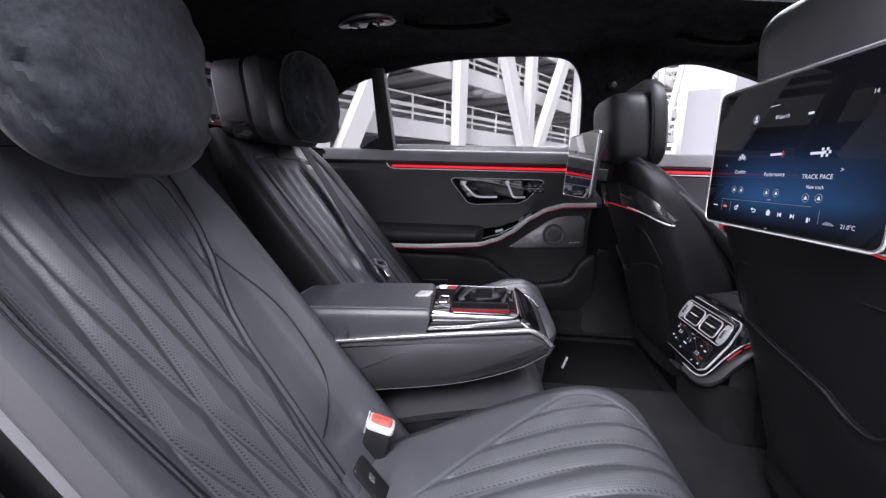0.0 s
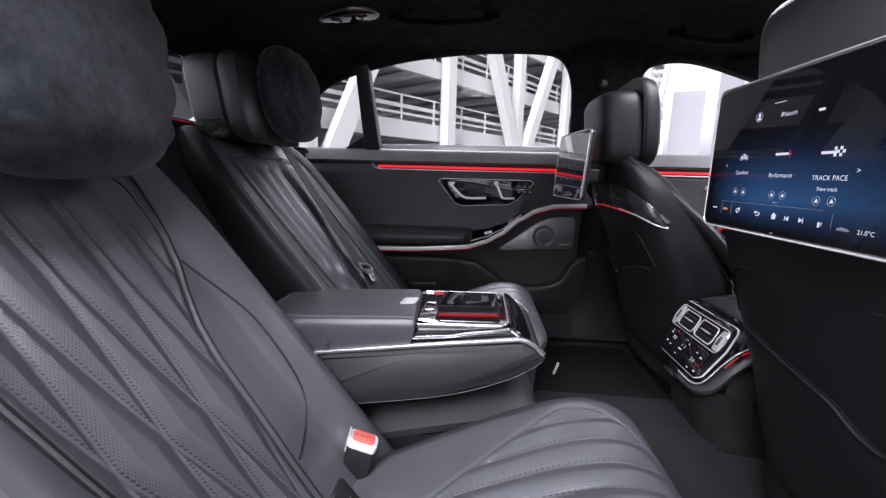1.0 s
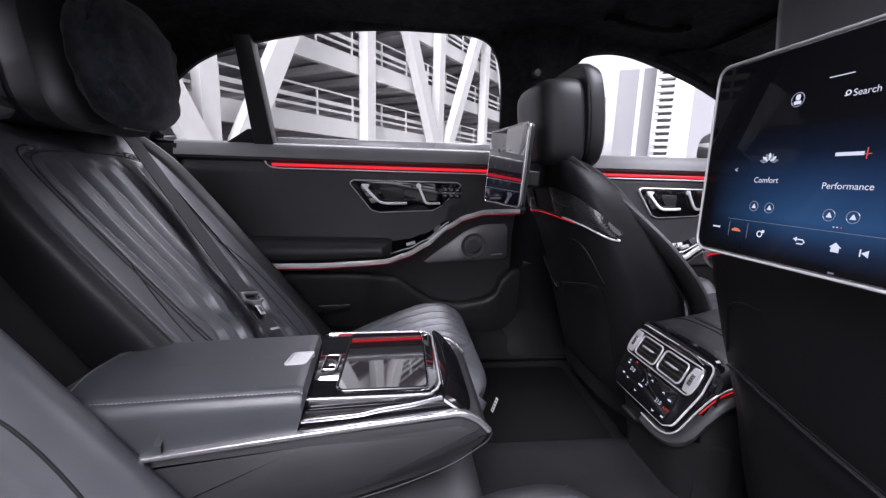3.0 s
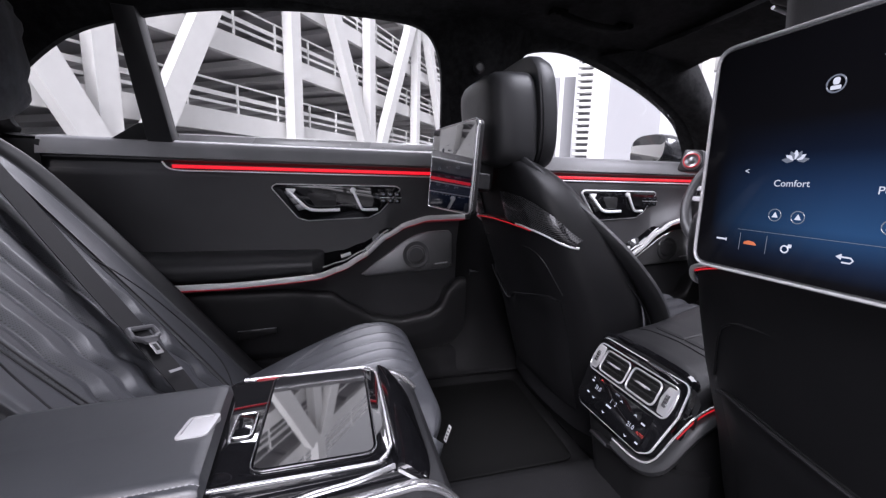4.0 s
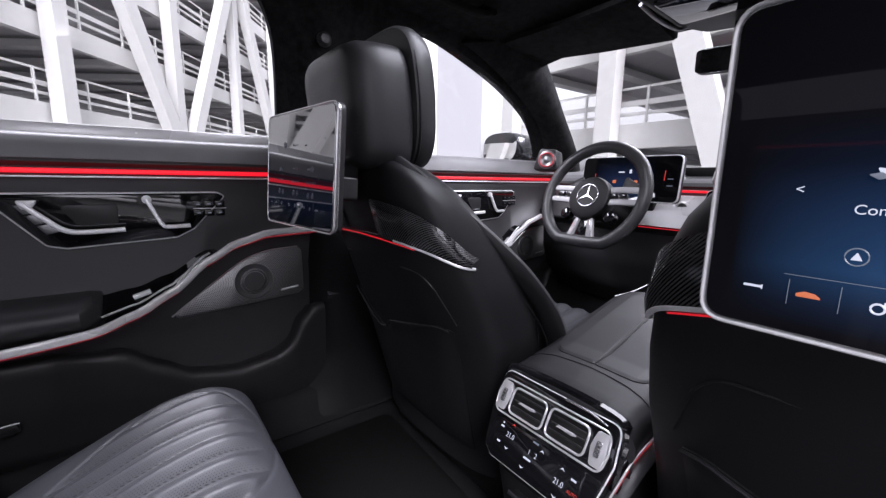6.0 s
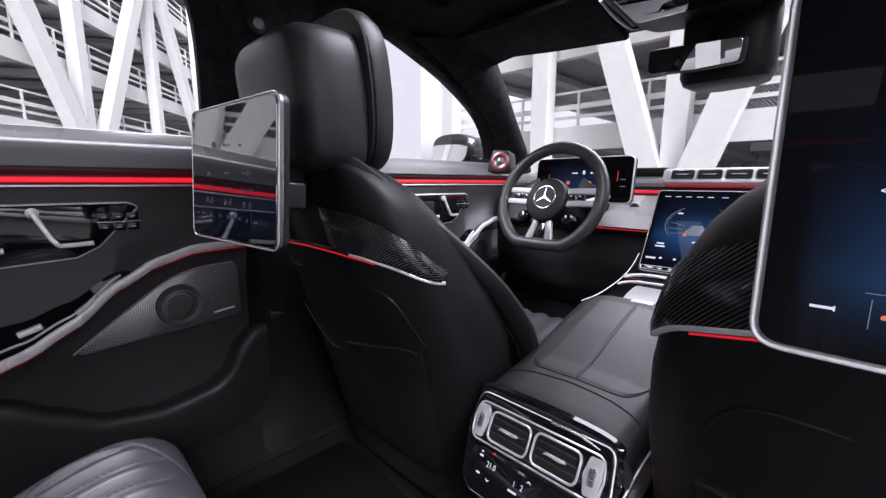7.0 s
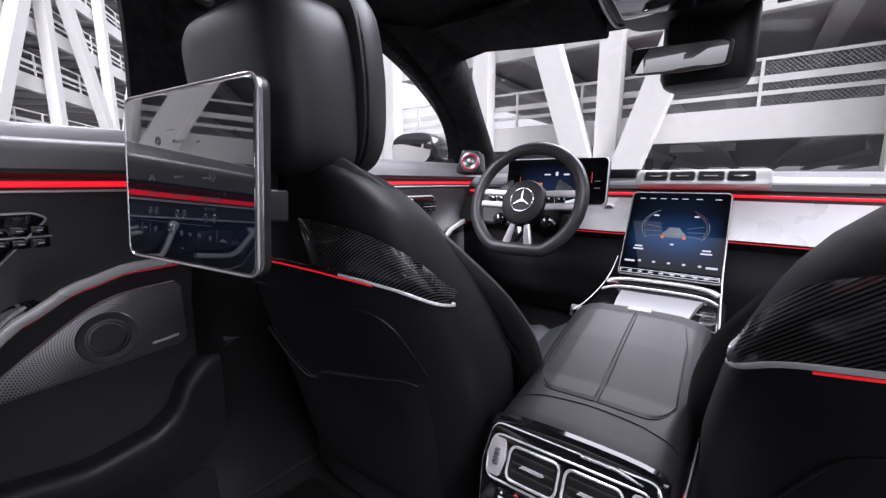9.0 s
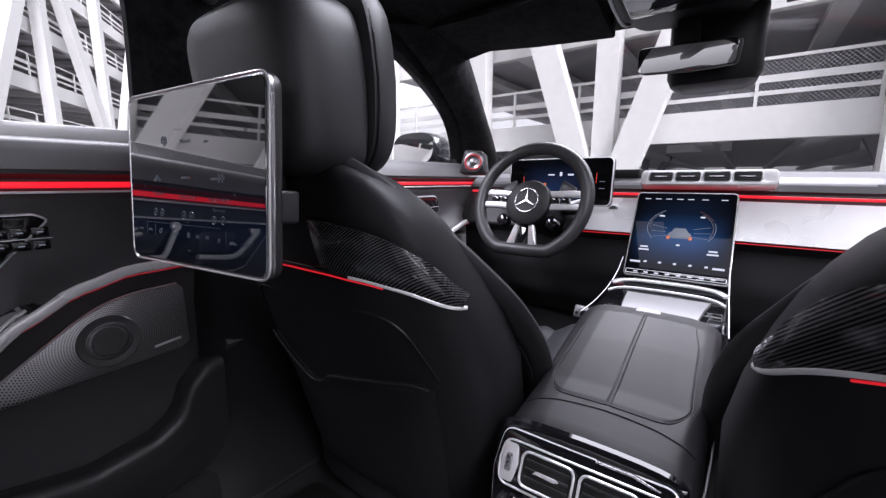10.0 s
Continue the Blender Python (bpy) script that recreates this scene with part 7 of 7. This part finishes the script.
# ---- steering wheel ----
def steering_wheel():
    c = Vector((0.80, 0.352, 1.015))
    ax = Vector((-0.93, 0, 0.36)).normalized()
    up = Vector((0.36, 0, 0.93)).normalized()
    pl = place_on(c, (0, -1, 0), up)
    t = thing("steering_wheel", "black leather steering wheel with flat bottom and satin metal spokes", "steering wheel", tuple(c))
    R = 0.156
    rim = []
    for k in range(64):
        a = 2 * math.pi * k / 64
        x, y = R * math.cos(a), R * math.sin(a)
        y = max(y, -0.130 - 0.010 * (1 - (x / R) ** 2))
        rim.append(pl(x, y, 0.0))
    part("rim", sweep(rim, circle(0.0180, 16, 0.0155), True, up=tuple(ax)), LEATHER, t, "leather rim")
    hub = [(0.066 * math.cos(2 * math.pi * k / 24), 0.066 * math.sin(2 * math.pi * k / 24) - 0.010) for k in range(24)]
    part("airbag", slab(hub, pl, -0.03, 0.022, 0.012), LEATHER_DARK, t, "round airbag cover")
    bp = lambda a, b, c: pl(a, b - 0.006, c)
    part("badge_disc", lathe([(0.0, 0.020), (0.033, 0.020), (0.033, 0.0235), (0.0, 0.0235)], bp, 32), PLASTIC, t)
    part("badge_ring", tube([bp(0.033 * math.cos(a), 0.033 * math.sin(a), 0.024) for a in [2 * math.pi * k / 32 for k in range(32)]], 0.0019, 8, True), STEEL_MID, t, "plain bright ring")
    for k in range(3):
        a = radians(90 + 120 * k)
        d = Vector((math.cos(a), math.sin(a)))
        n = Vector((-d.y, d.x))
        part("badge_bar", slab([tuple(d * 0.031), tuple(n * 0.0038 - d * 0.0015), tuple(-n * 0.0038 - d * 0.0015)], bp, 0.0237, 0.0262, 0.0002), STEEL_MID, t, "", False)
    for s in (-1, 1):
        for yy, w in ((0.016, 0.010), (-0.020, 0.013)):
            bar = catmull([pl(s * 0.048, yy, 0.006), pl(s * 0.09, yy + 0.004, 0.002), pl(s * 0.130, yy + 0.006, -0.002), pl(s * 0.147, yy + 0.006, -0.004)], 5)
            part("spoke", sweep(bar, rect(w, 0.018, 0.004), up=tuple(up)), CHROME_BRIGHT, t, "satin metal spoke")
        for j in range(2):
            part("spoke_key", slab([(s * (0.075 + 0.028 * j) - 0.011, -0.006), (s * (0.075 + 0.028 * j) + 0.011, -0.006), (s * (0.075 + 0.028 * j) + 0.011, 0.008), (s * (0.075 + 0.028 * j) - 0.011, 0.008)], pl, 0.0, 0.012, 0.002, 0.003), GLOSS, t)
        part("paddle", slab([(s * 0.07, 0.075), (s * 0.115, 0.05), (s * 0.105, 0.035), (s * 0.065, 0.04)], pl, -0.04, -0.030, 0.002, 0.006), PLASTIC_SATIN, t)
        part("rim_clasp", sweep([pl(s * R * math.cos(radians(a)), R * math.sin(radians(a)), 0.0) for a in np.linspace(30, 52, 8)], circle(0.0184, 16, 0.0159), up=tuple(ax)), PLASTIC_SATIN, t, "smooth black rim insert")
        part("drive_knob", lathe([(0.017, -0.02), (0.017, 0.004), (0.013, 0.007), (0.0, 0.007)], place_on(pl(s * 0.072, -0.058, 0.0), (0, -1, 0), up), 18), GLOSS, t)
    for k in (-1, 1):
        part("lower_spoke", slab([(k * 0.010, -0.060), (k * 0.024, -0.056), (k * 0.046, -0.134), (k * 0.022, -0.136)], pl, -0.006, 0.010, 0.004, 0.003), CHROME_BRIGHT, t, "satin metal lower spoke")
    part("spoke_web", slab([(-0.014, -0.055), (0.014, -0.055), (0.026, -0.132), (-0.026, -0.132)], pl, -0.010, 0.004, 0.002), GLOSS, t)
    part("column", tube([pl(0, 0, -0.03), pl(0, -0.01, -0.20)], 0.045, 16), PLASTIC, t)
    for s in (-1, 1):
        part("stalk", tube([pl(s * 0.05, 0.0, -0.06), pl(s * 0.15, 0.030, -0.055)], 0.007, 8), CHROME, t)


steering_wheel()

# brake pedal plate deep in the footwell
pd = thing("pedal", "small studded metal pedal in the dark footwell", "pedal", (1.02, 0.20, 0.60))
pp = place_on((1.0, 0.225, 0.66), (0, -1, 0), (0.5, 0, 0.86))
part("plate", slab([(-0.05, -0.02), (0.05, -0.02), (0.05, 0.02), (-0.05, 0.02)], pp, 0, 0.008, 0.002, 0.006), STEEL_DARK, pd)
for k in range(5):
    part("stud", lathe([(0.005, 0.008), (0.005, 0.011), (0.0, 0.012)], place_on(pp(-0.04 + 0.02 * k, -0.006, 0), (0, -1, 0), (0.5, 0, 0.86)), 8), RUBBER, pd)
part("arm", box(1.0, 1.25, 0.215, 0.235, 0.655, 0.68, 0.004), PLASTIC, pd)

# tweeter in the front door's corner
tw = thing("tweeter", "round door tweeter with a glowing red ring", "speaker", (0.90, 0.60, 1.10))
tp2 = place_on((0.865, 0.580, 1.128), (0.30, -0.95, 0), (0.1, 0.05, 1))
part("shell", slab([(-0.05, -0.035), (0.04, -0.035), (0.030, 0.035), (-0.03, 0.04)], tp2, -0.06, 0.0, 0.004, 0.012), PLASTIC_SATIN, tw)
part("face", lathe([(0.031, -0.002), (0.032, 0.003), (0.022, 0.006), (0.013, 0.002), (0.0, 0.006)], tp2, 28), SPEAKER_METAL, tw, "metal spiral face")
part("light_ring", tube([tp2(0.0255 * math.cos(a), 0.023 * math.sin(a), 0.006) for a in [2 * math.pi * k / 28 for k in range(28)]], 0.0022, 6, True), RED_SOFT, tw, "red light ring")

# ---- roof fittings ----
def roof_console():
    t = thing("overhead_console", "black overhead console with an inner mirror", "overhead console", (0.72, 0, 1.43))
    body = [(0.50, 0.11), (0.72, 0.125), (0.80, 0.10), (0.83, 0.0), (0.80, -0.10), (0.72, -0.125), (0.50, -0.11)]
    part("shell", slab(body, lambda a, b, c: Vector((a, b, c)), 1.395, 1.52, 0.02, 0.03), PLASTIC, t, "black plastic shell")
    part("lamp_panel", slab([(0.53, 0.085), (0.68, 0.095), (0.68, -0.095), (0.53, -0.085)], lambda a, b, c: Vector((a, b, c)), 1.388, 1.40, 0.004, 0.015), GLOSS, t)
    for s in (-1, 1):
        part("rail", tube(catmull([(0.52, s * 0.100, 1.392), (0.60, s * 0.106, 1.386), (0.70, s * 0.112, 1.390), (0.73, s * 0.10, 1.40)], 5), 0.004, 8), STEEL_DARK, t)
    part("sensor_pod", slab([(0.79, 0.045), (0.90, 0.035), (0.92, -0.03), (0.90, -0.125), (0.79, -0.135)], lambda a, b, c: Vector((a, b, c)), 1.268, 1.44, 0.025, 0.04), PLASTIC, t, "black sensor housing")
    m = thing("inner_mirror", "frameless inner rear-view mirror below the roof console", "mirror", (0.74, 0.0, 1.32))
    mp = place_on((0.745, 0.002, 1.320), (-0.20, -0.97, -0.10), (-0.10, 0.022, 1))
    o = [(-0.094, -0.024), (-0.080, -0.029), (0.010, -0.029), (0.094, -0.022), (0.096, 0.026), (-0.096, 0.026)]
    part("case", slab(o, mp, -0.025, 0.0, 0.008, 0.012), PLASTIC, m)
    part("mirror_glass", slab([tuple(p) for p in inset(round_poly(o, 0.012), 0.003)], mp, 0.0, 0.002, 0.0005), MIRROR, m, "", False)
    part("stem", box(0.755, 0.79, -0.02, 0.02, 1.33, 1.42, 0.006), PLASTIC, m)


roof_console()
for s in (1, -1):
    v = thing("sun_visor", "folded black fabric sun visor", "sun visor", (0.70, s * 0.33, 1.42), "sun visors")
    part("flap", sheet(lambda u, q: (0.60 + 0.19 * u - 0.02 * abs(q - 0.5), s * (0.15 + 0.38 * q), 1.452 - 0.045 * u + 0.034 * q * u - 0.004 * math.sin(math.pi * u)), 12, 12, 0.014), HEADLINER, v)
    part("clip", box(0.775, 0.795, s * 0.165 - 0.012, s * 0.165 + 0.012, 1.400, 1.44, 0.003), PLASTIC, v)


GRAB = plain("matt_black", (0.004, 0.004, 0.004), 0.85, 0, 0.2, 500, spec=0.1)


def grab_handle(x0, x1, y, label):
    t = thing("grab_handle", label, "grab handle", ((x0 + x1) / 2, y, 1.49), "roof grab handles")
    z0, z1 = roof_z(x0, y), roof_z(x1, y)
    part("bar", sweep(catmull([(x0, y, z0 + 0.002), (x0 + 0.02, y - 0.012, z0 - 0.018), ((x0 + x1) / 2, y - 0.016, (z0 + z1) / 2 - 0.026), (x1 - 0.02, y - 0.012, z1 - 0.018), (x1, y, z1 + 0.002)], 6), rect(0.024, 0.014, 0.005)), GRAB, t)
    for x, z in ((x0, z0), (x1, z1)):
        part("foot", box(x - 0.022, x + 0.022, y - 0.012, y + 0.012, z - 0.012, z + 0.006, 0.004), GRAB, t)
        part("cap", box(x - 0.012, x + 0.012, y - 0.016, y - 0.010, z - 0.016, z - 0.008, 0.002), GRAB, t)


grab_handle(-0.60, -0.32, 0.345, "black folding grab handle above the rear door")
grab_handle(0.25, 0.45, 0.455, "black folding grab handle with bright caps above the front door")
rl = thing("reading_lamp", "oval reading lamp with a bright bezel in the roof lining", "reading lamp", (-0.735, 0.315, 1.46))
pr_ = lambda a, b, c: Vector((-0.735 + a, 0.315 + b, roof_z(-0.735 + a, 0.315 + b) - 0.002 - c))
oval = [(0.090 * math.cos(k * math.pi / 16), 0.048 * math.sin(k * math.pi / 16)) for k in range(32)]
part("bezel", slab(oval, pr_, -0.01, 0.007, 0.003), STEEL_DARK, rl, "bright bezel")
part("panel", slab([(a * 0.93, b * 0.88) for a, b in oval], pr_, 0.004, 0.009, 0.002), GLOSS, rl)
for k in (-0.038, 0.038):
    part("lens", lathe([(0.018, 0.0), (0.018, 0.005), (0.008, 0.008), (0.0, 0.008)], lambda a, b, c: pr_(k + a, b, 0.007 + c), 20), STEEL_PALE, rl, "clear lamp lens")

# ---- outside mirror and bonnet ----
om = thing("door_mirror", "black outside door mirror", "door mirror", (1.02, 0.93, 1.14))
mo = Vector((0.985, 0.935, 1.19))
rings = []
for x, sc in ((0.0, 0.96), (0.008, 1.0), (0.05, 1.0), (0.10, 0.92), (0.15, 0.72), (0.18, 0.42), (0.19, 0.1)):
    rings.append([mo + Vector((x + 0.10 * (0.11 * sc * math.cos(a)), 0.118 * sc * math.copysign(abs(math.cos(a)) ** 0.7, math.cos(a)), 0.066 * sc * math.copysign(abs(math.sin(a)) ** 0.7, math.sin(a)))) for a in [2 * math.pi * k / 36 for k in range(36)]])
part("housing", loft(rings), BODY_PAINT, om, "glossy dark painted housing")
part("mirror_glass", loft([[mo + Vector((x + 0.10 * (0.11 * 0.9 * math.cos(a)) + 0.012 * math.sin(a), 0.118 * 0.92 * math.copysign(abs(math.cos(a)) ** 0.7, math.cos(a)), 0.066 * 0.90 * math.copysign(abs(math.sin(a)) ** 0.7, math.sin(a)))) for a in [2 * math.pi * k / 36 for k in range(36)]] for x in (-0.004, 0.002)]), MIRROR, om)
part("foot", sweep([(1.05, 0.83, 1.15), (1.02, 0.76, 1.135)], rect(0.06, 0.03, 0.01)), BODY_PAINT, om)
bm = sheet(lambda u, v: (1.50 + 1.3 * u, (-0.78 + 1.56 * v) * (1 - 0.12 * u), 1.06 - 0.10 * u * u - 0.10 * abs(2 * v - 1) ** 4), 16, 20, 0.02)
solid("bonnet", bm, BODY_PAINT, "dark glossy car bonnet beyond the windscreen", "bonnet")

# ---- outside: ground, car park, towers ----
bm = sheet(lambda u, v: (-400 + 800 * u, -400 + 800 * v, GROUND), 8, 8, 0.0)
tagged(part("ground", bm, PAVING), "pale grey paved ground", "ground", kind="structure")


def deck_front(P, d, s0, s1, base, storeys, storey, posts, vs, name, label, depth=16.0, back=False, mesh=False, inner=(), lamps=()):
    """An open steel car park: a row of decks with white edge beams, railings, columns and V braces. P: a point of its front line, d: the line's way."""
    t = thing(name, label, "car park", (P[0], P[1], GROUND))
    P, d = Vector((P[0], P[1], 0)), Vector((d[0], d[1], 0)).normalized()
    inn = Vector((-d.y, d.x, 0)) if not back else Vector((d.y, -d.x, 0))

    def bar(a, b, w, dep, mat, nm):
        a, b = Vector(a), Vector(b)
        ax = (b - a).normalized()
        side = d if abs(ax.dot(d)) < 0.9 else Vector((0, 0, 1))
        side = (side - ax * side.dot(ax)).normalized()
        nn = ax.cross(side)
        rings = [[q + side * x * w / 2 + nn * y * dep / 2 for x, y in ((-1, -1), (1, -1), (1, 1), (-1, 1))] for q in (a, b)]
        return part(nm, loft(rings), mat, t, "", False)

    at = lambda s, z, off=0.0: P + d * s + inn * off + Vector((0, 0, z))
    top = base + storeys * storey
    for k in range(storeys):
        z = base + k * storey
        bar(at(s0, z - 0.38, 0.5), at(s1, z - 0.38, 0.5), 0.76, 0.25, WHITE_PAINT, "edge_beam")
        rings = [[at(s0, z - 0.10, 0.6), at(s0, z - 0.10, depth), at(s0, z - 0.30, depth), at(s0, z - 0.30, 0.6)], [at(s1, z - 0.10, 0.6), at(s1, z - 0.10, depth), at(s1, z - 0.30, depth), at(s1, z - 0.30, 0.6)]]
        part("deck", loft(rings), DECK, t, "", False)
        s = s0 + 1.0
        while s < s1:
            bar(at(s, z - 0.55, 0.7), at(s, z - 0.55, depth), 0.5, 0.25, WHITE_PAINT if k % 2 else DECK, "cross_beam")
            s += 2.6
        for hz, w in ((1.08, 0.07), (0.62, 0.16), (0.30, 0.10)):
            bar(at(s0, z + hz, 0.45), at(s1, z + hz, 0.45), w, 0.06, WHITE_PAINT, "rail")
        s = s0 + 0.3
        while s < s1:
            bar(at(s, z - 0.2, 0.42), at(s, z + 1.10, 0.42), 0.07, 0.07, WHITE_PAINT, "rail_post")
            s += 2.13
        if mesh:
            rings = [[at(s0, z + 0.02, 0.46), at(s1, z + 0.02, 0.46)], [at(s0, z + 1.06, 0.46), at(s1, z + 1.06, 0.46)]]
            part("fence_mesh", loft(rings, False, False), FENCE, t, "", False)
    bar(at(s0, GROUND + 0.3, depth), at(s1, GROUND + 0.3, depth), 0.6, 0.2, WHITE_PAINT, "plinth")
    for s in posts:
        bar(at(s, GROUND), at(s, top + 1.0), 0.58, 0.5, WHITE_PAINT, "column")
    for s, z0, sides, slope in vs:
        for sg in sides:
            z1 = min(top + 1, 14.0)
            bar(at(s, z0, -0.25), at(s + sg * slope * (z1 - z0), z1, -0.25), 0.72, 0.5, WHITE_PAINT, "brace")
    # columns under the deck, their shade put into the colour
    for s, off, lean in inner:
        for sg in (-1, 0, 1):
            bar(at(s, GROUND, off), at(s + sg * lean, base - 0.35, off), 0.35, 0.35, SHADE_GREY, "inner_column")
    for s, off in lamps:
        bar(at(s - 1.1, base - 0.46, off), at(s + 1.1, base - 0.46, off), 0.30, 0.10, LAMP_WHITE, "strip_lamp")
    return t


def fence_mat():
    m = Nodes("wire_fence")
    t = m.t
    out = [n for n in t.nodes if n.type == "OUTPUT_MATERIAL"][0]
    p = m.coords()
    sep = m.add("SeparateXYZ", Vector=p)
    s = m.math("ADD", sep.outputs[0], sep.outputs[1])
    a = m.math("FRACT", m.math("MULTIPLY", m.math("ADD", s, sep.outputs[2]), 11.0))
    b = m.math("FRACT", m.math("MULTIPLY", m.math("SUBTRACT", s, sep.outputs[2]), 11.0))
    wire = m.math("MAXIMUM", m.math("LESS_THAN", a, 0.14), m.math("LESS_THAN", b, 0.14))
    m.done((0.35, 0.35, 0.36), 0.5, 0.3)
    tr = m.add("BsdfTransparent")
    mx = m.add("MixShader")
    t.links.new(wire, mx.inputs[0])
    t.links.new(tr.outputs[0], mx.inputs[1])
    t.links.new(m.bsdf.outputs[0], mx.inputs[2])
    t.links.new(mx.outputs[0], out.inputs[0])
    return m.mat


FENCE = fence_mat()
VB = (-1, 1)  # a V of two braces
deck_front((-2.4, 18.9), (0.585, 0.811), -30, 42, 3.4, 5, 2.9, [-19.6, -13.2, -6.95, 0.7, 7.1, 13.5, 19.9, 26.3, 32.7], [(-19.6, 0.4, VB, 0.5), (-10.3, 1.0, (-1,), 0.5), (-6.75, 0.4, VB, 0.5), (7.1, 1.3, VB, 0.5), (19.9, 1.3, VB, 0.5), (32.7, 1.3, VB, 0.5)], "car_park", "white steel multi-storey car park with railings and V braces")
deck_front((12.0, 0.0), (0.0, 1.0), -26, 12.5, 2.85, 4, 2.9, [-20, -14.6, -8.2, -2.6, 3.2, 7.3, 11.5], [(-9.0, 0.0, VB, 0.34), (3.2, -0.35, VB, 0.334)], "car_park", "white steel car park deck with wire fence ahead of the car", depth=40.0, back=True, mesh=True, inner=((-4.3, 6.0, 1.2), (4.6, 14.0, 1.2), (-9.5, 16.0, 1.2)), lamps=((-2.2, 2.6), (-6.2, 4.6), (1.5, 7.0), (-4.5, 9.0)))
deck_front((-14.0, -20.0), (0.93, -0.36), -14, 22, 3.2, 4, 2.9, [-12, -5.6, 0.8, 7.2, 13.6], [(-5.6, 1.3, VB, 0.5), (7.2, 1.3, VB, 0.5)], "car_park", "white steel car park behind the open door", back=True)


def tower(h0, h1, dist, top, label, strip=None, loggia=None, storey=3.1):
    """A tower block between two bearings, with a white strip and a stack of balconies between bearings of their own."""
    at = lambda h, r: Vector((r * math.cos(radians(h)), r * math.sin(radians(h)), 0))
    mid = at((h0 + h1) / 2, dist)
    t = thing("tower_block", label, "building", tuple(mid + Vector((0, 0, GROUND))))

    def block(nm, a, b, r0, r1, z0, z1, mat):
        foot = (at(a, r0), at(b, r0), at(b, r1), at(a, r1))
        part(nm, loft([[v + Vector((0, 0, z)) for v in foot] for z in (z0, z1)]), mat, t, "", False)

    block("wall", h0, h1, dist, dist + 25, GROUND, top, GREY_WALL)
    if strip:
        block("corner_strip", strip[0], strip[1], dist - 1.0, dist, GROUND, top + 1, WHITE_PAINT)
    if loggia:
        # dark block whose colour stands in for the shade between balconies
        block("loggia", loggia[0], loggia[1], dist - 0.5, dist + 10, GROUND, top, SHADE_GREY)
        z = GROUND + storey
        while z < top:
            block("balcony", loggia[0] - 0.1, loggia[1] + 0.35, dist - 4.5, dist - 0.6, z, z + storey * 0.42, WHITE_PAINT)
            z += storey
    return t


tower(63.6, 66.9, 220, 41, "grey tower block in the distance")
tower(58.2, 62.4, 250, 60, "tall grey tower block in the distance", (59.6, 60.1))
tower(48.0, 57.6, 230, 120, "large grey tower block with balconies on one corner", (54.1, 56.1), (56.2, 57.6))
tower(67.4, 69.3, 210, 95, "tower block with rows of balconies", (67.4, 67.9), (68.0, 69.2))
